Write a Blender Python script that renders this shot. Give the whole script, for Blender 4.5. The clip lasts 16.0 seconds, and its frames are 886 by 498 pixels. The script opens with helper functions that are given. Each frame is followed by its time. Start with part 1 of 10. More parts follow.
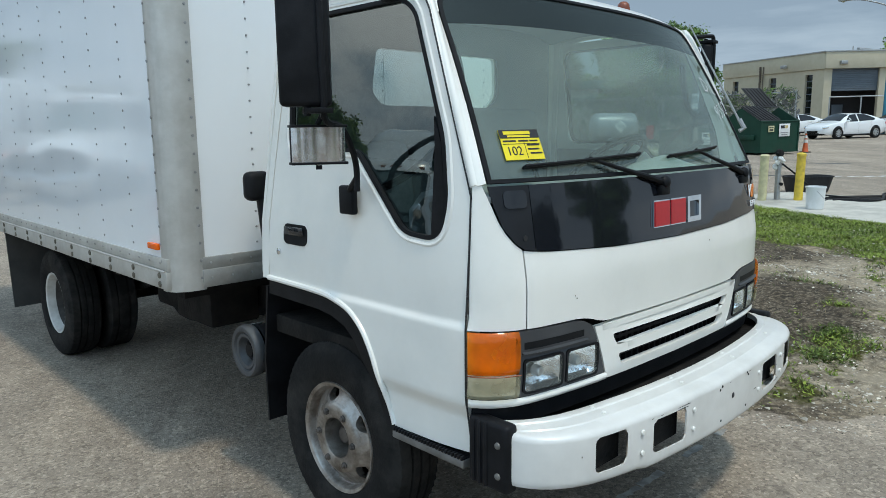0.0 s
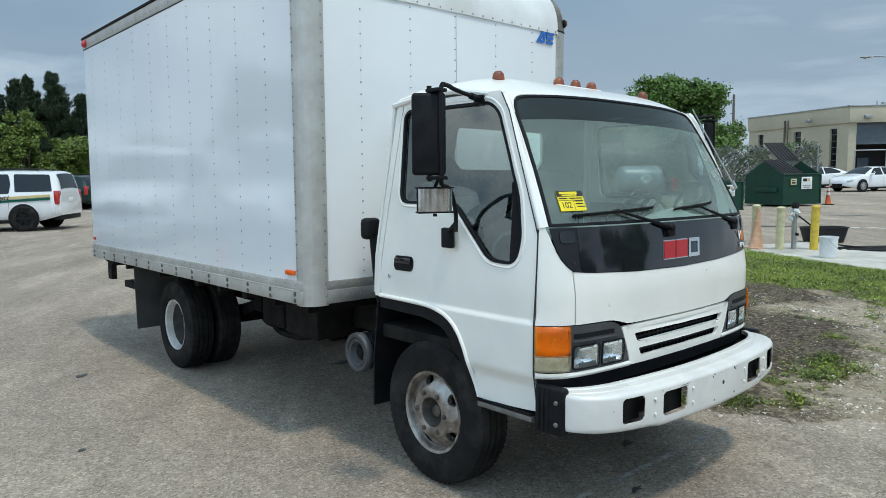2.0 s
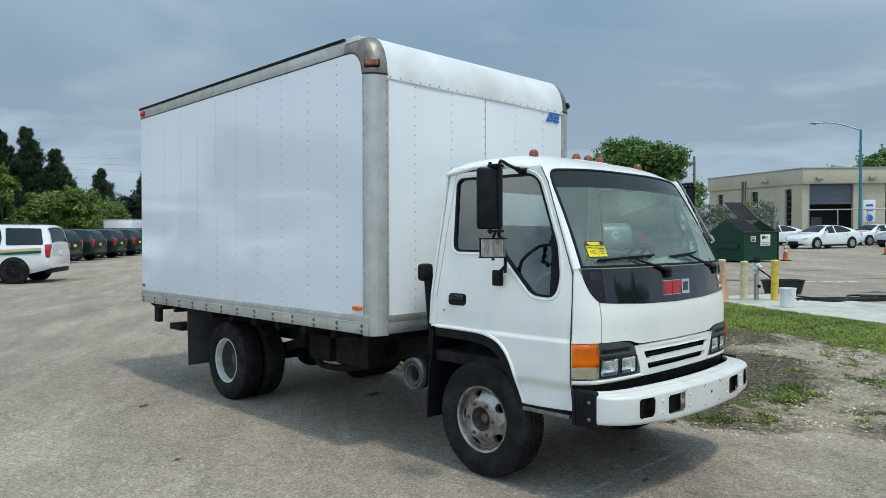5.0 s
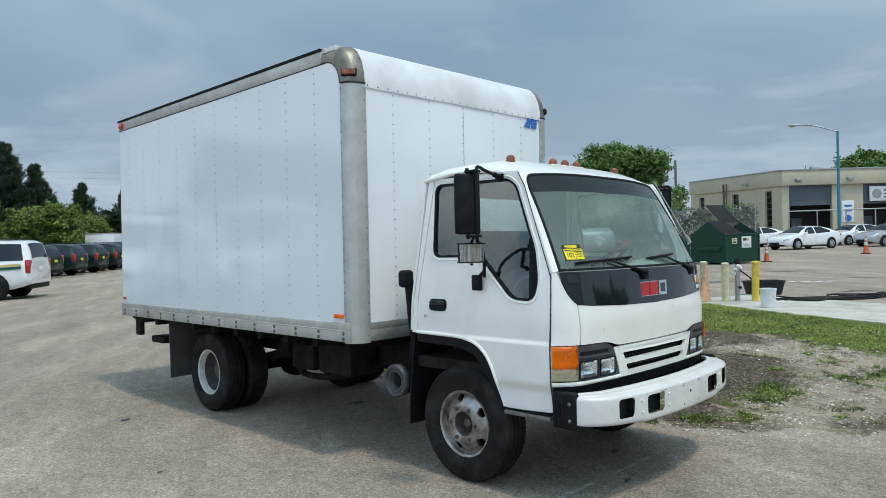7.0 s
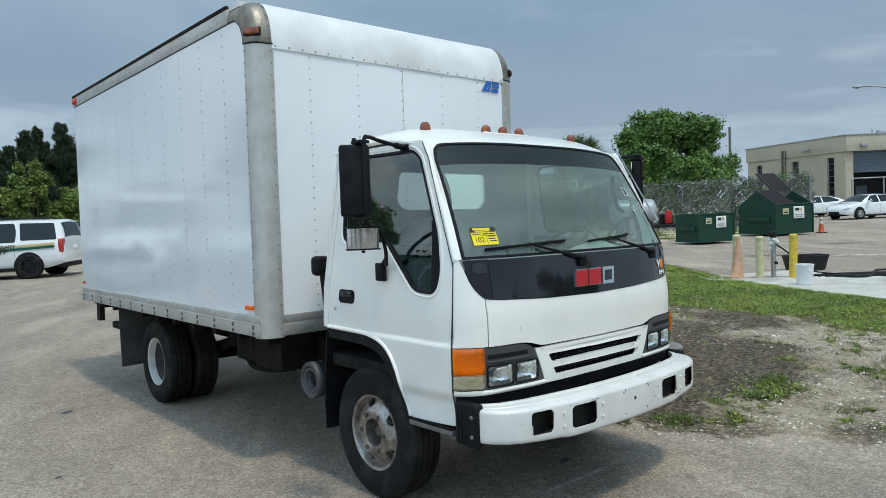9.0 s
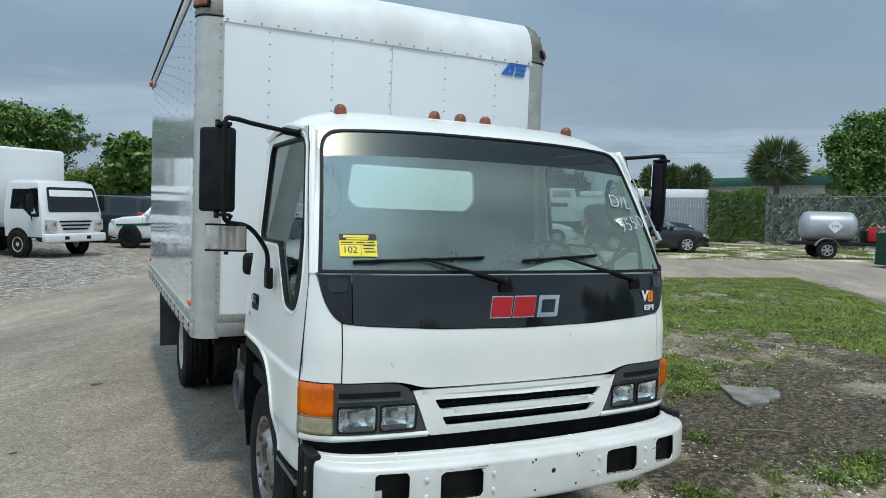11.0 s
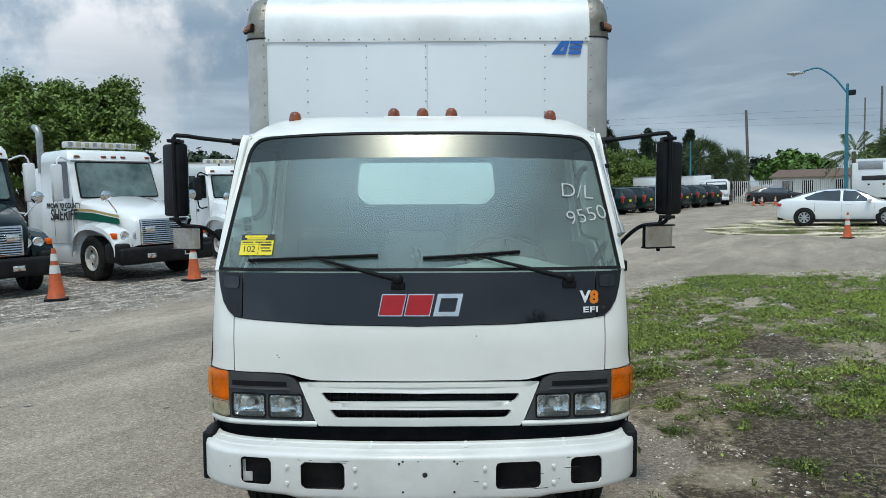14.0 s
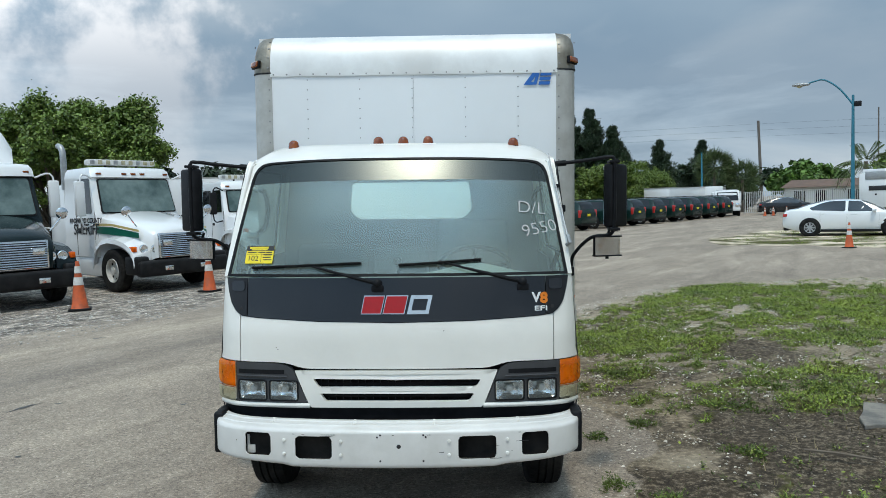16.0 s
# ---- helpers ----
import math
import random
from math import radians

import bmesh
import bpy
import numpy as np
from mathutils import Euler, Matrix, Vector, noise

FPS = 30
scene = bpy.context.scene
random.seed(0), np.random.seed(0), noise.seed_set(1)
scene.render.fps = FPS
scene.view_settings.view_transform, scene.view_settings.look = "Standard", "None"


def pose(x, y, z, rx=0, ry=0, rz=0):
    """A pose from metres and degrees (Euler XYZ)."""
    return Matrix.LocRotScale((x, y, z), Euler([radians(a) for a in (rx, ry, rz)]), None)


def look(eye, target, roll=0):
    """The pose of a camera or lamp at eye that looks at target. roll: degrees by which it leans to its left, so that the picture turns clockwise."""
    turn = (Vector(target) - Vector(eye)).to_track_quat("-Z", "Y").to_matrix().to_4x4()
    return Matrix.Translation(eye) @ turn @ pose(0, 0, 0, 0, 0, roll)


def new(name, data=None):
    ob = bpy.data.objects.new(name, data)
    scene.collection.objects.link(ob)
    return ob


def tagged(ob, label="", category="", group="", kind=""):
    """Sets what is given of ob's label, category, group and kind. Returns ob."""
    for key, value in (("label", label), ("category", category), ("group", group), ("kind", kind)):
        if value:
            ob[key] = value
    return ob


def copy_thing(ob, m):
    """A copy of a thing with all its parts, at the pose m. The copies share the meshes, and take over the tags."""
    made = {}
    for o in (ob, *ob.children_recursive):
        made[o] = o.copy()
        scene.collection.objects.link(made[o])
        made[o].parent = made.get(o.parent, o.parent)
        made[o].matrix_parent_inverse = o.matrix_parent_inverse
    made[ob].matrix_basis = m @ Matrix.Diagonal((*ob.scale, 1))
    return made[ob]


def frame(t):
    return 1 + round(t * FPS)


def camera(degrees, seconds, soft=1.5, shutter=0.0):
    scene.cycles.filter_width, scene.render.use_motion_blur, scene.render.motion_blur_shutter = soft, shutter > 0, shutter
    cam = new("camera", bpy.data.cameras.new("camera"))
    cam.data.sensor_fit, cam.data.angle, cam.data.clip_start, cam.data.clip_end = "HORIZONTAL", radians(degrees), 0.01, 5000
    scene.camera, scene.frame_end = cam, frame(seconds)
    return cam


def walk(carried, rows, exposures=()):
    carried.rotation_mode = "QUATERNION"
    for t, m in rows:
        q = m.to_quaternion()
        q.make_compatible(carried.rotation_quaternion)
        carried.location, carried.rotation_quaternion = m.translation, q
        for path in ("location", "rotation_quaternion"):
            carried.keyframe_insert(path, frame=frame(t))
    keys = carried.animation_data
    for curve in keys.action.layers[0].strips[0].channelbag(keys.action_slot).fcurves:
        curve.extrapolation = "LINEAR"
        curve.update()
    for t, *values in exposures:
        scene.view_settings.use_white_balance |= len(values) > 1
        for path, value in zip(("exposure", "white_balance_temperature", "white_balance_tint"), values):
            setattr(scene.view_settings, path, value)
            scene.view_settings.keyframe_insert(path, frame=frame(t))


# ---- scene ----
cam = camera(64.2, 16.0, soft=0.5)
METRES, EYE, TILT, LEAN, TURN = 7.6048, 1.5407, 0.0, 0.0, -43.6
ROWS = [
    (0.0, -0.0008, -0.0014, 0.0001, -0.31, -9.14, 0.71),
    (0.5, -0.0047, -0.0362, 0.0010, 0.08, -8.96, 0.68),
    (1.0, -0.0095, -0.0760, 0.0034, 2.22, -8.11, 0.30),
    (1.5, -0.0242, -0.1101, 0.0050, 1.89, -6.21, 2.16),
    (2.0, -0.0311, -0.1403, 0.0058, 1.80, -5.15, 0.39),
    (2.5, -0.0288, -0.1640, 0.0053, 3.41, -4.11, 0.49),
    (3.0, -0.0538, -0.1931, 0.0066, 2.19, -2.39, 0.82),
    (5.5, -0.0964, -0.2750, 0.0017, -1.43, -0.47, 0.40),
    (6.0, -0.0960, -0.2755, 0.0016, -2.05, -0.22, 0.94),
    (6.5, -0.0934, -0.2758, 0.0011, -1.88, 0.01, 1.36),
    (7.0, -0.0921, -0.2747, 0.0003, -2.06, 0.04, 1.24),
    (7.5, -0.0817, -0.2673, 0.0005, -1.91, -0.87, 2.12),
    (8.0, -0.0463, -0.2545, 0.0035, 0.49, -1.40, 1.12),
    (8.5, -0.0136, -0.2243, 0.0030, 1.04, -2.53, 1.50),
    (9.0, 0.0247, -0.1899, 0.0053, 2.36, -2.06, 1.84),
    (11.5, 0.2367, -0.0357, 0.0133, 23.05, -2.42, -2.01),
    (12.0, 0.2793, -0.0079, 0.0139, 28.27, -2.26, -1.36),
    (12.5, 0.3191, 0.0188, 0.0187, 32.73, -3.55, -1.13),
    (13.0, 0.3433, 0.0476, 0.0195, 35.47, -3.12, -2.21),
    (13.5, 0.3735, 0.0666, 0.0227, 40.00, -3.24, -1.06),
    (14.0, 0.4013, 0.0632, 0.0230, 43.85, -4.11, 0.26),
    (14.5, 0.4225, 0.0418, 0.0239, 43.23, -3.51, 0.56),
    (15.0, 0.4507, 0.0354, 0.0254, 43.85, -2.96, 0.95),
    (15.5, 0.4704, 0.0308, 0.0262, 44.90, -3.45, 0.48),
    (16.0, 0.4736, 0.0292, 0.0256, 45.01, -3.12, 0.62),
]
LEVEL = pose(0, 0, 0, -0.46, 1.26, 0)  # the truck leans a little on the uneven lot
walk(cam, [(t, LEVEL @ pose(-2.4206, -1.0633, EYE, TILT, LEAN, TURN) @ pose(METRES * x, METRES * y, METRES * z, 90 + pitch, roll, yaw)) for t, x, y, z, yaw, pitch, roll in ROWS],
     exposures=[(0.0, 0.07), (1.0, 0.15), (2.5, 0.16), (3.0, 0.12), (5.5, 0.12), (9.0, 0.10), (11.5, 0.06), (12.5, 0.06), (13.0, 0.0), (16.0, 0.0)])

# ---- light ----
SUN_DIR = Vector((-0.02, -0.375, 0.90)).normalized()
sun = new("sun", bpy.data.lights.new("sun", "SUN"))
sun.data.energy, sun.data.angle, sun.data.color = 1.65, radians(5.0), (1.0, 0.91, 0.73)
sun.matrix_world = look(SUN_DIR * 60, (0, 0, 0))
scene.view_settings.exposure = 0.0

world = bpy.data.worlds.new("sky")
scene.world = world
world.use_nodes = True
_n, _l = world.node_tree.nodes, world.node_tree.links
_n.clear()


def wnode(kind, **kw):
    node = _n.new(kind)
    for k, v in kw.items():
        if k == "loc":
            continue
        node.inputs[k].default_value = v
    return node


w_out = _n.new("ShaderNodeOutputWorld")
w_bg = _n.new("ShaderNodeBackground")
w_sky = _n.new("ShaderNodeTexSky")
w_sky.sky_type, w_sky.sun_disc = "NISHITA", False
w_sky.sun_elevation = math.asin(SUN_DIR.z)
w_sky.sun_rotation = math.atan2(SUN_DIR.x, SUN_DIR.y)
w_tc = _n.new("ShaderNodeTexCoord")
w_sep = _n.new("ShaderNodeSeparateXYZ")
_l.new(w_tc.outputs["Generated"], w_sep.inputs[0])
# clouds lie on a flat layer overhead: the direction divided by its height
w_h = _n.new("ShaderNodeMath"); w_h.operation = "MAXIMUM"; w_h.inputs[1].default_value = 0.0
_l.new(w_sep.outputs[2], w_h.inputs[0])
w_h2 = _n.new("ShaderNodeMath"); w_h2.operation = "ADD"; w_h2.inputs[1].default_value = 0.26
_l.new(w_h.outputs[0], w_h2.inputs[0])
w_div = _n.new("ShaderNodeVectorMath"); w_div.operation = "DIVIDE"
w_cmb = _n.new("ShaderNodeCombineXYZ")
for i in range(3):
    _l.new(w_h2.outputs[0], w_cmb.inputs[i])
_l.new(w_tc.outputs["Generated"], w_div.inputs[0])
_l.new(w_cmb.outputs[0], w_div.inputs[1])
w_n1 = wnode("ShaderNodeTexNoise", Scale=1.0, Detail=4.0, Roughness=0.48, Distortion=0.5)
w_n2 = wnode("ShaderNodeTexNoise", Scale=1.5, Detail=6.0, Roughness=0.5, Distortion=0.3)
_l.new(w_div.outputs[0], w_n1.inputs["Vector"])
_l.new(w_div.outputs[0], w_n2.inputs["Vector"])
w_r1 = _n.new("ShaderNodeValToRGB")
w_r1.color_ramp.elements[0].position, w_r1.color_ramp.elements[0].color = 0.34, (0.220, 0.343, 0.470, 1)
w_r1.color_ramp.elements[1].position, w_r1.color_ramp.elements[1].color = 0.70, (0.385, 0.508, 0.612, 1)
_l.new(w_n1.outputs[0], w_r1.inputs[0])
w_r2 = _n.new("ShaderNodeValToRGB")
w_r2.color_ramp.elements[0].position, w_r2.color_ramp.elements[0].color = 0.52, (0, 0, 0, 1)
w_r2.color_ramp.elements[1].position, w_r2.color_ramp.elements[1].color = 0.88, (0.62, 0.62, 0.62, 1)
_l.new(w_n2.outputs[0], w_r2.inputs[0])
w_m1 = _n.new("ShaderNodeMix"); w_m1.data_type = "RGBA"
w_m1.inputs[7].default_value = (0.74, 0.80, 0.83, 1)
_l.new(w_r2.outputs[0], w_m1.inputs[0])
_l.new(w_r1.outputs[0], w_m1.inputs[6])
# a bank of white cumulus stands in the north-west
w_cd = _n.new("ShaderNodeVectorMath"); w_cd.operation = "DOT_PRODUCT"
w_cd.inputs[1].default_value = Vector((-0.56, 0.80, 0.20)).normalized()
_l.new(w_tc.outputs["Generated"], w_cd.inputs[0])
w_cn = wnode("ShaderNodeTexNoise", Scale=4.8, Detail=9.0, Roughness=0.56)
_l.new(w_tc.outputs["Generated"], w_cn.inputs["Vector"])
w_ca = _n.new("ShaderNodeMapRange")
w_ca.inputs[1].default_value, w_ca.inputs[2].default_value, w_ca.inputs[3].default_value, w_ca.inputs[4].default_value = 0.82, 1.0, -0.34, 0.22
_l.new(w_cd.outputs["Value"], w_ca.inputs[0])
w_cb = _n.new("ShaderNodeMath"); w_cb.operation = "ADD"
_l.new(w_ca.outputs[0], w_cb.inputs[0]); _l.new(w_cn.outputs[0], w_cb.inputs[1])
w_cc = _n.new("ShaderNodeMapRange"); w_cc.interpolation_type = "SMOOTHSTEP"
w_cc.inputs[1].default_value, w_cc.inputs[2].default_value = 0.54, 0.68
_l.new(w_cb.outputs[0], w_cc.inputs[0])
w_cm = _n.new("ShaderNodeMix"); w_cm.data_type = "RGBA"
w_cm.inputs[7].default_value = (1.06, 1.08, 1.10, 1)
_l.new(w_cc.outputs[0], w_cm.inputs[0]); _l.new(w_m1.outputs[2], w_cm.inputs[6])
# paler towards the horizon
w_hz = _n.new("ShaderNodeMapRange")
w_hz.inputs[1].default_value, w_hz.inputs[2].default_value = 0.0, 0.22
w_hz.inputs[3].default_value, w_hz.inputs[4].default_value = 0.55, 0.0
_l.new(w_h.outputs[0], w_hz.inputs[0])
w_m2 = _n.new("ShaderNodeMix"); w_m2.data_type = "RGBA"
w_m2.inputs[7].default_value = (0.47, 0.575, 0.665, 1)
_l.new(w_hz.outputs[0], w_m2.inputs[0])
_l.new(w_cm.outputs[2], w_m2.inputs[6])
# low banks of cloud stand along the skyline, pale above and grey beneath
w_bs = _n.new("ShaderNodeVectorMath"); w_bs.operation = "MULTIPLY"; w_bs.inputs[1].default_value = (2.6, 2.6, 13.0)
_l.new(w_tc.outputs["Generated"], w_bs.inputs[0])
w_bn = wnode("ShaderNodeTexNoise", Scale=1.0, Detail=7.0, Roughness=0.55, Distortion=0.3)
_l.new(w_bs.outputs[0], w_bn.inputs["Vector"])
w_bu = _n.new("ShaderNodeMapRange"); w_bu.interpolation_type = "SMOOTHSTEP"
w_bu.inputs[1].default_value, w_bu.inputs[2].default_value, w_bu.inputs[3].default_value, w_bu.inputs[4].default_value = 0.10, 0.30, 0.0, -0.5
_l.new(w_h.outputs[0], w_bu.inputs[0])
w_ba = _n.new("ShaderNodeMath"); w_ba.operation = "ADD"
_l.new(w_bn.outputs[0], w_ba.inputs[0]); _l.new(w_bu.outputs[0], w_ba.inputs[1])
w_br = _n.new("ShaderNodeValToRGB")
w_br.color_ramp.elements[0].position, w_br.color_ramp.elements[0].color = 0.40, (0.255, 0.345, 0.445, 1)
w_br.color_ramp.elements[1].position, w_br.color_ramp.elements[1].color = 0.66, (0.66, 0.735, 0.79, 1)
_e = w_br.color_ramp.elements.new(0.52); _e.color = (0.42, 0.53, 0.635, 1)
_l.new(w_ba.outputs[0], w_br.inputs[0])
w_bf = _n.new("ShaderNodeMapRange"); w_bf.interpolation_type = "SMOOTHSTEP"
w_bf.inputs[1].default_value, w_bf.inputs[2].default_value, w_bf.inputs[3].default_value, w_bf.inputs[4].default_value = 0.14, 0.30, 0.62, 0.0
_l.new(w_h.outputs[0], w_bf.inputs[0])
w_m4 = _n.new("ShaderNodeMix"); w_m4.data_type = "RGBA"
_l.new(w_bf.outputs[0], w_m4.inputs[0]); _l.new(w_m2.outputs[2], w_m4.inputs[6]); _l.new(w_br.outputs[0], w_m4.inputs[7])
# the cloud cover is thinnest, and so brightest, on the sun's side of the sky
w_dot = _n.new("ShaderNodeVectorMath"); w_dot.operation = "DOT_PRODUCT"
w_dot.inputs[1].default_value = SUN_DIR
_l.new(w_tc.outputs["Generated"], w_dot.inputs[0])
w_dt2 = _n.new("ShaderNodeVectorMath"); w_dt2.operation = "DOT_PRODUCT"
w_dt2.inputs[1].default_value = Vector((-0.58, -0.30, 0.76)).normalized()
_l.new(w_tc.outputs["Generated"], w_dt2.inputs[0])
w_gl = _n.new("ShaderNodeMapRange"); w_gl.interpolation_type = "SMOOTHSTEP"
w_gl.inputs[1].default_value, w_gl.inputs[2].default_value = 0.0, 1.0
w_gl.inputs[3].default_value, w_gl.inputs[4].default_value = 1.0, 2.5
_l.new(w_dt2.outputs["Value"], w_gl.inputs[0])
w_g2 = _n.new("ShaderNodeMapRange"); w_g2.interpolation_type = "SMOOTHSTEP"
w_g2.inputs[1].default_value, w_g2.inputs[2].default_value = 0.90, 1.0
w_g2.inputs[3].default_value, w_g2.inputs[4].default_value = 0.0, 5.0
_l.new(w_dot.outputs["Value"], w_g2.inputs[0])
w_gs = _n.new("ShaderNodeMath"); w_gs.operation = "ADD"
_l.new(w_gl.outputs[0], w_gs.inputs[0]); _l.new(w_g2.outputs[0], w_gs.inputs[1])
w_mul = _n.new("ShaderNodeVectorMath"); w_mul.operation = "SCALE"
_l.new(w_m4.outputs[2], w_mul.inputs[0])
_l.new(w_gs.outputs[0], w_mul.inputs[3])
# a little of the clear sky above shows through the cover
w_sk = _n.new("ShaderNodeVectorMath"); w_sk.operation = "SCALE"; w_sk.inputs[3].default_value = 0.05
_l.new(w_sky.outputs[0], w_sk.inputs[0])
w_m3 = _n.new("ShaderNodeMix"); w_m3.data_type = "RGBA"
w_m3.inputs[0].default_value = 0.12
_l.new(w_mul.outputs[0], w_m3.inputs[6])
_l.new(w_sk.outputs[0], w_m3.inputs[7])
_l.new(w_m3.outputs[2], w_bg.inputs[0])
w_bg.inputs[1].default_value = 1.0
_l.new(w_bg.outputs[0], w_out.inputs[0])

# ---- materials ----
MATS = {}


def mat(name, col, rough=0.5, metal=0.0, col2=None, scale=6.0, rough2=None, bump=0.0, bscale=60.0, coat=0.0, alpha=1.0,
        trans=0.0, emit=0.0, spec=0.5, ior=1.5, spread=(0.35, 0.65), rand=0.0, coords="Object", grime=None, gscale=0.7):
    """A surface with a mottled colour at one scale, broad grime at another and fine relief."""
    m = bpy.data.materials.new(name)
    m.use_nodes = True
    MATS[name] = m
    nt = m.node_tree
    b = nt.nodes["Principled BSDF"]
    b.inputs["Roughness"].default_value, b.inputs["Metallic"].default_value = rough, metal
    b.inputs["Base Color"].default_value = (*col, 1)
    b.inputs["IOR"].default_value = ior
    b.inputs["Specular IOR Level"].default_value = spec
    if coat:
        b.inputs["Coat Weight"].default_value, b.inputs["Coat Roughness"].default_value = coat, 0.06
    if trans:
        b.inputs["Transmission Weight"].default_value = trans
    if alpha < 1:
        b.inputs["Alpha"].default_value = alpha
    if emit:
        b.inputs["Emission Color"].default_value, b.inputs["Emission Strength"].default_value = (*col, 1), emit
    tc = nt.nodes.new("ShaderNodeTexCoord")
    last = None
    if col2 is not None:
        n = nt.nodes.new("ShaderNodeTexNoise")
        n.inputs["Scale"].default_value, n.inputs["Detail"].default_value, n.inputs["Roughness"].default_value = scale, 6, 0.6
        nt.links.new(tc.outputs[coords], n.inputs["Vector"])
        r = nt.nodes.new("ShaderNodeValToRGB")
        r.color_ramp.elements[0].position, r.color_ramp.elements[1].position = spread
        r.color_ramp.elements[0].color, r.color_ramp.elements[1].color = (*col, 1), (*col2, 1)
        nt.links.new(n.outputs[0], r.inputs[0])
        last = r.outputs[0]
        if rough2 is not None:
            mr = nt.nodes.new("ShaderNodeMapRange")
            mr.inputs[3].default_value, mr.inputs[4].default_value = rough, rough2
            nt.links.new(n.outputs[0], mr.inputs[0])
            nt.links.new(mr.outputs[0], b.inputs["Roughness"])
    if grime is not None:
        g = nt.nodes.new("ShaderNodeTexNoise")
        g.inputs["Scale"].default_value, g.inputs["Detail"].default_value, g.inputs["Roughness"].default_value = gscale, 8, 0.65
        nt.links.new(tc.outputs[coords], g.inputs["Vector"])
        gr = nt.nodes.new("ShaderNodeMapRange")
        gr.inputs[1].default_value, gr.inputs[2].default_value, gr.inputs[4].default_value = 0.48, 0.75, 0.8
        nt.links.new(g.outputs[0], gr.inputs[0])
        mx = nt.nodes.new("ShaderNodeMix"); mx.data_type = "RGBA"
        nt.links.new(gr.outputs[0], mx.inputs[0])
        if last:
            nt.links.new(last, mx.inputs[6])
        else:
            mx.inputs[6].default_value = (*col, 1)
        mx.inputs[7].default_value = (*grime, 1)
        last = mx.outputs[2]
    if rand:
        oi = nt.nodes.new("ShaderNodeObjectInfo")
        gi = nt.nodes.new("ShaderNodeNewGeometry")
        ad = nt.nodes.new("ShaderNodeMath"); ad.operation = "ADD"
        nt.links.new(oi.outputs["Random"], ad.inputs[0]); nt.links.new(gi.outputs["Random Per Island"], ad.inputs[1])
        fr = nt.nodes.new("ShaderNodeMath"); fr.operation = "FRACT"
        nt.links.new(ad.outputs[0], fr.inputs[0])
        mr = nt.nodes.new("ShaderNodeMapRange")
        mr.inputs[3].default_value, mr.inputs[4].default_value = 1 - rand, 1 + rand
        nt.links.new(fr.outputs[0], mr.inputs[0])
        sc = nt.nodes.new("ShaderNodeVectorMath"); sc.operation = "SCALE"
        nt.links.new(mr.outputs[0], sc.inputs[3])
        if last:
            nt.links.new(last, sc.inputs[0])
        else:
            sc.inputs[0].default_value = col
        last = sc.outputs[0]
    if last:
        nt.links.new(last, b.inputs["Base Color"])
    if bump:
        n = nt.nodes.new("ShaderNodeTexNoise")
        n.inputs["Scale"].default_value, n.inputs["Detail"].default_value = bscale, 4
        nt.links.new(tc.outputs[coords], n.inputs["Vector"])
        bp = nt.nodes.new("ShaderNodeBump")
        bp.inputs["Strength"].default_value, bp.inputs["Distance"].default_value = bump, 0.02
        nt.links.new(n.outputs[0], bp.inputs["Height"])
        nt.links.new(bp.outputs[0], b.inputs["Normal"])
    return m


PAINT = mat("white_paint", (0.83, 0.815, 0.76), 0.32, coat=0.5, col2=(0.79, 0.775, 0.72), scale=3, grime=(0.70, 0.70, 0.66), gscale=1.6)
PANEL = mat("white_panel", (0.79, 0.81, 0.82), 0.11, col2=(0.75, 0.77, 0.78), scale=1.2, bump=0.012, bscale=2.2, coat=0.6)
BUMPAINT = mat("scuffed_white_paint", (0.71, 0.70, 0.665), 0.34, coat=0.3, col2=(0.63, 0.62, 0.59), scale=5, grime=(0.55, 0.54, 0.50), gscale=3.2, bump=0.03, bscale=30)
ALU = mat("aluminium", (0.53, 0.525, 0.495), 0.45, 0.55, col2=(0.43, 0.42, 0.39), scale=7, rough2=0.6, grime=(0.36, 0.34, 0.30), gscale=2.5)
CAP = mat("worn_white_cap", (0.80, 0.81, 0.80), 0.42, 0.1, col2=(0.66, 0.66, 0.65), scale=3, grime=(0.62, 0.61, 0.58), gscale=2)
CAST = mat("cast_corner", (0.17, 0.15, 0.115), 0.5, 0.4, col2=(0.10, 0.088, 0.068), scale=9, bump=0.2, bscale=40)
BLACKP = mat("black_plastic", (0.007, 0.0075, 0.0085), 0.5, spec=0.13, col2=(0.013, 0.0135, 0.0155), scale=12, bump=0.05, bscale=200)
GLOSSB = mat("gloss_black", (0.010, 0.0115, 0.015), 0.05, col2=(0.008, 0.009, 0.012), scale=2, coat=0.2)
RUBBER = mat("tyre_rubber", (0.010, 0.010, 0.010), 0.8, spec=0.13, col2=(0.018, 0.0175, 0.017), scale=9, bump=0.2, bscale=90, grime=(0.05, 0.047, 0.042), gscale=5)
CHASSIS = mat("chassis_black", (0.010, 0.010, 0.010), 0.8, spec=0.12, col2=(0.024, 0.022, 0.02), scale=8, bump=0.2, bscale=50)
STEEL = mat("wheel_steel", (0.44, 0.415, 0.385), 0.32, 0.85, col2=(0.14, 0.115, 0.095), scale=11, rough2=0.6, bump=0.12, bscale=60, spread=(0.42, 0.66), grime=(0.17, 0.14, 0.115), gscale=7)
WHITERIM = mat("white_rim", (0.66, 0.66, 0.63), 0.5, col2=(0.48, 0.46, 0.42), scale=10)
SATIN = mat("satin_chrome", (0.55, 0.56, 0.56), 0.38, 0.7, col2=(0.46, 0.47, 0.47), scale=5)
STEPM = mat("step_metal", (0.22, 0.22, 0.215), 0.5, 0.5, col2=(0.14, 0.138, 0.132), scale=14)
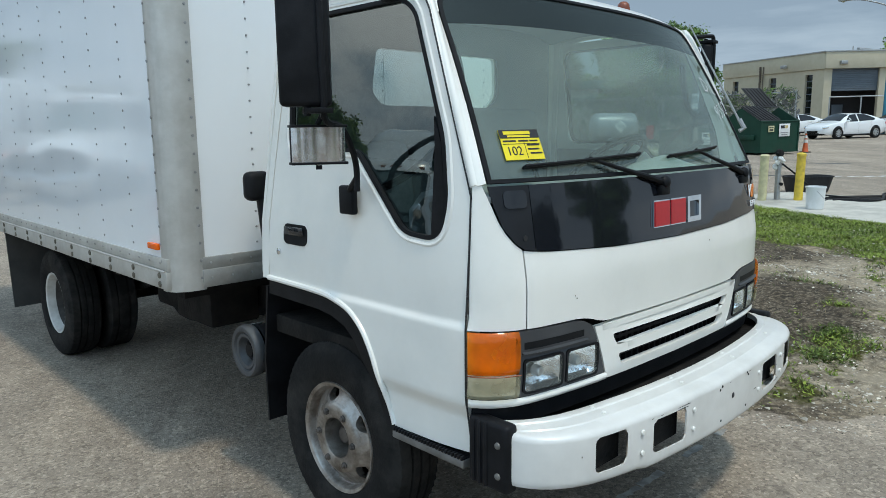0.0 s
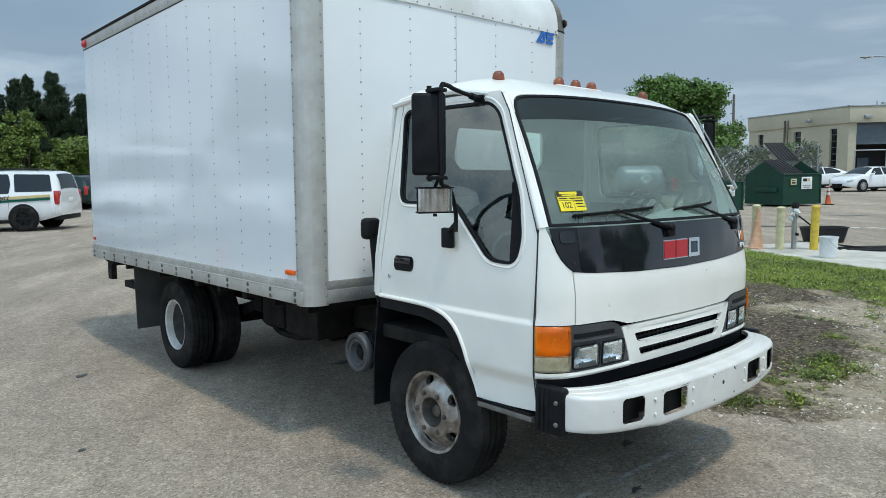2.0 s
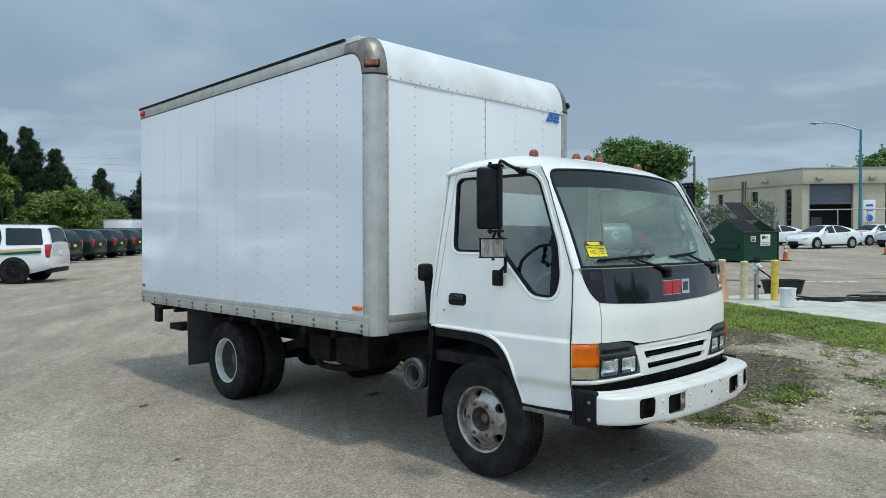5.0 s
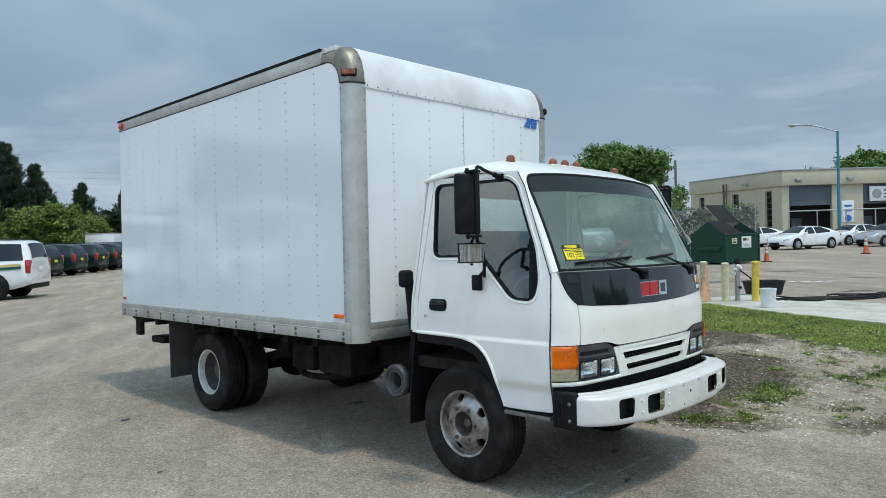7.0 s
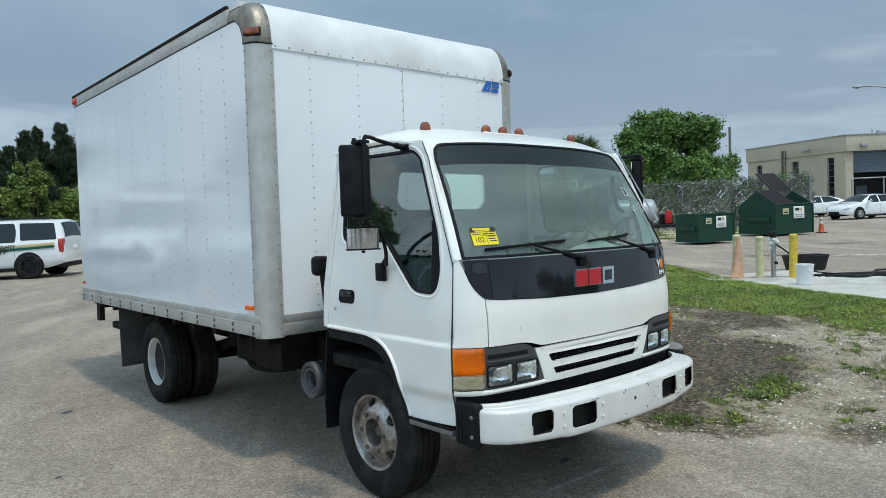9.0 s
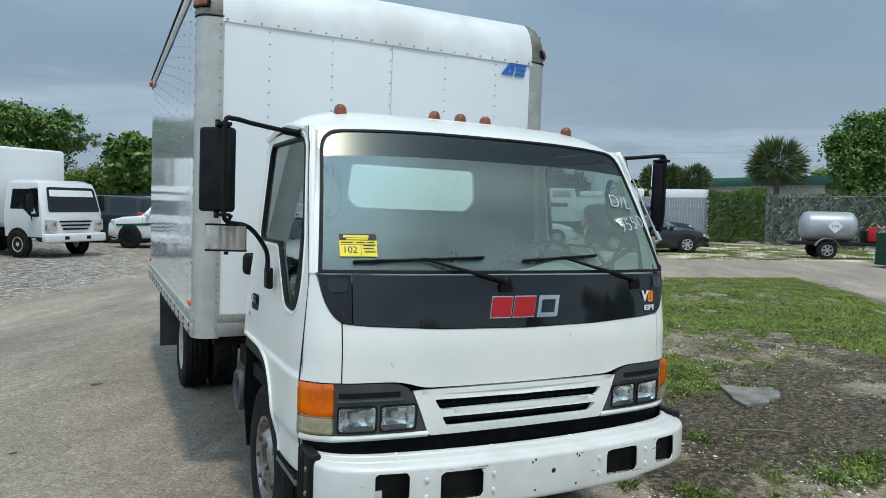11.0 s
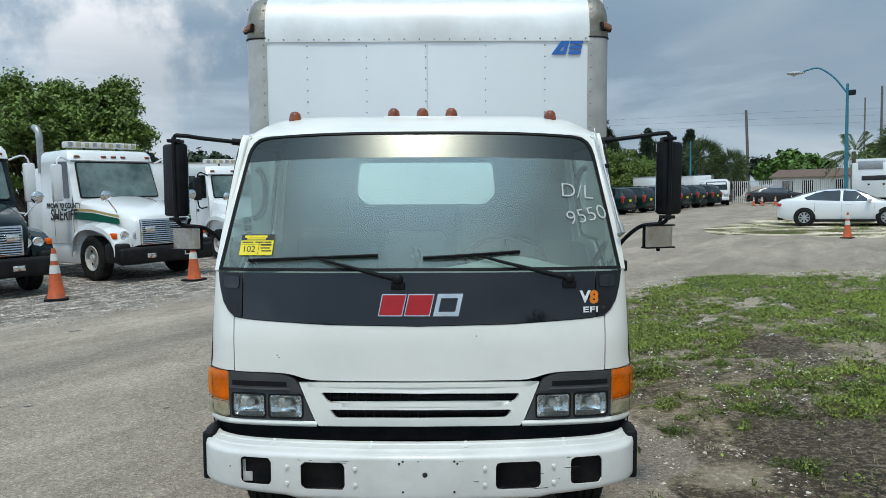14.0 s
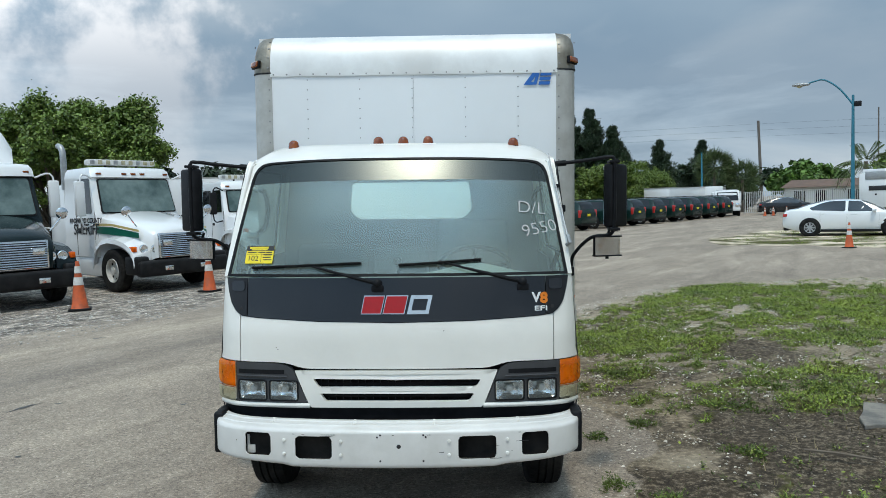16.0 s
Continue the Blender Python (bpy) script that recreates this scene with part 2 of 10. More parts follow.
CHROME = mat("chrome", (0.80, 0.81, 0.82), 0.12, 1.0, col2=(0.68, 0.69, 0.70), scale=9)
AMBER = mat("amber_lens", (0.70, 0.075, 0.002), 0.25, spec=.35, col2=(0.90, 0.16, 0.004), scale=14)
AMBERD = mat("amber_beacon", (0.13, 0.022, 0.004), 0.10, coat=0.4, col2=(0.30, 0.075, 0.008), scale=25)
REDL = mat("red_lens", (0.40, 0.012, 0.015), 0.16, coat=0.8, col2=(0.5, 0.03, 0.02), scale=18)
CLEARL = mat("clear_lens", (0.33, 0.295, 0.165), 0.2, coat=0.4, col2=(0.46, 0.43, 0.29), scale=20)
BOWL = mat("lamp_bowl", (0.95, 0.95, 0.95), 0.17, 0.92, col2=(0.82, 0.83, 0.84), scale=30, bump=0.10, bscale=60)
REFLECT = mat("lamp_reflector", (0.92, 0.92, 0.90), 0.12, 0.9, col2=(0.70, 0.70, 0.69), scale=16, bump=0.16, bscale=22)
COWLEND = mat("satin_black", (0.012, 0.0125, 0.015), 0.28, spec=0.3, col2=(0.017, 0.018, 0.021), scale=9)
CASTING = mat("cast_corner_metal", (0.27, 0.25, 0.205), 0.42, 0.45, col2=(0.14, 0.125, 0.095), scale=7, bump=0.15, bscale=50, grime=(0.36, 0.345, 0.31), gscale=4)
SPOTM = mat("spot_mirror_back", (0.62, 0.63, 0.62), 0.16, 0.9, col2=(0.48, 0.46, 0.43), scale=9, grime=(0.30, 0.20, 0.14), gscale=14)
SIGREF = mat("signal_reflector", (0.85, 0.85, 0.84), 0.30, 0.6, col2=(0.65, 0.65, 0.64), scale=30)
DGREY = mat("grey_bezel", (0.042, 0.044, 0.048), 0.42, col2=(0.058, 0.06, 0.064), scale=8)
INTER = mat("cab_interior", (0.33, 0.35, 0.345), 0.8, col2=(0.28, 0.297, 0.293), scale=14, bump=0.1, bscale=120)
INTERL = mat("headliner", (0.42, 0.43, 0.43), 0.85, col2=(0.38, 0.385, 0.385), scale=10)
SEATM = mat("seat_cloth", (0.17, 0.18, 0.182), 0.9, col2=(0.13, 0.138, 0.14), scale=40, bump=0.3, bscale=220)
YELLOW = mat("yellow_sticker", (0.87, 0.70, 0.02), 0.45, col2=(0.80, 0.64, 0.02), scale=20)
INK = mat("black_ink", (0.02, 0.02, 0.022), 0.6)
MARKER = mat("faded_marker", (0.54, 0.55, 0.55), 0.8, col2=(0.36, 0.37, 0.37), scale=60)
CHALK = mat("white_marker", (0.85, 0.86, 0.86), 0.7)
BLUE = mat("blue_decal", (0.02, 0.12, 0.42), 0.35, col2=(0.025, 0.14, 0.46), scale=30)
RED = mat("red_emblem", (0.42, 0.008, 0.012), 0.35, coat=0.1, col2=(0.36, 0.007, 0.010), scale=40)
ORANGE = mat("orange_decal", (0.80, 0.22, 0.02), 0.4)
RIVET = mat("dull_rivet", (0.20, 0.20, 0.20), 0.6, 0.3, col2=(0.32, 0.32, 0.32), scale=4)
HUB = mat("rusty_hub", (0.055, 0.046, 0.040), 0.6, 0.3, col2=(0.13, 0.11, 0.095), scale=20)
DISC = mat("wheel_disc", (0.10, 0.095, 0.088), 0.7, 0.1, col2=(0.055, 0.05, 0.045), scale=12)
GALV = mat("galvanised", (0.42, 0.43, 0.43), 0.5, 0.7, col2=(0.33, 0.34, 0.34), scale=15)


def glass(name, tint, dens, rough=0.0, gain=1.7, haze_mix=0.0, haze=(0.66, 0.82, 0.77)):
    """Thin glazing: tinted see-through with a mirror gloss on top."""
    m = bpy.data.materials.new(name)
    m.use_nodes = True
    nt = m.node_tree
    nt.nodes.clear()
    out = nt.nodes.new("ShaderNodeOutputMaterial")
    tr = nt.nodes.new("ShaderNodeBsdfTransparent")
    tr.inputs[0].default_value = (*[c * dens for c in tint], 1)
    gl = nt.nodes.new("ShaderNodeBsdfGlossy")
    gl.inputs[0].default_value = (0.90, 1.0, 0.97, 1)
    gl.inputs["Roughness"].default_value = rough
    fr = nt.nodes.new("ShaderNodeLayerWeight")
    fr.inputs[0].default_value = 0.5
    pw = nt.nodes.new("ShaderNodeMath"); pw.operation = "POWER"; pw.inputs[1].default_value = 5.0
    nt.links.new(fr.outputs["Facing"], pw.inputs[0])
    ad = nt.nodes.new("ShaderNodeMapRange")
    ad.inputs[3].default_value, ad.inputs[4].default_value = 0.045 * gain, 0.95
    nt.links.new(pw.outputs[0], ad.inputs[0])
    mx = nt.nodes.new("ShaderNodeMixShader")
    nt.links.new(ad.outputs[0], mx.inputs[0])
    nt.links.new(tr.outputs[0], mx.inputs[1])
    nt.links.new(gl.outputs[0], mx.inputs[2])
    # diffuse share: lens body, dust on glass, and the windscreen's reflected-sky haze painted in
    df = nt.nodes.new("ShaderNodeBsdfDiffuse")
    df.inputs[0].default_value = (*haze, 1)
    nz = nt.nodes.new("ShaderNodeTexNoise")
    nz.inputs["Scale"].default_value, nz.inputs["Detail"].default_value = 2.0, 2
    mr = nt.nodes.new("ShaderNodeMapRange")
    mr.inputs[1].default_value, mr.inputs[2].default_value, mr.inputs[3].default_value, mr.inputs[4].default_value = .3, .7, haze_mix * .65, haze_mix * 1.35
    nt.links.new(nz.outputs[0], mr.inputs[0])
    mx2 = nt.nodes.new("ShaderNodeMixShader")
    nt.links.new(mr.outputs[0], mx2.inputs[0])
    nt.links.new(mx.outputs[0], mx2.inputs[1])
    nt.links.new(df.outputs[0], mx2.inputs[2])
    nt.links.new(mx2.outputs[0], out.inputs[0])
    return m


GLASS = glass("clear_glass", (0.80, 0.96, 0.88), 0.92, 0.02, 2.2, 0.12, (0.70, 0.82, 0.71))
GLASSTINT = glass("tinted_glass_band", (0.60, 0.64, 0.66), 0.10, 0.26, 1.1, 0.014)
GLASSREAR = glass("rear_glass", (0.86, 0.96, 0.94), 0.97, 0.0, 1.5, 0.0)
GLASSSIDE = glass("side_glass", (0.80, 0.93, 0.95), 0.50, 0.0, 3.0, 0.0)
AMBERG = glass("amber_lens_glass", (1.0, 0.42, 0.02), 0.99, 0.04, 0.9, 0.36, (1.0, 0.20, 0.003))
CLEARG = glass("yellowed_lens_glass", (0.92, 0.88, 0.70), 0.92, 0.08, 1.2, 0.45, (0.42, 0.39, 0.26))
MIRROR = mat("mirror_glass", (0.85, 0.86, 0.87), 0.03, 1.0)
DARKGLASS = mat("dark_window", (0.008, 0.010, 0.012), 0.06, coat=0.1, ior=1.5)

# ---- mesh tools ----


def grid(bm, f, us, vs, skip=None, flip=False):
    """A sheet of quads through f(u, v)."""
    vv = [[bm.verts.new(f(u, v)) for v in vs] for u in us]
    for i in range(len(us) - 1):
        for j in range(len(vs) - 1):
            if skip and skip(0.5 * (us[i] + us[i + 1]), 0.5 * (vs[j] + vs[j + 1])):
                continue
            q = (vv[i][j], vv[i + 1][j], vv[i + 1][j + 1], vv[i][j + 1])
            bm.faces.new(q[::-1] if flip else q)
    return vv


def box(bm, x0, x1, y0, y1, z0, z1, bev=0.0, m=None, seg=2):
    r = bmesh.ops.create_cube(bm, size=1.0)
    vs = r["verts"]
    t = Matrix.Translation(((x0 + x1) / 2, (y0 + y1) / 2, (z0 + z1) / 2)) @ Matrix.Diagonal((abs(x1 - x0), abs(y1 - y0), abs(z1 - z0), 1))
    bmesh.ops.transform(bm, matrix=(m @ t) if m else t, verts=vs)
    if bev:
        es = list({e for v in vs for e in v.link_edges})
        bmesh.ops.bevel(bm, geom=es, offset=bev, segments=seg, profile=0.5, affect="EDGES")


def ring(bm, c, ax, bx, ra, rb, n):
    return [bm.verts.new(c + ax * (ra * math.cos(2 * math.pi * k / n)) + bx * (rb * math.sin(2 * math.pi * k / n))) for k in range(n)]


def bridge(bm, a, b, closed=True):
    n = len(a)
    for k in range(n if closed else n - 1):
        bm.faces.new((a[k], a[(k + 1) % n], b[(k + 1) % n], b[k]))


def tube(bm, pts, r, n=10, caps=True):
    """A round bar through the points; r one radius or one for each point."""
    pts = [Vector(p) for p in pts]
    rs = r if isinstance(r, (list, tuple)) else [r] * len(pts)
    rows = []
    up = None
    for i, p in enumerate(pts):
        d = (pts[min(i + 1, len(pts) - 1)] - pts[max(i - 1, 0)]).normalized()
        if up is None:
            up = d.orthogonal().normalized()
        ax = (up - d * up.dot(d)).normalized()
        up = ax
        rows.append(ring(bm, p, ax, d.cross(ax), rs[i], rs[i], n))
    for a, b in zip(rows, rows[1:]):
        bridge(bm, a, b)
    if caps:
        bm.faces.new(rows[0][::-1])
        bm.faces.new(rows[-1])


def smooth_path(pts, k=6):
    """Catmull-Rom points through pts."""
    pts = [Vector(p) for p in pts]
    out = []
    for i in range(len(pts) - 1):
        a, b, c, d = pts[max(i - 1, 0)], pts[i], pts[i + 1], pts[min(i + 2, len(pts) - 1)]
        for j in range(k):
            t = j / k
            out.append(0.5 * ((2 * b) + (c - a) * t + (2 * a - 5 * b + 4 * c - d) * t * t + (3 * b - a - 3 * c + d) * t ** 3))
    out.append(pts[-1])
    return out


def lathe(bm, prof, n=40, m=None, skip=None):
    """Turns (r, h) points round z; rows of r = 0 close it."""
    m = m or Matrix()
    rows = []
    for r, h in prof:
        if r < 1e-6:
            rows.append([bm.verts.new(m @ Vector((0, 0, h)))])
        else:
            rows.append([bm.verts.new(m @ Vector((r * math.cos(2 * math.pi * k / n), r * math.sin(2 * math.pi * k / n), h))) for k in range(n)])
    for i, (a, b) in enumerate(zip(rows, rows[1:])):
        for k in range(n):
            if skip and skip(i, k):
                continue
            if len(a) == 1 and len(b) == 1:
                continue
            if len(a) == 1:
                bm.faces.new((a[0], b[(k + 1) % n], b[k]))
            elif len(b) == 1:
                bm.faces.new((a[k], a[(k + 1) % n], b[0]))
            else:
                bm.faces.new((a[k], a[(k + 1) % n], b[(k + 1) % n], b[k]))


def plate(bm, outer, holes=(), f=None, thick=0.0, axis=None):
    """A flat polygon with holes, mapped by f from its two coordinates, and given a thickness along axis."""
    es = []
    for loop in (outer, *holes):
        vs = [bm.verts.new(f(*p)) for p in loop]
        es += [bm.edges.new((vs[k], vs[(k + 1) % len(vs)])) for k in range(len(vs))]
    r = bmesh.ops.triangle_fill(bm, use_beauty=True, use_dissolve=False, edges=es)
    fs = [g for g in r["geom"] if isinstance(g, bmesh.types.BMFace)]
    if thick:
        e = bmesh.ops.extrude_face_region(bm, geom=fs)
        bmesh.ops.translate(bm, vec=Vector(axis) * thick, verts=[g for g in e["geom"] if isinstance(g, bmesh.types.BMVert)])


def rounded(x0, x1, y0, y1, r, k=5):
    out = []
    for cx, cy, a in ((x1 - r, y1 - r, 0), (x0 + r, y1 - r, 90), (x0 + r, y0 + r, 180), (x1 - r, y0 + r, 270)):
        for j in range(k + 1):
            t = radians(a + 90 * j / k)
            out.append((cx + r * math.cos(t), cy + r * math.sin(t)))
    return out


def soften(poly, r=0.03, k=4):
    """Rounds the corners of a polygon."""
    out = []
    n = len(poly)
    for i in range(n):
        a, b, c = Vector(poly[i - 1]), Vector(poly[i]), Vector(poly[(i + 1) % n])
        u, v = a - b, c - b
        q = min(r, 0.45 * u.length, 0.45 * v.length)
        p0, p1 = b + u.normalized() * q, b + v.normalized() * q
        for j in range(k + 1):
            t = j / k
            out.append(tuple((1 - t) ** 2 * p0 + 2 * t * (1 - t) * b + t * t * p1))
    return out


def part(name, bm, material, parent=None, label="", smooth=40, solid=0.0, local=None, outward=None):
    """Links a bmesh as one mesh object under a thing or a part."""
    bmesh.ops.recalc_face_normals(bm, faces=bm.faces)
    if outward is not None:
        bmesh.ops.dissolve_degenerate(bm, dist=.0002, edges=bm.edges)
        bm.normal_update()
        bmesh.ops.delete(bm, geom=[f for f in bm.faces if f.calc_area() < 3e-7], context="FACES")
        for f in bm.faces:
            if f.normal.dot(Vector(outward)) < 0:
                f.normal_flip()
    me = bpy.data.meshes.new(name)
    bm.edges.index_update()
    rim = [e.index for e in bm.edges if e.is_boundary] if solid else []
    bm.to_mesh(me)
    bm.free()
    for one in (material if isinstance(material, (list, tuple)) else [material]):
        me.materials.append(one)
    if smooth:
        me.set_sharp_from_angle(angle=radians(smooth))
        me.polygons.foreach_set("use_smooth", [True] * len(me.polygons))
        for i in rim:
            me.edges[i].use_edge_sharp = True
    ob = new(name, me)
    if parent is not None:
        ob.parent = parent
    if local is not None:
        ob.matrix_local = local
    if solid:
        md = ob.modifiers.new("thickness", "SOLIDIFY")
        md.thickness, md.offset = solid, -1
    if label:
        tagged(ob, label)
    return ob


def thing(name, m, label, category, group="", kind=""):
    ob = new(name)
    ob.empty_display_size = 0.2
    ob.matrix_world = m
    return tagged(ob, label, category, group, kind)


def B():
    return bmesh.new()


def each(name, bm, material, parent, label="", smooth=40):
    """Links every loose piece of a bmesh as a part of its own."""
    seen, made = set(), []
    for v in bm.verts:
        if v in seen:
            continue
        stack, piece = [v], []
        seen.add(v)
        while stack:
            u = stack.pop()
            piece.append(u)
            for e in u.link_edges:
                o = e.other_vert(u)
                if o not in seen:
                    seen.add(o)
                    stack.append(o)
        one = bmesh.new()
        mp = {u: one.verts.new(u.co) for u in piece}
        for f in {f for u in piece for f in u.link_faces}:
            one.faces.new([mp[u] for u in f.verts])
        made.append(part(name, one, material, parent, label, smooth))
    bm.free()
    return made


def words(name, text, size, material, parent, m, extrude=0.001, shear=0.0, label="", bold=0.0):
    """Lettering in the built-in font, as a mesh."""
    cu = bpy.data.curves.new(name, "FONT")
    cu.body, cu.size, cu.extrude, cu.shear, cu.offset = text, size, extrude, shear, bold
    cu.align_x, cu.align_y = "CENTER", "CENTER"
    tmp = bpy.data.objects.new(name, cu)
    scene.collection.objects.link(tmp)
    me = bpy.data.meshes.new_from_object(tmp.evaluated_get(bpy.context.evaluated_depsgraph_get()))
    bpy.data.objects.remove(tmp)
    bpy.data.curves.remove(cu)
    me.materials.clear()
    me.materials.append(material)
    ob = new(name, me)
    ob.parent = parent
    ob.matrix_local = m
    if label:
        tagged(ob, label)
    return ob


def lerp(a, b, t):
    return a + (b - a) * t


def table(x, xs, ys):
    return float(np.interp(x, xs, ys))

# ---- ground ----
ISLAND = [(1.25, 0.72), (1.42, 1.2), (1.78, 1.75), (1.62, 2.5), (1.2, 3.1), (1.12, 4.6), (1.35, 6.4), (2.2, 7.8), (3.4, 9.4), (4.8, 10.7), (7.1, 11.2), (11.0, 11.0), (14.5, 10.0), (12.6, 7.0), (10.4, 4.35), (8.7, 0.85), (7.4, -3.0),
          (6.4, -6.0), (4.2, -6.0), (3.0, -2.6), (2.0, -0.55)]
VERGE = [(9.4, 22.8), (13.0, 19.0), (17.0, 15.6), (22.0, 13.2), (30.0, 11.0), (34.0, 13.5), (28.0, 22.5), (22.5, 28.0), (17.5, 33.0), (13.0, 29.0), (10.5, 25.5)]


def inside(poly, x, y):
    """How far the points lie inside a polygon (negative: outside)."""
    p = np.array(poly)
    q = np.roll(p, -1, axis=0)
    best = np.full(x.shape, 1e9)
    odd = np.zeros(x.shape, bool)
    for (ax, ay), (bx, by) in zip(p, q):
        dx, dy = bx - ax, by - ay
        t = np.clip(((x - ax) * dx + (y - ay) * dy) / (dx * dx + dy * dy), 0, 1)
        best = np.minimum(best, np.hypot(x - ax - t * dx, y - ay - t * dy))
        if ay != by:
            odd ^= ((ay > y) != (by > y)) & (x < (bx - ax) * (y - ay) / (by - ay) + ax)
    return np.where(odd, best, -best)


_rng = np.random.RandomState(7)
_W = [(_rng.uniform(-1, 1, 2), _rng.uniform(0, 6.28)) for _ in range(24)]


def wob(x, y, scale, a=0):
    """Smooth noise in about -1 to 1, with features of about `scale` metres."""
    s = np.zeros(np.shape(x))
    for i in range(8):
        (d, ph) = _W[(i + a) % 24]
        k = 2 * math.pi / scale * (0.6 + 0.22 * i)
        d = d / np.hypot(*d)
        s = s + np.sin(k * (x * d[0] + y * d[1]) + ph + 1.3 * np.sin(0.5 * k * (x * d[1] - y * d[0]) + ph * 2))
    return s / 4.0


def ground_z(x, y):
    """The lot is flat, with a shallow lean under the truck and low lumps on the island."""
    fall = np.clip(1 - np.maximum(np.maximum(np.abs(x) - 1.3, 0), np.maximum(np.maximum(0.2 - y, y - 5.4), 0)) / 3.0, 0, 1)
    fall = fall * fall * (3 - 2 * fall)
    z = -(0.022 * x + 0.008 * y) * fall
    d = inside(ISLAND, x, y)
    k = np.clip(d / 0.5, 0, 1)
    z = z + k * (0.022 + 0.02 * wob(x, y, 1.6, 3) + 0.012 * wob(x, y, 0.5, 9))
    return z


def axis_steps(lo, hi, fine_lo, fine_hi, fine, grow):
    out = list(np.arange(fine_lo, fine_hi + 1e-6, fine))
    s, v = fine, fine_hi
    while v < hi:
        s *= grow
        v = min(v + s, hi)
        out.append(v)
    s, v = fine, fine_lo
    while v > lo:
        s *= grow
        v = max(v - s, lo)
        out.insert(0, v)
    return np.array(out)


gx, gy = axis_steps(-700, 700, -4.0, 13.0, 0.12, 1.09), axis_steps(-700, 700, -4.0, 13.0, 0.12, 1.09)
GX, GY = np.meshgrid(gx, gy, indexing="ij")
GZ = ground_z(GX, GY)
gv = np.stack([GX, GY, GZ], -1).reshape(-1, 3)
ii, jj = np.meshgrid(np.arange(len(gx) - 1), np.arange(len(gy) - 1), indexing="ij")
k0 = (ii * len(gy) + jj).ravel()
gf = np.stack([k0, k0 + len(gy), k0 + len(gy) + 1, k0 + 1], 1)
gme = bpy.data.meshes.new("ground")
gme.from_pydata(gv.tolist(), [], gf.tolist())
gme.polygons.foreach_set("use_smooth", [True] * len(gme.polygons))
soil = np.clip(inside(ISLAND, gv[:, 0], gv[:, 1]) / 0.30 + 0.5 + 0.35 * wob(gv[:, 0], gv[:, 1], 0.9, 2), 0, 1)
verge = np.clip(inside(VERGE, gv[:, 0], gv[:, 1]) / 0.8 + 0.5 + 0.6 * wob(gv[:, 0], gv[:, 1], 2.2, 5), 0, 1)


# (x, y, radius, weight) of the greener and of the bare dark patches
GREEN = [(2.35, 5.6, .7, .55), (3.0, 5.1, .55, .5), (5.0, 9.6, 1.2, .45), (6.0, 7.1, .9, .45), (4.8, 5.1, .6, .45), (2.06, 3.9, .38, .38), (2.4, 3.0, .42, .36), (3.43, 2.6, .6, .78), (4.2, 3.2, .5, .35), (2.93, .89, .28, .5), (2.7, .5, .36, .42), (1.57, .55, .25, .5), (3.83, .12, .25, .5), (2.31, 1.35, .13, .5), (2.38, .71, .2, .3), (1.5, 3.3, .3, .3), (3.6, 3.7, .4, .3), (4.7, .5, .2, .3), (2.6, -.3, .16, .4), (6.5, 5.2, .9, .4)]
DARK = [(3.67, 4.66, .5, 1.1), (2.78, 2.0, .55, 1.2), (2.95, 1.32, .7, 1.3), (1.6, 1.0, .34, .9), (6.15, 2.6, .5, .9), (5.8, 1.85, .45, .9), (4.34, 1.14, .42, .9), (3.9, 1.86, .75, .9), (1.95, .8, .35, .6), (3.3, .9, .4, .6), (4.9, 2.5, .55, .7), (3.4, .55, .3, .5)]


PALE = [(5.13, 1.38, .45, .9), (5.5, .7, .9, .95), (4.6, .35, .7, .7), (2.2, .13, .4, .95), (2.75, 0.0, .5, .85), (3.4, -.2, .6, .7), (1.42, 2.15, .3, 1.1), (1.5, 1.66, .22, .95), (1.88, 1.32, .2, .95), (1.4, 2.9, .3, .8), (2.45, 4.46, .45, .75), (4.6, 4.2, .6, .6), (3.63, 6.4, .42, 1.5), (4.5, 7.4, .5, 1.7), (6.44, 10.8, .8, 2.4), (8.0, 10.6, .9, 2.4), (4.2, 9.8, .45, 2.4), (3.2, 8.8, .4, 2.4), (2.2, 7.5, .4, 2.2), (5.6, 6.2, .5, .7)]


def blobs(spots, x, y):
    return sum(w * 1.15 * np.exp(-((x - a) ** 2 + (y - c) ** 2) / (r * r)) for a, c, r, w in spots)


def turf_at(x, y):
    """How thick the grass stands: thick towards the bollards and the far edge, thin near the truck and on the tracks."""
    lawn = np.clip((x - 5.7 - 0.28 * (y - 1.5) + 0.25 * wob(x, y, 1.5, 8)) / 0.9, 0, 1) * np.clip((6.4 - y) / 1.2, 0, 1)
    t = 0.80 * lawn + 0.46 * np.clip((y - 4.4) / 1.0, 0, 1) * (1 - lawn) + 0.34 + blobs(GREEN, x, y)
    t = t + (0.30 * wob(x, y, 1.9, 1) + 0.46 * wob(x, y, 0.62, 4) + .34 * wob(x, y, .27, 13)) * (1 - 0.75 * lawn)
    t = t - 0.55 * blobs(DARK, x, y) - 0.25 * blobs(PALE, x, y)
    return np.clip(t, 0, 1) * np.clip(inside(ISLAND, x, y) / 0.3, 0, 1)


turf = turf_at(gv[:, 0], gv[:, 1])
pale = np.clip(blobs(PALE, gv[:, 0], gv[:, 1]), 0, 1)
dark = np.clip(blobs(DARK, gv[:, 0], gv[:, 1]), 0, 1)
# rough gravel where the lorries stand
_d = -0.85 * (gv[:, 0] + 5.3) + 0.53 * (gv[:, 1] - 7.5) + .22 * wob(gv[:, 0], gv[:, 1], 3.5, 12)
_near = np.clip((-.9 - gv[:, 0]) / 2.0, 0, 1) * np.clip((gv[:, 1] + 3) / 4, 0, 1)
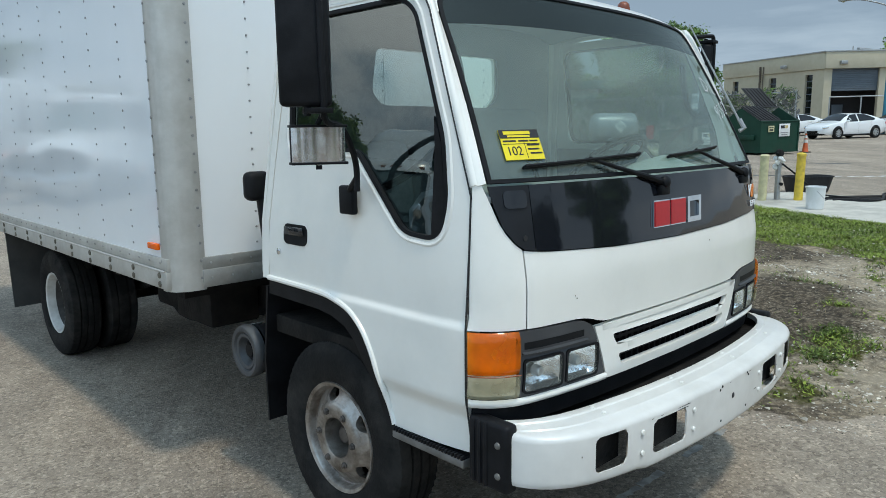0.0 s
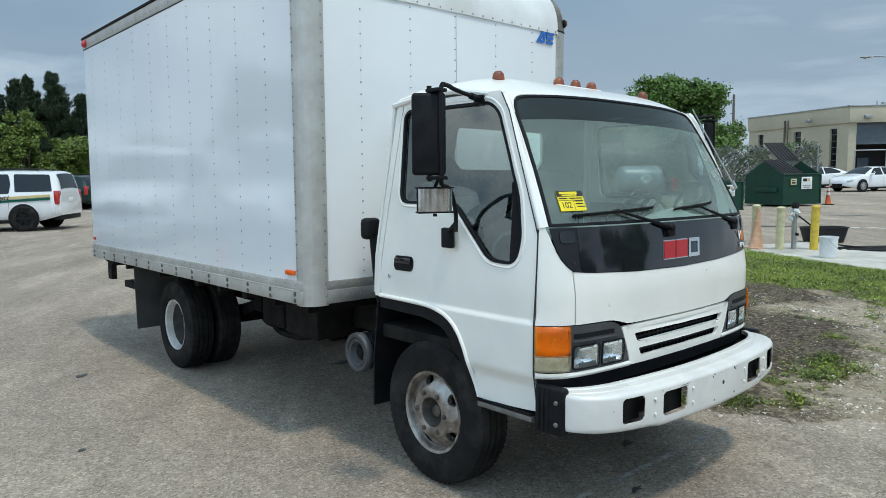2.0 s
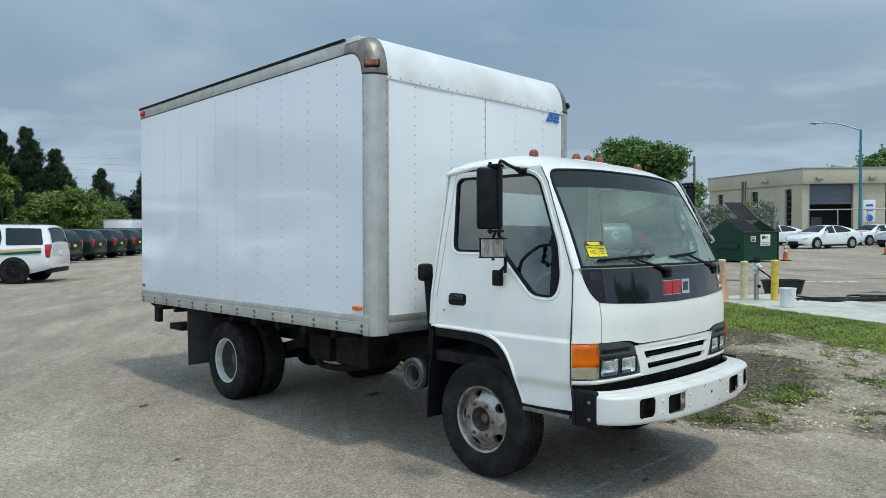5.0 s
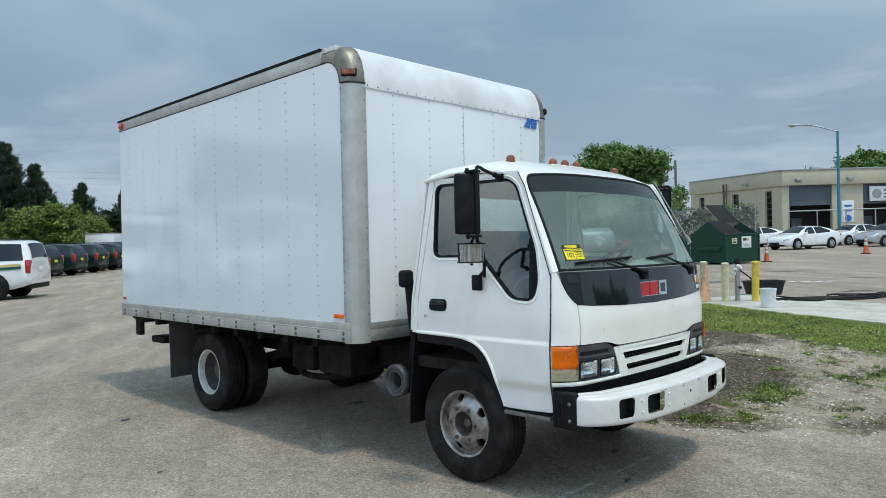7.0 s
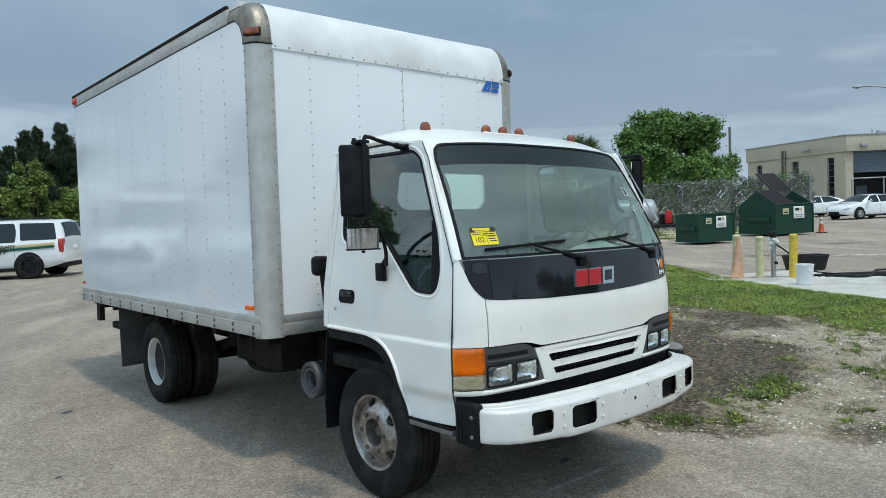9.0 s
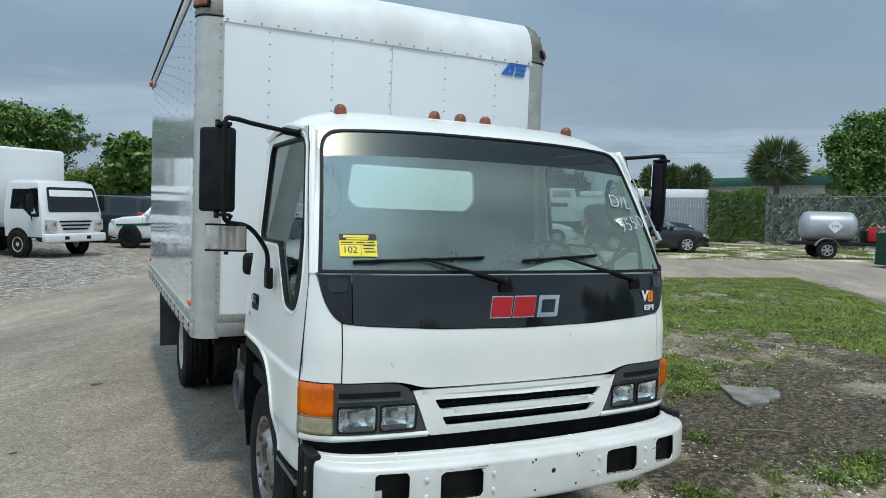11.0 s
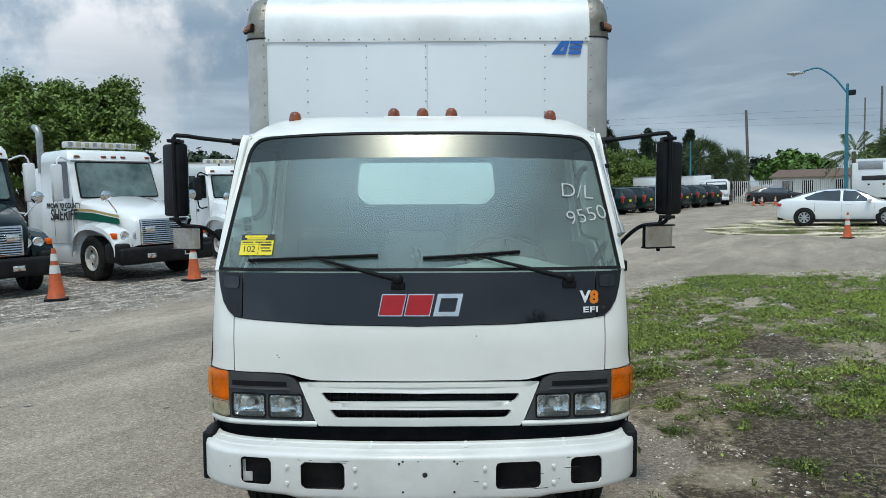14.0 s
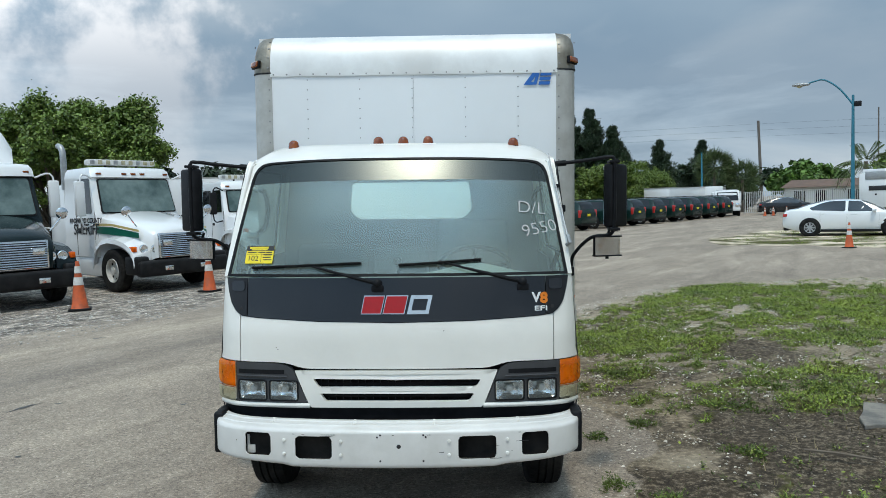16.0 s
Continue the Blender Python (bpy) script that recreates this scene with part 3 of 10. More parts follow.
rough_lot = np.clip(_d / 0.9 + .5 * wob(gv[:, 0], gv[:, 1], 1.1, 6), 0, 1) * np.clip((1.5 - gv[:, 0]) / 4, 0, 1)
# the wheels of passing lorries have left a pale dusty track, a darker strip beside it and a second track
track = (np.exp(-((_d + .95) / .62) ** 2) + .55 * np.exp(-((_d + 4.0) / .6) ** 2) + .45 * np.exp(-((_d + 5.7) / .5) ** 2)) * _near
worn = np.exp(-((_d + 2.4) / .48) ** 2) * _near
for nm, arr in (("soil", soil), ("turf", turf), ("verge", verge), ("dark", dark), ("pale", pale), ("gravel", rough_lot), ("track", track), ("worn", worn)):
    at = gme.attributes.new(nm, "FLOAT", "POINT")
    at.data.foreach_set("value", arr.astype(np.float32))


def ground_material():
    m = bpy.data.materials.new("lot_ground")
    m.use_nodes = True
    nt = m.node_tree
    b = nt.nodes["Principled BSDF"]
    tc = nt.nodes.new("ShaderNodeTexCoord")

    def noise_tex(scale, detail=5, rough=0.6, dist=0.0, stretch=None):
        n = nt.nodes.new("ShaderNodeTexNoise")
        n.inputs["Scale"].default_value, n.inputs["Detail"].default_value = scale, detail
        n.inputs["Roughness"].default_value, n.inputs["Distortion"].default_value = rough, dist
        if stretch:
            mp = nt.nodes.new("ShaderNodeMapping")
            mp.vector_type = "TEXTURE"
            mp.inputs["Rotation"].default_value, mp.inputs["Scale"].default_value = (0, 0, radians(stretch[0])), (stretch[1], 1, 1)
            nt.links.new(tc.outputs["Object"], mp.inputs[0])
            nt.links.new(mp.outputs[0], n.inputs["Vector"])
        else:
            nt.links.new(tc.outputs["Object"], n.inputs["Vector"])
        return n.outputs[0]

    def ramp(src, *stops):
        r = nt.nodes.new("ShaderNodeValToRGB")
        while len(r.color_ramp.elements) < len(stops):
            r.color_ramp.elements.new(0.5)
        for e, (p, c) in zip(r.color_ramp.elements, stops):
            e.position, e.color = p, (*c, 1)
        nt.links.new(src, r.inputs[0])
        return r.outputs[0]

    def mix(fac, a, c, mode="MIX"):
        x = nt.nodes.new("ShaderNodeMix")
        x.data_type, x.blend_type = "RGBA", mode
        for sock, val in ((x.inputs[0], fac), (x.inputs[6], a), (x.inputs[7], c)):
            if isinstance(val, (int, float)):
                sock.default_value = val
            elif isinstance(val, tuple):
                sock.default_value = (*val, 1)
            else:
                nt.links.new(val, sock)
        return x.outputs[2]

    def attr(name):
        a = nt.nodes.new("ShaderNodeAttribute")
        a.attribute_name = name
        return a.outputs["Fac"]

    def maths(op, a, c):
        x = nt.nodes.new("ShaderNodeMath")
        x.operation = op
        for s, v in zip(x.inputs, (a, c)):
            if isinstance(v, (int, float)):
                s.default_value = v
            else:
                nt.links.new(v, s)
        return x.outputs[0]

    # worn asphalt: pale dusty tracks over darker grey, with aggregate
    asphalt = ramp(noise_tex(0.42, 9, 0.66, 0.25, (46, 4.5)), (0.36, (0.175, 0.164, 0.146)), (0.46, (0.24, 0.225, 0.199)), (0.55, (0.335, 0.312, 0.272)), (0.66, (0.47, 0.435, 0.37)))
    asphalt = mix(0.30, asphalt, ramp(noise_tex(0.9, 7, 0.68, 0.4), (0.34, (0.135, 0.125, 0.112)), (0.52, (0.28, 0.26, 0.225)), (0.68, (0.46, 0.422, 0.352))))
    asphalt = mix(0.34, asphalt, ramp(noise_tex(105, 3, 0.75), (0.36, (0.03, 0.029, 0.027)), (0.47, (0.22, 0.207, 0.186)), (0.55, (0.30, 0.284, 0.256)), (0.64, (0.78, 0.745, 0.68))))
    asphalt = mix(0.22, asphalt, ramp(noise_tex(7, 6, 0.72, 0.3), (0.36, (0.10, 0.094, 0.084)), (0.52, (0.29, 0.27, 0.235)), (0.64, (0.50, 0.465, 0.395))))
    asphalt = mix(0.28, asphalt, ramp(noise_tex(1.3, 7, 0.66, 0.6, (60, 4)), (0.36, (0.13, 0.123, 0.112)), (0.48, (0.24, 0.226, 0.20)), (0.56, (0.37, 0.348, 0.306)), (0.66, (0.58, 0.54, 0.465))))
    patchy = ramp(noise_tex(2.4, 7, 0.7, 0.4, (58, 4)), (0.34, (0, 0, 0)), (0.58, (1, 1, 1)))
    asphalt = mix(maths("MULTIPLY", maths("MULTIPLY", attr("track"), patchy), 0.62), asphalt, (0.50, 0.468, 0.405))
    asphalt = mix(maths("MULTIPLY", maths("MULTIPLY", attr("worn"), patchy), 0.60), asphalt, (0.155, 0.152, 0.146))
    rubble = ramp(noise_tex(5.5, 14, 0.88, 0.0, (58, 2.2)), (0.42, (0.022, 0.022, 0.021)), (0.50, (0.15, 0.146, 0.138)), (0.575, (0.72, 0.70, 0.65)))
    asphalt = mix(maths("MULTIPLY", attr("gravel"), 0.88), asphalt, rubble)
    ck = nt.nodes.new("ShaderNodeTexVoronoi")
    ck.feature = "DISTANCE_TO_EDGE"
    ck.inputs["Scale"].default_value = 0.33
    wv = nt.nodes.new("ShaderNodeVectorMath"); wv.operation = "ADD"
    wn = nt.nodes.new("ShaderNodeTexNoise"); wn.inputs["Scale"].default_value = 1.4; wn.inputs["Detail"].default_value = 6
    nt.links.new(tc.outputs["Object"], wn.inputs["Vector"])
    nt.links.new(tc.outputs["Object"], wv.inputs[0]); nt.links.new(wn.outputs["Color"], wv.inputs[1])
    nt.links.new(wv.outputs[0], ck.inputs["Vector"])
    crack = maths("MULTIPLY", ramp(ck.outputs["Distance"], (0.0, (1, 1, 1)), (0.006, (0, 0, 0))), ramp(noise_tex(0.5, 3), (0.5, (0, 0, 0)), (0.6, (1, 1, 1))))
    asphalt = mix(maths("MULTIPLY", crack, 0.35), asphalt, (0.06, 0.058, 0.054))
    vo = nt.nodes.new("ShaderNodeTexVoronoi")
    vo.inputs["Scale"].default_value = 55
    nt.links.new(tc.outputs["Object"], vo.inputs["Vector"])
    speck = ramp(vo.outputs["Distance"], (0.0, (1, 1, 1)), (0.22, (0, 0, 0)))
    vc = nt.nodes.new("ShaderNodeTexVoronoi")
    vc.inputs["Scale"].default_value = 70
    nt.links.new(tc.outputs["Object"], vc.inputs["Vector"])
    sep = nt.nodes.new("ShaderNodeSeparateColor")
    nt.links.new(vc.outputs["Color"], sep.inputs[0])
    asphalt = mix(1.0, asphalt, mix(1.0, ramp(sep.outputs[0], (0.0, (0.36, 0.36, 0.36)), (0.25, (0.52, 0.52, 0.52)), (0.75, (0.60, 0.60, 0.60)), (1.0, (0.84, 0.84, 0.84))), (1.84, 1.82, 1.78), "MULTIPLY"), "MULTIPLY")
    spk = maths("MULTIPLY", speck, ramp(noise_tex(13, 3), (0.47, (0, 0, 0)), (0.57, (1, 1, 1))))
    asphalt = mix(maths("MULTIPLY", spk, 0.85), asphalt, (0.60, 0.585, 0.55))
    stain = ramp(noise_tex(2.6, 3, 0.5, 0.8), (0.70, (0, 0, 0)), (0.76, (1, 1, 1)))
    asphalt = mix(maths("MULTIPLY", stain, 0.45), asphalt, (0.09, 0.088, 0.084))
    asphalt = mix(1.0, asphalt, (0.955, 0.955, 0.975), "MULTIPLY")
    # bare earth with shell gravel
    earth = ramp(noise_tex(1.7, 9, 0.72, 0.5), (0.41, (0.045, 0.037, 0.027)), (0.50, (0.20, 0.172, 0.132)), (0.59, (0.52, 0.465, 0.37)))
    pl = maths("MULTIPLY", attr("pale"), ramp(noise_tex(3.5, 8, 0.75), (0.38, (0, 0, 0)), (0.52, (1, 1, 1))))
    earth = mix(maths("MULTIPLY", pl, 0.92), earth, (0.66, 0.62, 0.53))
    dk = maths("ADD", maths("SUBTRACT", attr("dark"), maths("MULTIPLY", attr("pale"), 0.5)), maths("MULTIPLY", maths("SUBTRACT", noise_tex(2.2, 8, 0.72), 0.5), 2.6))
    earth = mix(ramp(dk, (0.34, (0, 0, 0)), (0.60, (1, 1, 1))), earth, ramp(noise_tex(6, 6, 0.7), (0.36, (0.034, 0.027, 0.019)), (0.66, (0.13, 0.108, 0.080))))
    earth = mix(0.42, earth, ramp(noise_tex(23, 5, 0.8), (0.42, (0.016, 0.013, 0.009)), (0.52, (0.14, 0.123, 0.097)), (0.61, (0.60, 0.545, 0.45))))
    vo2 = nt.nodes.new("ShaderNodeTexVoronoi")
    vo2.inputs["Scale"].default_value = 34
    nt.links.new(tc.outputs["Object"], vo2.inputs["Vector"])
    shell = maths("MULTIPLY", ramp(vo2.outputs["Distance"], (0.12, (1, 1, 1)), (0.3, (0, 0, 0))), ramp(noise_tex(3.2, 3), (0.46, (0, 0, 0)), (0.6, (1, 1, 1))))
    earth = mix(maths("MULTIPLY", shell, 0.6), earth, (0.56, 0.54, 0.48))
    earth = mix(1.0, earth, (0.74, 0.735, 0.70), "MULTIPLY")
    # turf under the blades
    turf_c = ramp(noise_tex(14, 5, 0.7), (0.35, (0.036, 0.036, 0.013)), (0.65, (0.115, 0.118, 0.036)))
    tf = maths("ADD", attr("turf"), maths("MULTIPLY", maths("SUBTRACT", noise_tex(5, 7, 0.72), 0.5), 2.0))
    sl = maths("ADD", attr("soil"), maths("MULTIPLY", maths("SUBTRACT", noise_tex(5, 6, 0.7), 0.5), 0.9))
    base = mix(ramp(sl, (0.44, (0, 0, 0)), (0.56, (1, 1, 1))), asphalt, earth)
    base = mix(ramp(tf, (0.50, (0, 0, 0)), (0.72, (1, 1, 1))), base, turf_c)
    vg = maths("ADD", attr("verge"), maths("MULTIPLY", maths("SUBTRACT", noise_tex(1.2, 4), 0.5), 0.6))
    verge_c = mix(ramp(noise_tex(0.55, 5, 0.65), (0.42, (0, 0, 0)), (0.56, (1, 1, 1))), (0.64, 0.60, 0.51), turf_c)
    base = mix(ramp(vg, (0.45, (0, 0, 0)), (0.6, (1, 1, 1))), base, verge_c)
    base = mix(1.0, base, (1.11, 1.0, 0.90), "MULTIPLY")
    nt.links.new(base, b.inputs["Base Color"])
    b.inputs["Roughness"].default_value = 0.86
    b.inputs["Specular IOR Level"].default_value = 0.3
    h = maths("ADD", noise_tex(70, 4, 0.8), maths("MULTIPLY", noise_tex(16, 4, 0.7), maths("ADD", maths("MULTIPLY", attr("soil"), 2.5), 0.4)))
    bp = nt.nodes.new("ShaderNodeBump")
    bp.inputs["Strength"].default_value, bp.inputs["Distance"].default_value = 0.8, 0.016
    nt.links.new(h, bp.inputs["Height"])
    nt.links.new(bp.outputs[0], b.inputs["Normal"])
    return m


gme.materials.append(ground_material())
tagged(new("ground", gme), "worn grey asphalt lot with pale dusty tracks and a patch of bare earth", "ground", kind="structure")

# ---- the box truck ----
truck = thing("box_truck", LEVEL.copy(), "white cab-over box truck with aluminium-trimmed cargo box, parked on the lot", "truck")

PX = [0, .3, .5, .66, .78, .85, .89, .92, .94, .951, .957]
PY = [.195, .20, .21, .225, .243, .265, .286, .311, .335, .353, .372]


def yf(x, z):
    """The cab's front skin."""
    return table(abs(x), PX, PY) + max(0, z - 1.1) * 0.16 + max(0, 0.80 - z) * 0.10


def front(off=0.0):
    def f(x, z):
        n = Vector((0 if abs(x) < .86 else math.copysign(min(1, (abs(x) - .86) / .1), x), -1, 0)).normalized()
        return Vector((x, yf(x, z), z)) + n * off
    return f


def hw(z):
    """Half the cab's width: a step out below the crease, a tuck in above the sill."""
    t = max(0, z - 1.05)
    ease = lambda q: q * q * (3 - 2 * q)
    k = ease(min(1, max(0, (.985 - z) / .03)))
    low = ease(min(1, max(0, (.735 - z) / .07)))
    return .966 - .112 * t * t / (t + .15) + .011 * k - .026 * low


def door_skin(sx, off=0.0):
    return lambda y, z: Vector((sx * (hw(z) + off - (.02 * max(0, (.56 - y) / .2) ** 2)), y, z))


def corner_skin(x, z):
    """The front skin, drawn in to the door's front edge."""
    p = front()(x, z)
    w = min(1, max(0, (abs(x) - .86) / .097))
    d = door_skin(math.copysign(1, x))(.371, z)
    return p.lerp(Vector((d.x, d.y, z)), w ** 2.2)


def dense(poly, step=0.05):
    out = []
    for i, p in enumerate(poly):
        q = poly[(i + 1) % len(poly)]
        n = max(1, int(math.hypot(q[0] - p[0], q[1] - p[1]) / step))
        out += [(lerp(p[0], q[0], k / n), lerp(p[1], q[1], k / n)) for k in range(n)]
    return out


def span(a, b, n):
    return [lerp(a, b, i / n) for i in range(n + 1)]


def strip(bm, xs, lo, hi, rows, f):
    grid(bm, lambda u, v: f(u, lerp(lo(u), hi(u), v)), xs, span(0, 1, rows))


def black_bottom(x):
    return table(abs(x), [0, .4, .73, .815, .845, .872, .890, .902], [1.165, 1.172, 1.19, 1.20, 1.222, 1.262, 1.32, 1.392])


def hood_bottom(x):
    return table(abs(x), [0, .44, .49, .52, .56, .62, .8], [.922, .924, .928, .938, .950, .956, .957])


bm = B(); strip(bm, span(-.816, .816, 48), lambda x: hood_bottom(x) + .002, lambda x: black_bottom(x) - .004, 6, front())
part("front_panel", bm, PAINT, truck, "white front panel", solid=.008, outward=(0, -1, 0))
bm = B(); strip(bm, span(-.776, .776, 40), black_bottom, lambda x: 1.392, 6, front(.004))
cowl = part("cowl_panel", bm, GLOSSB, truck, "gloss black panel below the windscreen", solid=.008, outward=(0, -1, 0))
for sx in (-1, 1):
    bm = B(); strip(bm, [sx * v for v in span(.781, .902, 12)], black_bottom, lambda x: 1.392, 5, front(.006))
    ce = part("cowl_end", bm, COWLEND, cowl, solid=.008)
    bm = B(); plate(bm, dense([(sx * p, q) for p, q in rounded(.795, .868, 1.325, 1.378, .014, 3)], .02), (), front(.011)); part("washer_cover", bm, GLOSSB, ce, solid=.006, outward=(0, -1, 0))
    bm = B(); xm = sx * .812; lathe(bm, [(.009, 0), (.009, .004), (0, .004)], 12, Matrix.Translation((xm, yf(xm, 1.235) - .005, 1.235)) @ pose(0, 0, 0, 90, 0, 0)); part("cowl_plug", bm, INK, ce)
    bm = B(); strip(bm, [sx * v for v in (.821, .835, .85, .865, .88, .895, .91, .925, .938, .947, .953, .957)], lambda x: .960, lambda x: black_bottom(x) - .004 if abs(x) < .902 else 1.400, 10, corner_skin)
    part("corner_panel", bm, PAINT, truck, solid=.008, outward=(sx, -1, 0))

LAMPS = ((.510, .661), (.678, .832))
LZ0, LZ1 = .757, .863
LENSG = glass("lamp_glass", (0.95, 0.97, 0.97), 0.97, 0.04, 1.3, 0.02)
# grille panel with two slots
bm = B()
outer = dense([(-.440, .722), (.440, .722), (.455, .742), (.520, .905), (.523, .917), (-.523, .917), (-.520, .905), (-.455, .742)], .04)
slots = [dense(soften([(-.428, .874), (-.40, .830), (.415, .830), (.44, .868)], .012, 2), .05), dense(soften([(-.392, .798), (-.365, .755), (.38, .755), (.405, .796)], .012, 2), .05)]
plate(bm, outer, slots, front(.004))
grille = part("grille", bm, PAINT, truck, "white grille surround with two dark slots", solid=.02, outward=(0, -1, 0))
bm = B()
for k in range(22):
    x = lerp(-.4, .42, k / 21)
    box(bm, x - .004, x + .004, yf(x, .8) + .04, yf(x, .8) + .055, .74, .87)
for z in (.775, .84):
    strip(bm, span(-.42, .43, 16), lambda x, z=z: z - .006, lambda x, z=z: z + .006, 1, front(-.035))
each("grille_bar", bm, BLACKP, grille)
# black sheet set back behind the skin, painting the shade seen through the slots
bm = B(); strip(bm, span(-.93, .93, 24), lambda x: .60, lambda x: 1.38, 3, front(-.075))
part("radiator_shadow_panel", bm, CHASSIS, truck)
bm = B(); strip(bm, span(-.95, .95, 40), lambda x: .655, lambda x: .722, 1, front(-.012))
part("lower_valance", bm, BLACKP, truck, "black strip between cab and bumper", solid=.01, outward=(0, -1, 0))
for sx in (-1, 1):
    bm = B()
    plate(bm, dense([(sx * a, b) for a, b in ((.462, .746), (.514, .874), (.847, .874), (.847, .746))], .04), [dense([(sx * p, q) for p, q in rounded(a, c, LZ0, LZ1, .014, 3)], .025) for a, c in LAMPS], front(.003))
    strip(bm, [sx * v for v in (.515, .522, .530, .545, .575, .62, .68, .74, .80, .847)], lambda x: .8745, lambda x: table(abs(x), [.515, .522, .530, .545, .575, .62, .847], [.878, .892, .910, .929, .944, .952, .955]), 3, front(.005))
    lamp = part("headlamp_unit", bm, DGREY, truck, "dark grey bezel with twin headlamps", solid=.025, outward=(0, -1, 0))
    bm = B(); strip(bm, [sx * v for v in span(.565, .838, 8)], lambda x: .880, lambda x: .890, 2, lambda x, z: front(.003 + .012 * math.sin(math.pi * min(1, max(0, (z - .880) / .010))))(x, z)); part("brow_ledge", bm, DGREY, lamp, solid=.004, outward=(0, -1, 0))
    bm = B(); strip(bm, [sx * v for v in span(.58, .83, 8)], lambda x: .897, lambda x: .919, 1, front(.006)); part("louvre", bm, BLACKP, lamp, solid=.004, outward=(0, -1, 0))
    for a, c in LAMPS:
        bm = B(); plate(bm, dense([(sx * p, q) for p, q in rounded(a - .003, c + .003, LZ0 - .003, LZ1 + .003, .014, 3)], .03), [dense([(sx * p, q) for p, q in rounded(a + .004, c - .004, LZ0 + .004, LZ1 - .004, .012, 3)], .025)], front(.009)); part("headlamp_frame", bm, BLACKP, lamp, solid=.014, outward=(0, -1, 0))
        bm = B(); plate(bm, dense([(sx * p, q) for p, q in rounded(a + .002, c - .002, LZ0 + .002, LZ1 - .002, .012, 3)], .025), (), front(.008)); part("headlamp_lens", bm, LENSG, lamp, "clear ribbed headlamp lens")
        bm = B()
        grid(bm, lambda u, v: front(.001 - .052 * max(0, 1 - max(abs(u) ** 5, abs(v) ** 7) - .55 * (u * u + .6 * v * v)))(sx * lerp(a, c, (u + 1) / 2), lerp(LZ0, LZ1, (v + 1) / 2)), span(-1, 1, 18), span(-1, 1, 14))
        part("reflector_bowl", bm, BOWL, lamp, "bright faceted reflector", smooth=30)
        bm = B(); xm = sx * (a + c) / 2; lathe(bm, [(.019, 0), (.019, .018), (.014, .026), (0, .028)], 14, Matrix.Translation((xm, yf(xm, .81) + .036, .812)) @ pose(0, 0, 0, 90, 0, 0)); part("bulb_cap", bm, SATIN, lamp)
    xs = [sx * v for v in (.850, .865, .88, .895, .908, .92, .932, .941, .948, .953, .957)]
    rnd = lambda lo, hi: (lambda x, z: front(.004 + .017 * max(0, 1 - abs((z - (lo + hi) / 2) / ((hi - lo) / 2)) ** 6) * min(1, (abs(x) - .846) / .012) ** .5)(x, z))
    bm = B(); strip(bm, xs, lambda x: .824, lambda x: .957, 14, rnd(.823, .958)); sig = part("turn_signal", bm, AMBERG, truck, "amber wrap-round turn signal", outward=(sx * .5, -1, 0))
    bm = B(); strip(bm, xs, lambda x: .752, lambda x: .822, 10, rnd(.74, .835)); part("side_lens", bm, CLEARG, sig, "yellowed clear lens", outward=(sx * .5, -1, 0))
    bm = B(); strip(bm, xs, lambda x: .754, lambda x: .954, 12, lambda x, z: front(-.004 - .020 * math.sin(math.pi * min(1, max(0, (z - .824) / .13))) * math.sin(math.pi * min(1, max(0, (abs(x) - .85) / .107))))(x, z)); part("signal_reflector", bm, SIGREF, sig, "silvered backing of the turn signal")
    for z in (.823,):
        bm = B(); tube(bm, [front(.017)(x, z) for x in xs], .0025, 6); part("lens_joint", bm, AMBERD, sig)
    bm = B(); strip(bm, [sx * v for v in (.450, .5, .6, .7, .8, .85, .88, .90, .92, .935, .945, .951, .955)], lambda x: .718, lambda x: .744, 4, lambda x, z: front(.002 + .008 * math.sin(math.pi * (z - .718) / .026))(x, z)); part("lamp_sill", bm, PAINT, truck, solid=.02, outward=(sx * .3, -1, 0))

# bumper
BX, BY = [0, .15, .3, .45, .6, .68, .75, .81, .86, .895, .92, .936, .945], [-.020, -.017, -.009, .004, .023, .036, .052, .074, .103, .133, .165, .197, .24]
HOLES = [(-.742, -.608, .534, .648), (-.482, -.299, .524, .638), (.320, .506, .524, .638), (.632, .766, .532, .646)]


def yb(x):
    return table(abs(x), BX, BY)


def bump_low(x):
    return table(abs(x), [0, .50, .55, .945], [.478, .478, .488, .508])


xs = sorted(set([round(v, 4) for v in span(-.945, .945, 110)] + [round(lerp(a, b, k / 8), 4) for a, b, _, _ in HOLES for k in range(9)]))
bm = B()


def hole_z(x):
    for a, b, z0, z1 in HOLES:
        if a - 1e-6 <= x <= b + 1e-6:
            d = min(x - a, b - x)
            r = .018
            k = r - math.sqrt(max(0, r * r - max(0, r - d) ** 2))
            return z0 + k, z1 - k
    return None


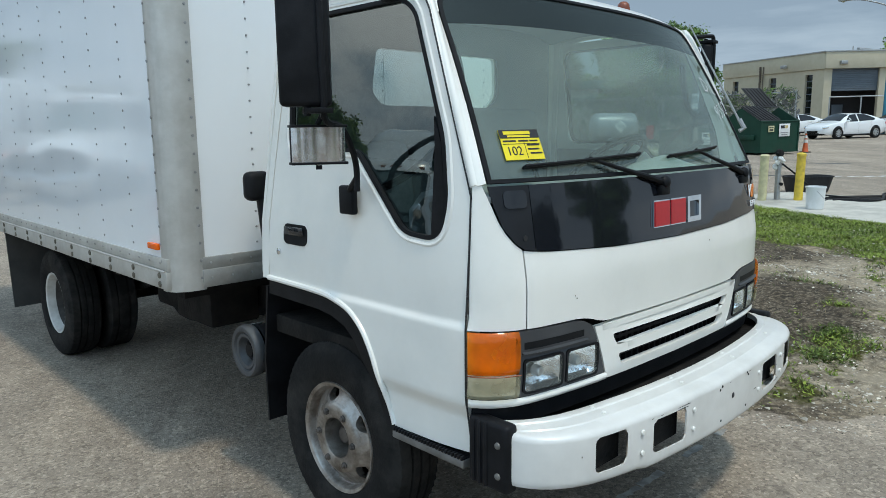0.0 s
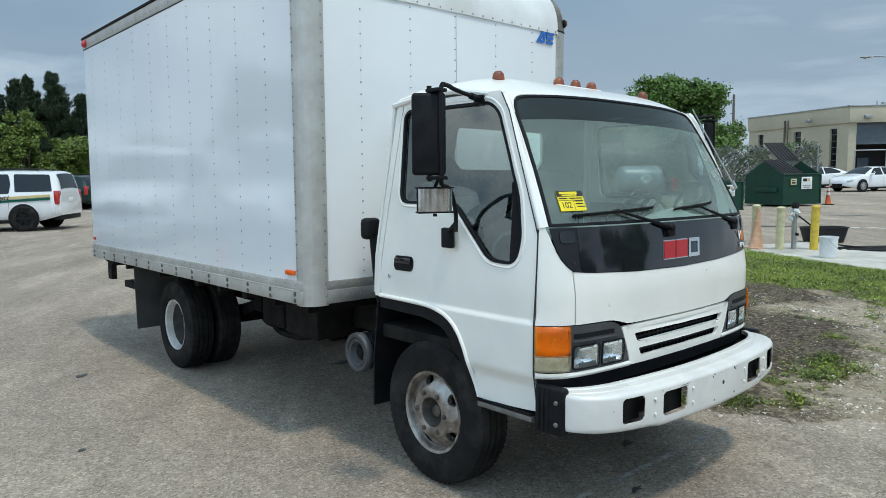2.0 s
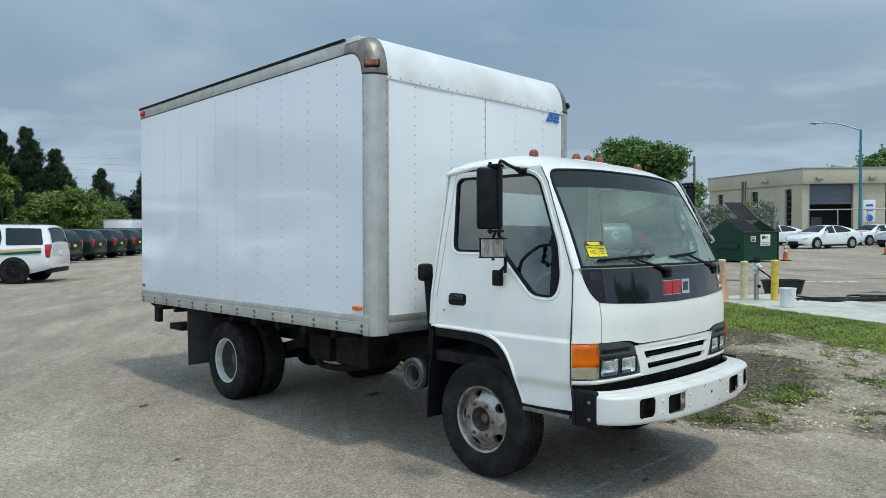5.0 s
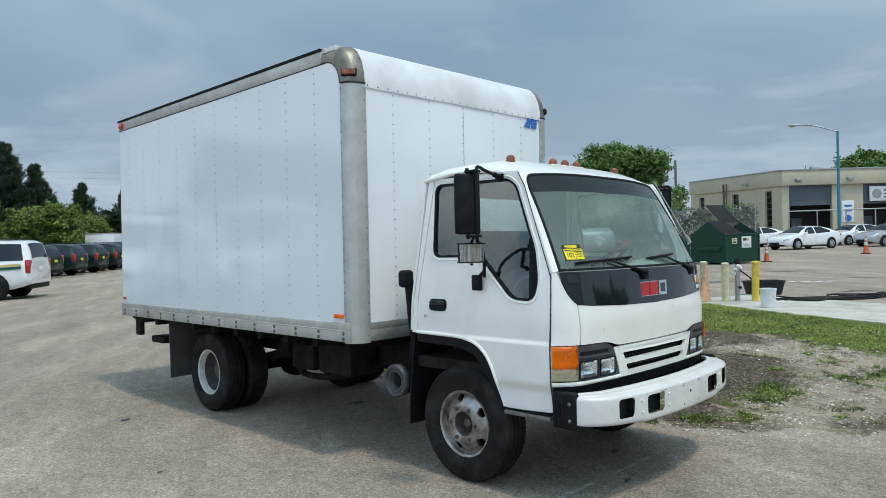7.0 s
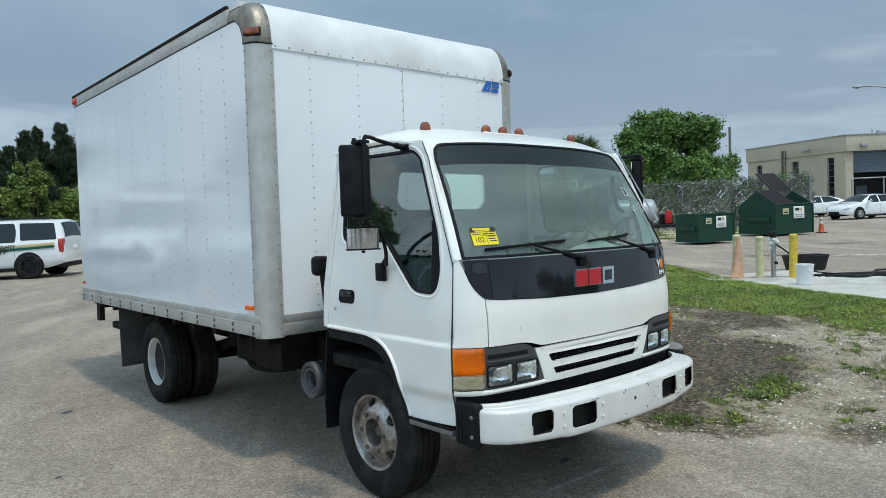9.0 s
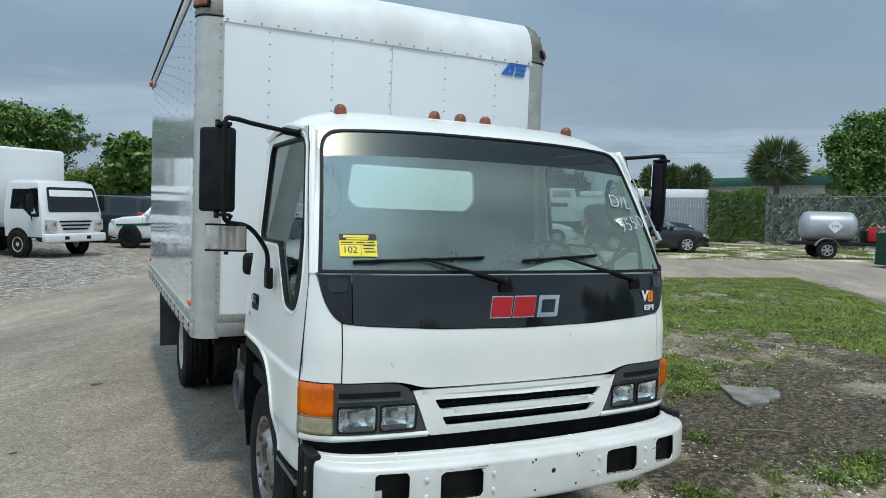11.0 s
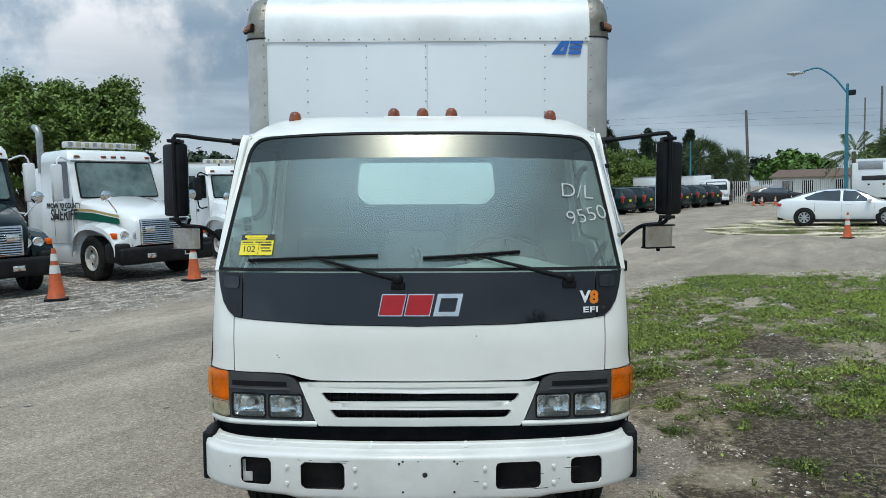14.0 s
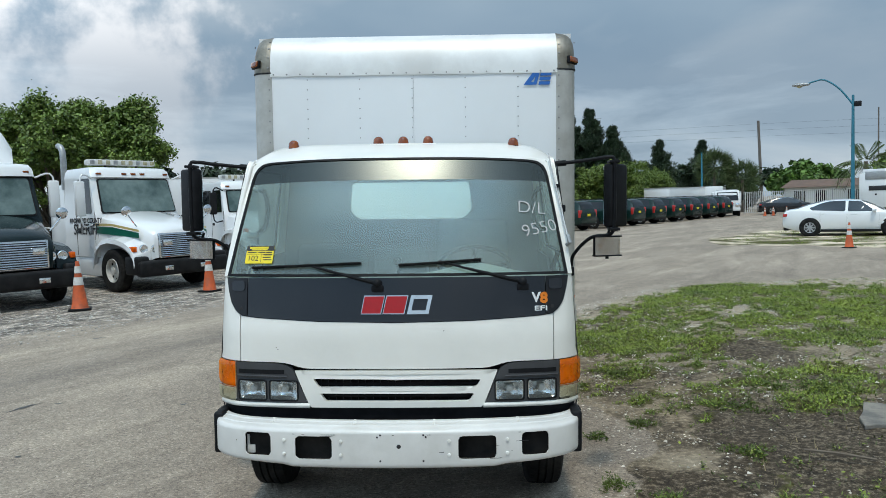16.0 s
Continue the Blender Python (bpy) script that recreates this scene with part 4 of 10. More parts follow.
for x0, x1 in zip(xs, xs[1:]):
    mid = hole_z((x0 + x1) / 2)
    segs = []
    if mid:
        h0, h1 = hole_z(x0), hole_z(x1)
        segs = [((bump_low(x0) + .03, h0[0]), (bump_low(x1) + .03, h1[0])), ((h0[1], .650), (h1[1], .650))]
    else:
        segs = [((bump_low(x0) + .03, .650), (bump_low(x1) + .03, .650))]
    for (a0, a1), (b0, b1) in segs:
        q = [bm.verts.new((x0, yb(x0), a0)), bm.verts.new((x1, yb(x1), b0)), bm.verts.new((x1, yb(x1), b1)), bm.verts.new((x0, yb(x0), a1))]
        bm.faces.new(q)
for prof in ([(0, .650, 0), (.0015, .657, 0), (.006, .664, 0), (.014, .669, 0), (.025, .672, 0), (.055, .674, 0), (.060, .678, 0), (.105, .680, 0), (.110, .684, 0), (.132, .685, 0), (.140, .683, 0), (.142, .66, 0)], [(.05, 0, 1), (.022, .001, 1), (.010, .004, 1), (.003, .012, 1), (.0008, .020, 1), (0, .03, 1)]):
    vv = [[bm.verts.new((x * (1 - p[0] * .10), yb(x) + p[0], (bump_low(x) if p[2] else 0) + p[1])) for p in prof] for x in xs]
    for i in range(len(xs) - 1):
        for j in range(len(prof) - 1):
            bm.faces.new((vv[i][j], vv[i + 1][j], vv[i + 1][j + 1], vv[i][j + 1]))
bmesh.ops.remove_doubles(bm, verts=bm.verts, dist=.0006)
bumper = part("front_bumper", bm, BUMPAINT, truck, "white steel front bumper with scuffs and cut-outs", solid=.006, smooth=35)
bm = B()
for a, b, z0, z1 in HOLES:
    x = (a + b) / 2
    box(bm, a - .045, b + .045, yb(x) + .05, yb(x) + .065, z0 - .012, z1 + .01)
each("cutout_backing", bm, CHASSIS, bumper)
bm = B()
for x in (-.540, -.255, .275, .560):
    for z in (.548, .616):
        lathe(bm, [(.009, 0), (.008, .006), (0, .008)], 10, Matrix.Translation((x, yb(x) - .001, z)) @ pose(0, 0, 0, 90, 0, 0))
for x in (-.62, -.2, .2, .62):
    for d in (.08, .122):
        lathe(bm, [(.008, 0), (.007, .004), (0, .006)], 10, Matrix.Translation((x, yb(x) + d, .679 if d < .1 else .6845)))
each("bumper_bolt", bm, PAINT, bumper)
bm = B()
for x, z in ((-.06, .648), (-.075, .638), (.15, .648), (.162, .638), (.03, .592), (-.06, .520), (.15, .520)):
    r = .011 if z == .592 else .005
    lathe(bm, [(r, 0), (r * .8, .0015), (0, .0018)], 10, Matrix.Translation((x, yb(x) - .0005, z)) @ pose(0, 0, 0, 90, 0, 0))
each("plate_hole", bm, INK, bumper)
for sx in (-1, 1):
    bm = B(); box(bm, *sorted((sx * .905, sx * .958)), .212, .372, .482, .697, .014, seg=3)
    be = part("bumper_end", bm, BLACKP, truck, "black ribbed plastic bumper end")
    for k in range(3):
        bm = B(); box(bm, *sorted((sx * .94, sx * .964)), .288 + .026 * k, .304 + .026 * k, .488, .692, .006); part("rib", bm, BLACKP, be)
    for z in (.535, .632):
        bm = B(); lathe(bm, [(.011, 0), (.010, .004), (.006, .006), (0, .006)], 12, Matrix.Translation((sx * .958, .248, z)) @ pose(0, 0, 0, 0, 90 * sx, 0)); part("end_bolt", bm, STEPM, be)
# added sheet: keeps sunlight from leaking down between bumper and cab
bm = B()
grid(bm, lambda x, q: Vector((x, lerp(yb(x) + .12, .36, q), .64 - .03 * q)), span(-.90, .90, 20), [0, .5, 1])
part("bumper_tray", bm, CHASSIS, truck, "added black sheet closing the gap between bumper and cab to sunlight", solid=.003)
bm = B(); tube(bm, [(.918, .378, 1.554), (.878, .504, 1.80), (.838, .63, 2.049)], [.0055, .0045, .0032], 6); tube(bm, [(.905, .392, 1.545), (.922, .376, 1.558), (.913, .398, 1.60)], .011, 8); an = part("antenna", bm, GALV, truck, "thin metal antenna along the windscreen pillar")
bm = B(); box(bm, .868, .892, .535, .56, 1.855, 1.875, .004); part("antenna_clip", bm, BLACKP, an)
# a white bracket shows in one of the cut-outs
bm = B(); box(bm, -.742, -.700, .078, .084, .530, .572, .003); box(bm, -.742, -.728, .078, .084, .57, .625, .003); part("tow_bracket", bm, BUMPAINT, bumper)

rsc = random.Random(4)
for k in range(12):
    x0 = rsc.uniform(-.85, .85)
    ln, z = rsc.uniform(.008, .07), rsc.choice([rsc.uniform(.645, .652), rsc.uniform(.645, .652), rsc.uniform(.52, .645)])
    bm = B()
    strip(bm, [x0, x0 + ln * .5, x0 + ln], lambda x: z, lambda x: z + rsc.uniform(.0012, .0035), 1, lambda x, q: Vector((x, yb(x) - .0012, q)))
    part("scuff", bm, INK if k % 3 else CAST, bumper)
for x, z in ((-.79, .60), (-.62, 1.035), (-.612, 1.025), (.25, 1.12)):
    bm = B(); lathe(bm, [(.003, 0), (.002, .001), (0, .001)], 7, Matrix.Translation((x, (yb(x) if z < .65 else yf(x, z)) - .0012, z)) @ pose(0, 0, 0, 90, 0, 0)); part("paint_chip", bm, CAST, truck if z > .65 else bumper)

# windscreen
HWB, HWT = .903, .822


def screen(s, t):
    x = s * lerp(HWB, HWT, t)
    y = lerp(.255 + .085 * abs(s) ** 2.6, .595 + .06 * abs(s) ** 2.6, t) - .012 * math.sin(math.pi * t)
    z = lerp(1.40, 2.035 - .025 * abs(s) ** 3, t)
    return Vector((x, y, z))


bm = B(); grid(bm, lambda s, t: screen(s * .985, t), span(-1, 1, 24), span(.012, .80, 10))
wind = part("windscreen", bm, GLASS, truck, "clear windscreen with marker writing")
bm = B(); grid(bm, lambda s, t: screen(s * (.985 if t < .90 else lerp(.985, .955, (t - .90) / .085)), t), span(-1, 1, 24), span(.80, .985, 6)); part("sun_band", bm, GLASSTINT, wind, "dark tinted band")
bm = B()
rim_st = [(1, 0), (1, .85), (.995, .91), (.980, .958), (.95, .988), (.885, 1.0)]
hole_st = [(.984, .018), (.984, .85), (.979, .903), (.964, .946), (.936, .973), (.885, .984)]
loops = []
for corner in (rim_st, hole_st):
    pts = corner + [(-a, c) for a, c in corner[::-1]]
    loops.append([bm.verts.new(screen(*lerp(Vector(p), Vector(q), k / n)) + Vector((0, -.006, 0))) for p, q in zip(pts, pts[1:] + pts[:1]) for n in [28 if abs(p[0] - q[0]) > 1 else 10 if abs(p[1] - q[1]) > .5 else 2] for k in range(n)])
bridge(bm, *loops)
part("windscreen_seal", bm, BLACKP, truck, "black rubber seal", solid=.008, outward=(0, -1, .4))


# wipers
def wiper(pivot, s0, s1, t0, t1):
    bm = B()
    p = screen(*pivot) + Vector((0, -.035, -.035))
    a, c = screen(s0, t0) + Vector((0, -.022, 0)), screen(s1, t1) + Vector((0, -.022, 0))
    mid = (a + c) / 2
    lathe(bm, [(.022, -.02), (.022, .012), (.014, .02), (0, .022)], 12, Matrix.Translation(p) @ pose(0, 0, 0, 70, 0, 0))
    box(bm, -.03, .03, -.012, .012, -.045, -.01, .006, Matrix.Translation(p))
    tube(bm, [p, lerp(p, mid, .25) + Vector((0, -.012, 0)), lerp(p, mid, .7) + Vector((0, -.012, 0)), mid + Vector((0, -.008, .004))], [.012, .010, .007, .006], 8)
    w = part("wiper", bm, BLACKP, wind, "black wiper arm and blade")
    bm = B()
    tube(bm, [a, lerp(a, mid, .5) + Vector((0, -.012, 0)), mid + Vector((0, -.016, 0)), lerp(mid, c, .5) + Vector((0, -.012, 0)), c], .005, 6)
    tube(bm, [a + Vector((0, .008, -.006)), mid + Vector((0, .006, -.006)), c + Vector((0, .008, -.006))], .006, 6)
    part("wiper_blade", bm, BLACKP, wind)


wiper((-.10, .0), -.85, -.20, .075, .11)
wiper((.73, .0), .02, .50, .09, .13)

# roof and pillars


def roof_pt(s, t):
    """s across, t from the windscreen's top (0) to the cab's back (1)."""
    y = lerp(screen(s, 1).y, 1.475, t)
    hw = lerp(HWT, .872, min(1, t * 5) ** .6)
    x = s * hw
    crown = 1 - abs(s) ** 9
    z = lerp(screen(s, 1).z, 2.055, min(1, t * 3)) + crown * .075 * min(1, t * 3.2) ** .7 + .012 * math.sin(math.pi * t) - .02 * max(0, t - .85) / .15
    return Vector((x, y, z))


bm = B()
grid(bm, roof_pt, [-1, -.985, -.96, -.92, -.86, -.75, -.6, -.4, -.2, 0, .2, .4, .6, .75, .86, .92, .96, .985, 1], [0, .02, .05, .1, .16, .24, .34, .5, .7, .85, .93, .97, 1])
part("cab_roof", bm, PAINT, truck, "white cab roof", solid=.02)


WIN = soften([(1.360, 1.975), (1.345, 1.508), (.925, 1.506), (.655, 1.245), (.505, 1.236), (.482, 1.34), (.510, 1.53), (.595, 1.74), (.672, 1.925), (.735, 1.968)], .045, 5)


def shrink(poly, d):
    cx, cy = sum(p[0] for p in poly) / len(poly), sum(p[1] for p in poly) / len(poly)
    out = []
    n = len(poly)
    for i in range(n):
        a, c = Vector(poly[i - 1]), Vector(poly[(i + 1) % n])
        e = (c - a).normalized()
        nrm = Vector((-e.y, e.x))
        out.append((poly[i][0] + nrm.x * d, poly[i][1] + nrm.y * d))
    area = lambda q: abs(sum(q[i - 1][0] * q[i][1] - q[i][0] * q[i - 1][1] for i in range(len(q))))
    if (area(out) > area(poly)) == (d > 0):
        return [(2 * p[0] - o[0], 2 * p[1] - o[1]) for p, o in zip(poly, out)]
    return out


for sx in (-1, 1):
    bm = B()
    edge = dense([(1.505, .968), (1.49, 1.2), (1.385, 2.03), (.66, 2.03), (.60, 1.93), (.50, 1.68), (.405, 1.42), (.385, 1.36), (.38, 1.2), (.38, .56), (.728, .55), (.755, .62), (.785, .72), (.82, .80), (.87, .872), (.94, .925), (1.03, .952), (1.12, .962)], .06)
    plate(bm, edge, [dense(shrink(WIN, -.018), .06)], lambda y, z: Vector((0, y, z)))
    # fine rows of vertices, so that the skin bends evenly
    for z in span(.60, 2.0, 24) + [.99, .983, .976, .969, .962, .955, .74, .725, .71, .695, .68, .668]:
        bmesh.ops.bisect_plane(bm, geom=list(bm.verts) + list(bm.edges) + list(bm.faces), plane_co=(0, 0, z), plane_no=(0, 0, 1))
    for y in (.41, .44, .47, .50, .53, .56, .8, 1.1):
        bmesh.ops.bisect_plane(bm, geom=list(bm.verts) + list(bm.edges) + list(bm.faces), plane_co=(0, y, 0), plane_no=(0, 1, 0))
    sk = door_skin(sx)
    for v in bm.verts:
        v.co = sk(v.co.y, v.co.z)
    door = part("cab_door", bm, PAINT, truck, "white cab door with black-framed window", solid=.03, smooth=50, outward=(sx, 0, 0))
    bm = B(); plate(bm, dense(shrink(WIN, -.019), .05), [dense(shrink(WIN, -.005), .05)], door_skin(sx, .003)); part("window_seal", bm, BLACKP, door, "black rubber window seal", solid=.02, outward=(sx, 0, 0))
    bm = B(); lip = dense(shrink(WIN, -.034), .04); tube(bm, [door_skin(sx, -.004)(*p) for p in lip + lip[:2]], .0085, 8, False); part("window_lip", bm, PAINT, door, "raised white lip round the window")
    bm = B(); plate(bm, dense(shrink(WIN, -.010), .08), (), door_skin(sx, -.012)); pane = part("pane", bm, GLASSSIDE, door, "clear side window")
    # the slim pillar at the window's front edge
    bm = B(); plate(bm, [(.478, 1.33), (.500, 1.238), (.527, 1.238), (.533, 1.50), (.545, 1.60), (.508, 1.52)], (), door_skin(sx, .001)); part("window_divider", bm, BLACKP, door, solid=.015)
    bm = B(); tube(bm, smooth_path([door_skin(sx, -.045)(.56, 1.50), door_skin(sx, -.06)(.75, 1.40), door_skin(sx, -.05)(.95, 1.33)], 5), .014, 8); part("grab_bar", bm, BLACKP, door)
    bm = B()
    plate(bm, dense(rounded(1.215, 1.378, 1.127, 1.207, .028), .05), (), door_skin(sx, .004)); hd = part("door_handle", bm, BLACKP, door, "black recessed door handle", solid=.01)
    bm = B(); box(bm, *sorted((sx * .966, sx * .974)), 1.232, 1.362, 1.165, 1.198, .004); part("handle_flap", bm, GLOSSB, hd)
    bm = B(); lathe(bm, [(.013, 0), (.013, .006), (.008, .008), (0, .008)], 14, Matrix.Translation((sx * .965, 1.415, 1.09)) @ pose(0, 0, 0, 0, 90 * sx, 0)); part("door_lock", bm, CHROME, door)
    # dark shut line along the door's front edge
    bm = B(); tube(bm, [door_skin(sx, .0005)(y, z) for y, z in ((.376, .58), (.376, .75), (.376, .96), (.376, 1.2), (.381, 1.36), (.401, 1.42), (.497, 1.68), (.597, 1.93), (.655, 2.02))], .0032, 6); part("shut_line", bm, INK, door)
    # the flared lip over the wheel arch
    bm = B(); tube(bm, smooth_path([door_skin(sx, -.001)(y, z) for y, z in ((1.50, .972), (1.30, .970), (1.12, .966), (1.03, .956), (.94, .929), (.87, .876), (.82, .804), (.785, .722), (.757, .62), (.73, .555))], 4), .0115, 8); part("arch_lip", bm, PAINT, door, "white flared wheel-arch lip")
    # rear pillar, pillar beside the screen, drip rail
    bm = B(); grid(bm, lambda u, z: Vector((sx * (hw(z) - .0 - .03 * max(0, u - .6) / .4), lerp(1.497 - max(0, z - 1.2) * .126, 1.575 - max(0, z - 1.0) * .095, u), z)), span(0, 1, 5), [.968, 1.2, 1.5, 1.8, 2.04]); part("rear_pillar", bm, PAINT, truck, solid=.03)
    bm = B()
    grid(bm, lambda t, u: lerp(screen(sx, t) + Vector((0, .002, 0)), door_skin(sx)(table(lerp(1.385, 2.02, t), [1.36, 1.42, 1.68, 1.93, 2.03], [.38, .40, .495, .595, .655]), lerp(1.385, 2.02, t)), u) + Vector((sx * .009, -.005, 0)) * math.sin(math.pi * u), span(0, 1, 10), span(0, 1, 5))
    part("screen_pillar", bm, PAINT, truck, "white pillar beside the windscreen", solid=.012)
    bm = B()
    tube(bm, smooth_path([roof_pt(sx, .16) + Vector((sx * -.004, 0, -.012)), roof_pt(sx, .05) + Vector((0, 0, -.014))] + [lerp(screen(sx, t), door_skin(sx)(table(lerp(1.385, 2.02, t), [1.36, 1.42, 1.68, 1.93, 2.03], [.38, .40, .495, .595, .655]), lerp(1.385, 2.02, t)), .55) + Vector((sx * .002, .006, 0)) for t in (.97, .85, .6, .3, 0)], 4), .015, 10)
    plate(bm, [(sx * a, c) for a, c in ((.86, 1.012), (.88, 1.0), (.92, .998), (.955, .985), (.982, .955), (.996, .91), (1, .86), (1.012, .86), (1.012, 1.012))], (), lambda s, t: screen(s, t) + Vector((0, -.001, .002)))
    part("pillar_edge", bm, PAINT, truck, "rounded white pillar edge")
    bm = B(); tube(bm, [roof_pt(sx, q) + Vector((sx * .002, 0, -.010)) for q in (0, .02, .05, .1, .2, .4, .7, 1)], .015, 8); part("drip_rail", bm, PAINT, truck)
    # wheel arch lip, inner arch, flap and step
    bm = B()
    arch = [(1.50, .965), (1.12, .957), (1.03, .947), (.94, .92), (.87, .867), (.82, .795), (.785, .715), (.755, .615), (.73, .55)]
    arch2 = [(1.50, .905), (1.14, .897), (1.06, .887), (.98, .862), (.92, .815), (.875, .75), (.845, .68), (.81, .60), (.78, .54)]
    for (a, c), (p, q) in zip(zip(arch, arch[1:]), zip(arch2, arch2[1:])):
        f = door_skin(sx, -.006)
        vs = [bm.verts.new(f(*v)) for v in (a, c, q, p)]
        bm.faces.new(vs)
        g = [bm.verts.new(Vector((sx * .58, *v))) for v in (p, q)]
        h = [bm.verts.new(f(*v)) for v in (p, q)]
        bm.faces.new((h[0], h[1], g[1], g[0]))
    bmesh.ops.remove_doubles(bm, verts=bm.verts, dist=.0005); part("wheel_arch", bm, BLACKP, truck, "black plastic wheel arch", solid=.004)
    bm = B()
    plate(bm, [(sx * .60, .93), (sx * .96, .93), (sx * .96, .60), (sx * .93, .30), (sx * .62, .30)], (), lambda x, z: Vector((x, 1.53 + max(0, .9 - z) * .16, z)), .012, (0, 1, 0)); part("mud_flap", bm, BLACKP, truck, "black rubber mud flap")
    bm = B(); box(bm, *sorted((sx * .84, sx * .965)), .385, .73, .512, .540, .005); st = part("cab_step", bm, STEPM, truck, "slim aluminium step")
    bm = B(); box(bm, *sorted((sx * .84, sx * .958)), .388, .728, .540, .546)
    for k in range(24):
        box(bm, *sorted((sx * .950, sx * .967)), .390 + .0142 * k, .397 + .0142 * k, .539, .552, .001)
    part("step_grip", bm, BLACKP, st, "black serrated grip strip")

# back wall and floor of the cab, with the rear window
bm = B()
plate(bm, dense([(-.95, .98), (.95, .98), (.95, 1.2), (.865, 2.035), (.80, 2.078), (.70, 2.098), (.50, 2.108), (-.50, 2.108), (-.70, 2.098), (-.80, 2.078), (-.865, 2.035), (-.95, 1.2)], .1), [soften([(-.40, 1.93), (-.42, 1.74), (-.36, 1.68), (.36, 1.68), (.42, 1.74), (.40, 1.93)], .03)], lambda x, z: Vector((x, 1.565 - max(0, z - 1.0) * .09, z)), .02, (0, 1, 0))
part("cab_back", bm, [PAINT], truck, "white cab rear wall")
bm = B()
plate(bm, dense([(-.93, .98), (.93, .98), (.93, 1.2), (.85, 2.02), (.78, 2.058), (.70, 2.074), (.50, 2.082), (-.50, 2.082), (-.70, 2.074), (-.78, 2.058), (-.85, 2.02), (-.93, 1.2)], .1), [soften([(-.40, 1.93), (-.42, 1.74), (-.36, 1.68), (.36, 1.68), (.42, 1.74), (.40, 1.93)], .03)], lambda x, z: Vector((x, 1.545 - max(0, z - 1.0) * .09, z)), .01, (0, 1, 0))
part("rear_trim", bm, SEATM, truck, "grey cab rear trim")
bm = B(); plate(bm, soften([(-.41, 1.94), (-.43, 1.74), (-.36, 1.67), (.36, 1.67), (.43, 1.74), (.41, 1.94)], .03), (), lambda x, z: Vector((x, 1.572 - max(0, z - 1.0) * .09, z))); part("rear_pane", bm, GLASSREAR, truck)
bm = B(); box(bm, -.92, .92, .34, 1.55, .72, .80, .01); box(bm, -.42, .42, .55, 1.55, .79, 1.12, .05); part("cab_floor", bm, CHASSIS, truck)
bm = B(); grid(bm, lambda s, t: roof_pt(s, t) * 1 + Vector((0, .01 * (1 - t), -.035)), span(-.96, .96, 12), span(.03, .98, 8)); part("headliner", bm, INTERL, truck, "pale grey headliner")
# dashboard
bm = B()
grid(bm, lambda x, k: Vector((x, [.30, .36, .50, .60, .66, .67, .62, .60][k] + .03 * (abs(x) / .9) ** 2, [1.36, 1.385, 1.385, 1.36, 1.30, 1.20, 1.05, .80][k] + (.06 * math.exp(-((x - .42) / .2) ** 2) if 1 < k < 5 else 0))), span(-.90, .90, 36), list(range(8)))
part("dashboard", bm, INTER, truck, "grey dashboard", solid=.02)
bm = B()
for x in (-.75, .75, -.12, .12):
    box(bm, x - .07, x + .07, .655, .69, 1.22, 1.29, .008)
box(bm, -.16, .16, .66, .70, 1.0, 1.18, .01)
each("air_vent", bm, BLACKP, truck)
# steering wheel
bm = B()
sw = Matrix.Translation((.42, .80, 1.40)) @ pose(0, 0, 0, -38, 0, 0)
tube(bm, [sw @ Vector((.205 * math.cos(a), .205 * math.sin(a), 0)) for a in [2 * math.pi * k / 36 for k in range(37)]], .014, 8, False)
for a in (-10, 190, 270):
    tube(bm, [sw @ Vector((0, 0, -.02)), sw @ Vector((.2 * math.cos(radians(a)), .2 * math.sin(radians(a)), 0))], .014, 8)
lathe(bm, [(.07, -.03), (.07, 0), (.05, .015), (0, .018)], 20, sw)
tube(bm, [sw @ Vector((0, 0, -.02)), (.42, .62, 1.12)], .035, 10)
part("steering_wheel", bm, BLACKP, truck, "dark grey steering wheel")


def seat(x0, x1, name):
    bm = B()
    box(bm, x0, x1, .92, 1.36, 1.02, 1.16, .05, seg=3)
    part(name, bm, SEATM, truck, "grey cloth seat")
    bm = B()
    box(bm, x0 + .01, x1 - .01, -.07, .07, 0, (.56 if "driver" in name else .40), .05, Matrix.Translation((0, 1.37, 1.12)) @ pose(0, 0, 0, -9, 0, 0), 3)
    part("seat_back", bm, SEATM, truck)


seat(.17, .67, "driver_seat"); seat(-.78, -.28, "passenger_seat"); seat(-.26, .13, "middle_seat")
bm = B()
for sx in (-1, 1):
    tube(bm, smooth_path([(sx * .80, .56, 1.62), (sx * .76, .58, 1.66), (sx * .75, .60, 1.76), (sx * .77, .62, 1.84), (sx * .80, .64, 1.86)], 4), .014, 8)
each("grab_handle", bm, BLACKP, truck)
# gear lever and door inner trims
bm = B(); tube(bm, smooth_path([(-.02, .85, .95), (-.02, .82, 1.2), (-.04, .86, 1.42)], 5), .012, 8); lathe(bm, [(0, -.03), (.028, -.01), (.026, .025), (0, .035)], 14, Matrix.Translation((-.04, .86, 1.43))); part("gear_lever", bm, BLACKP, truck)
for sx in (-1, 1):
    bm = B(); plate(bm, dense([(.42, .60), (.70, .60), (.85, .95), (1.45, .98), (1.42, 1.46), (.98, 1.45), (.70, 1.19), (.47, 1.19)], .1), (), door_skin(sx, -.05), .02, (-sx, 0, 0)); part("door_trim", bm, SEATM, truck)

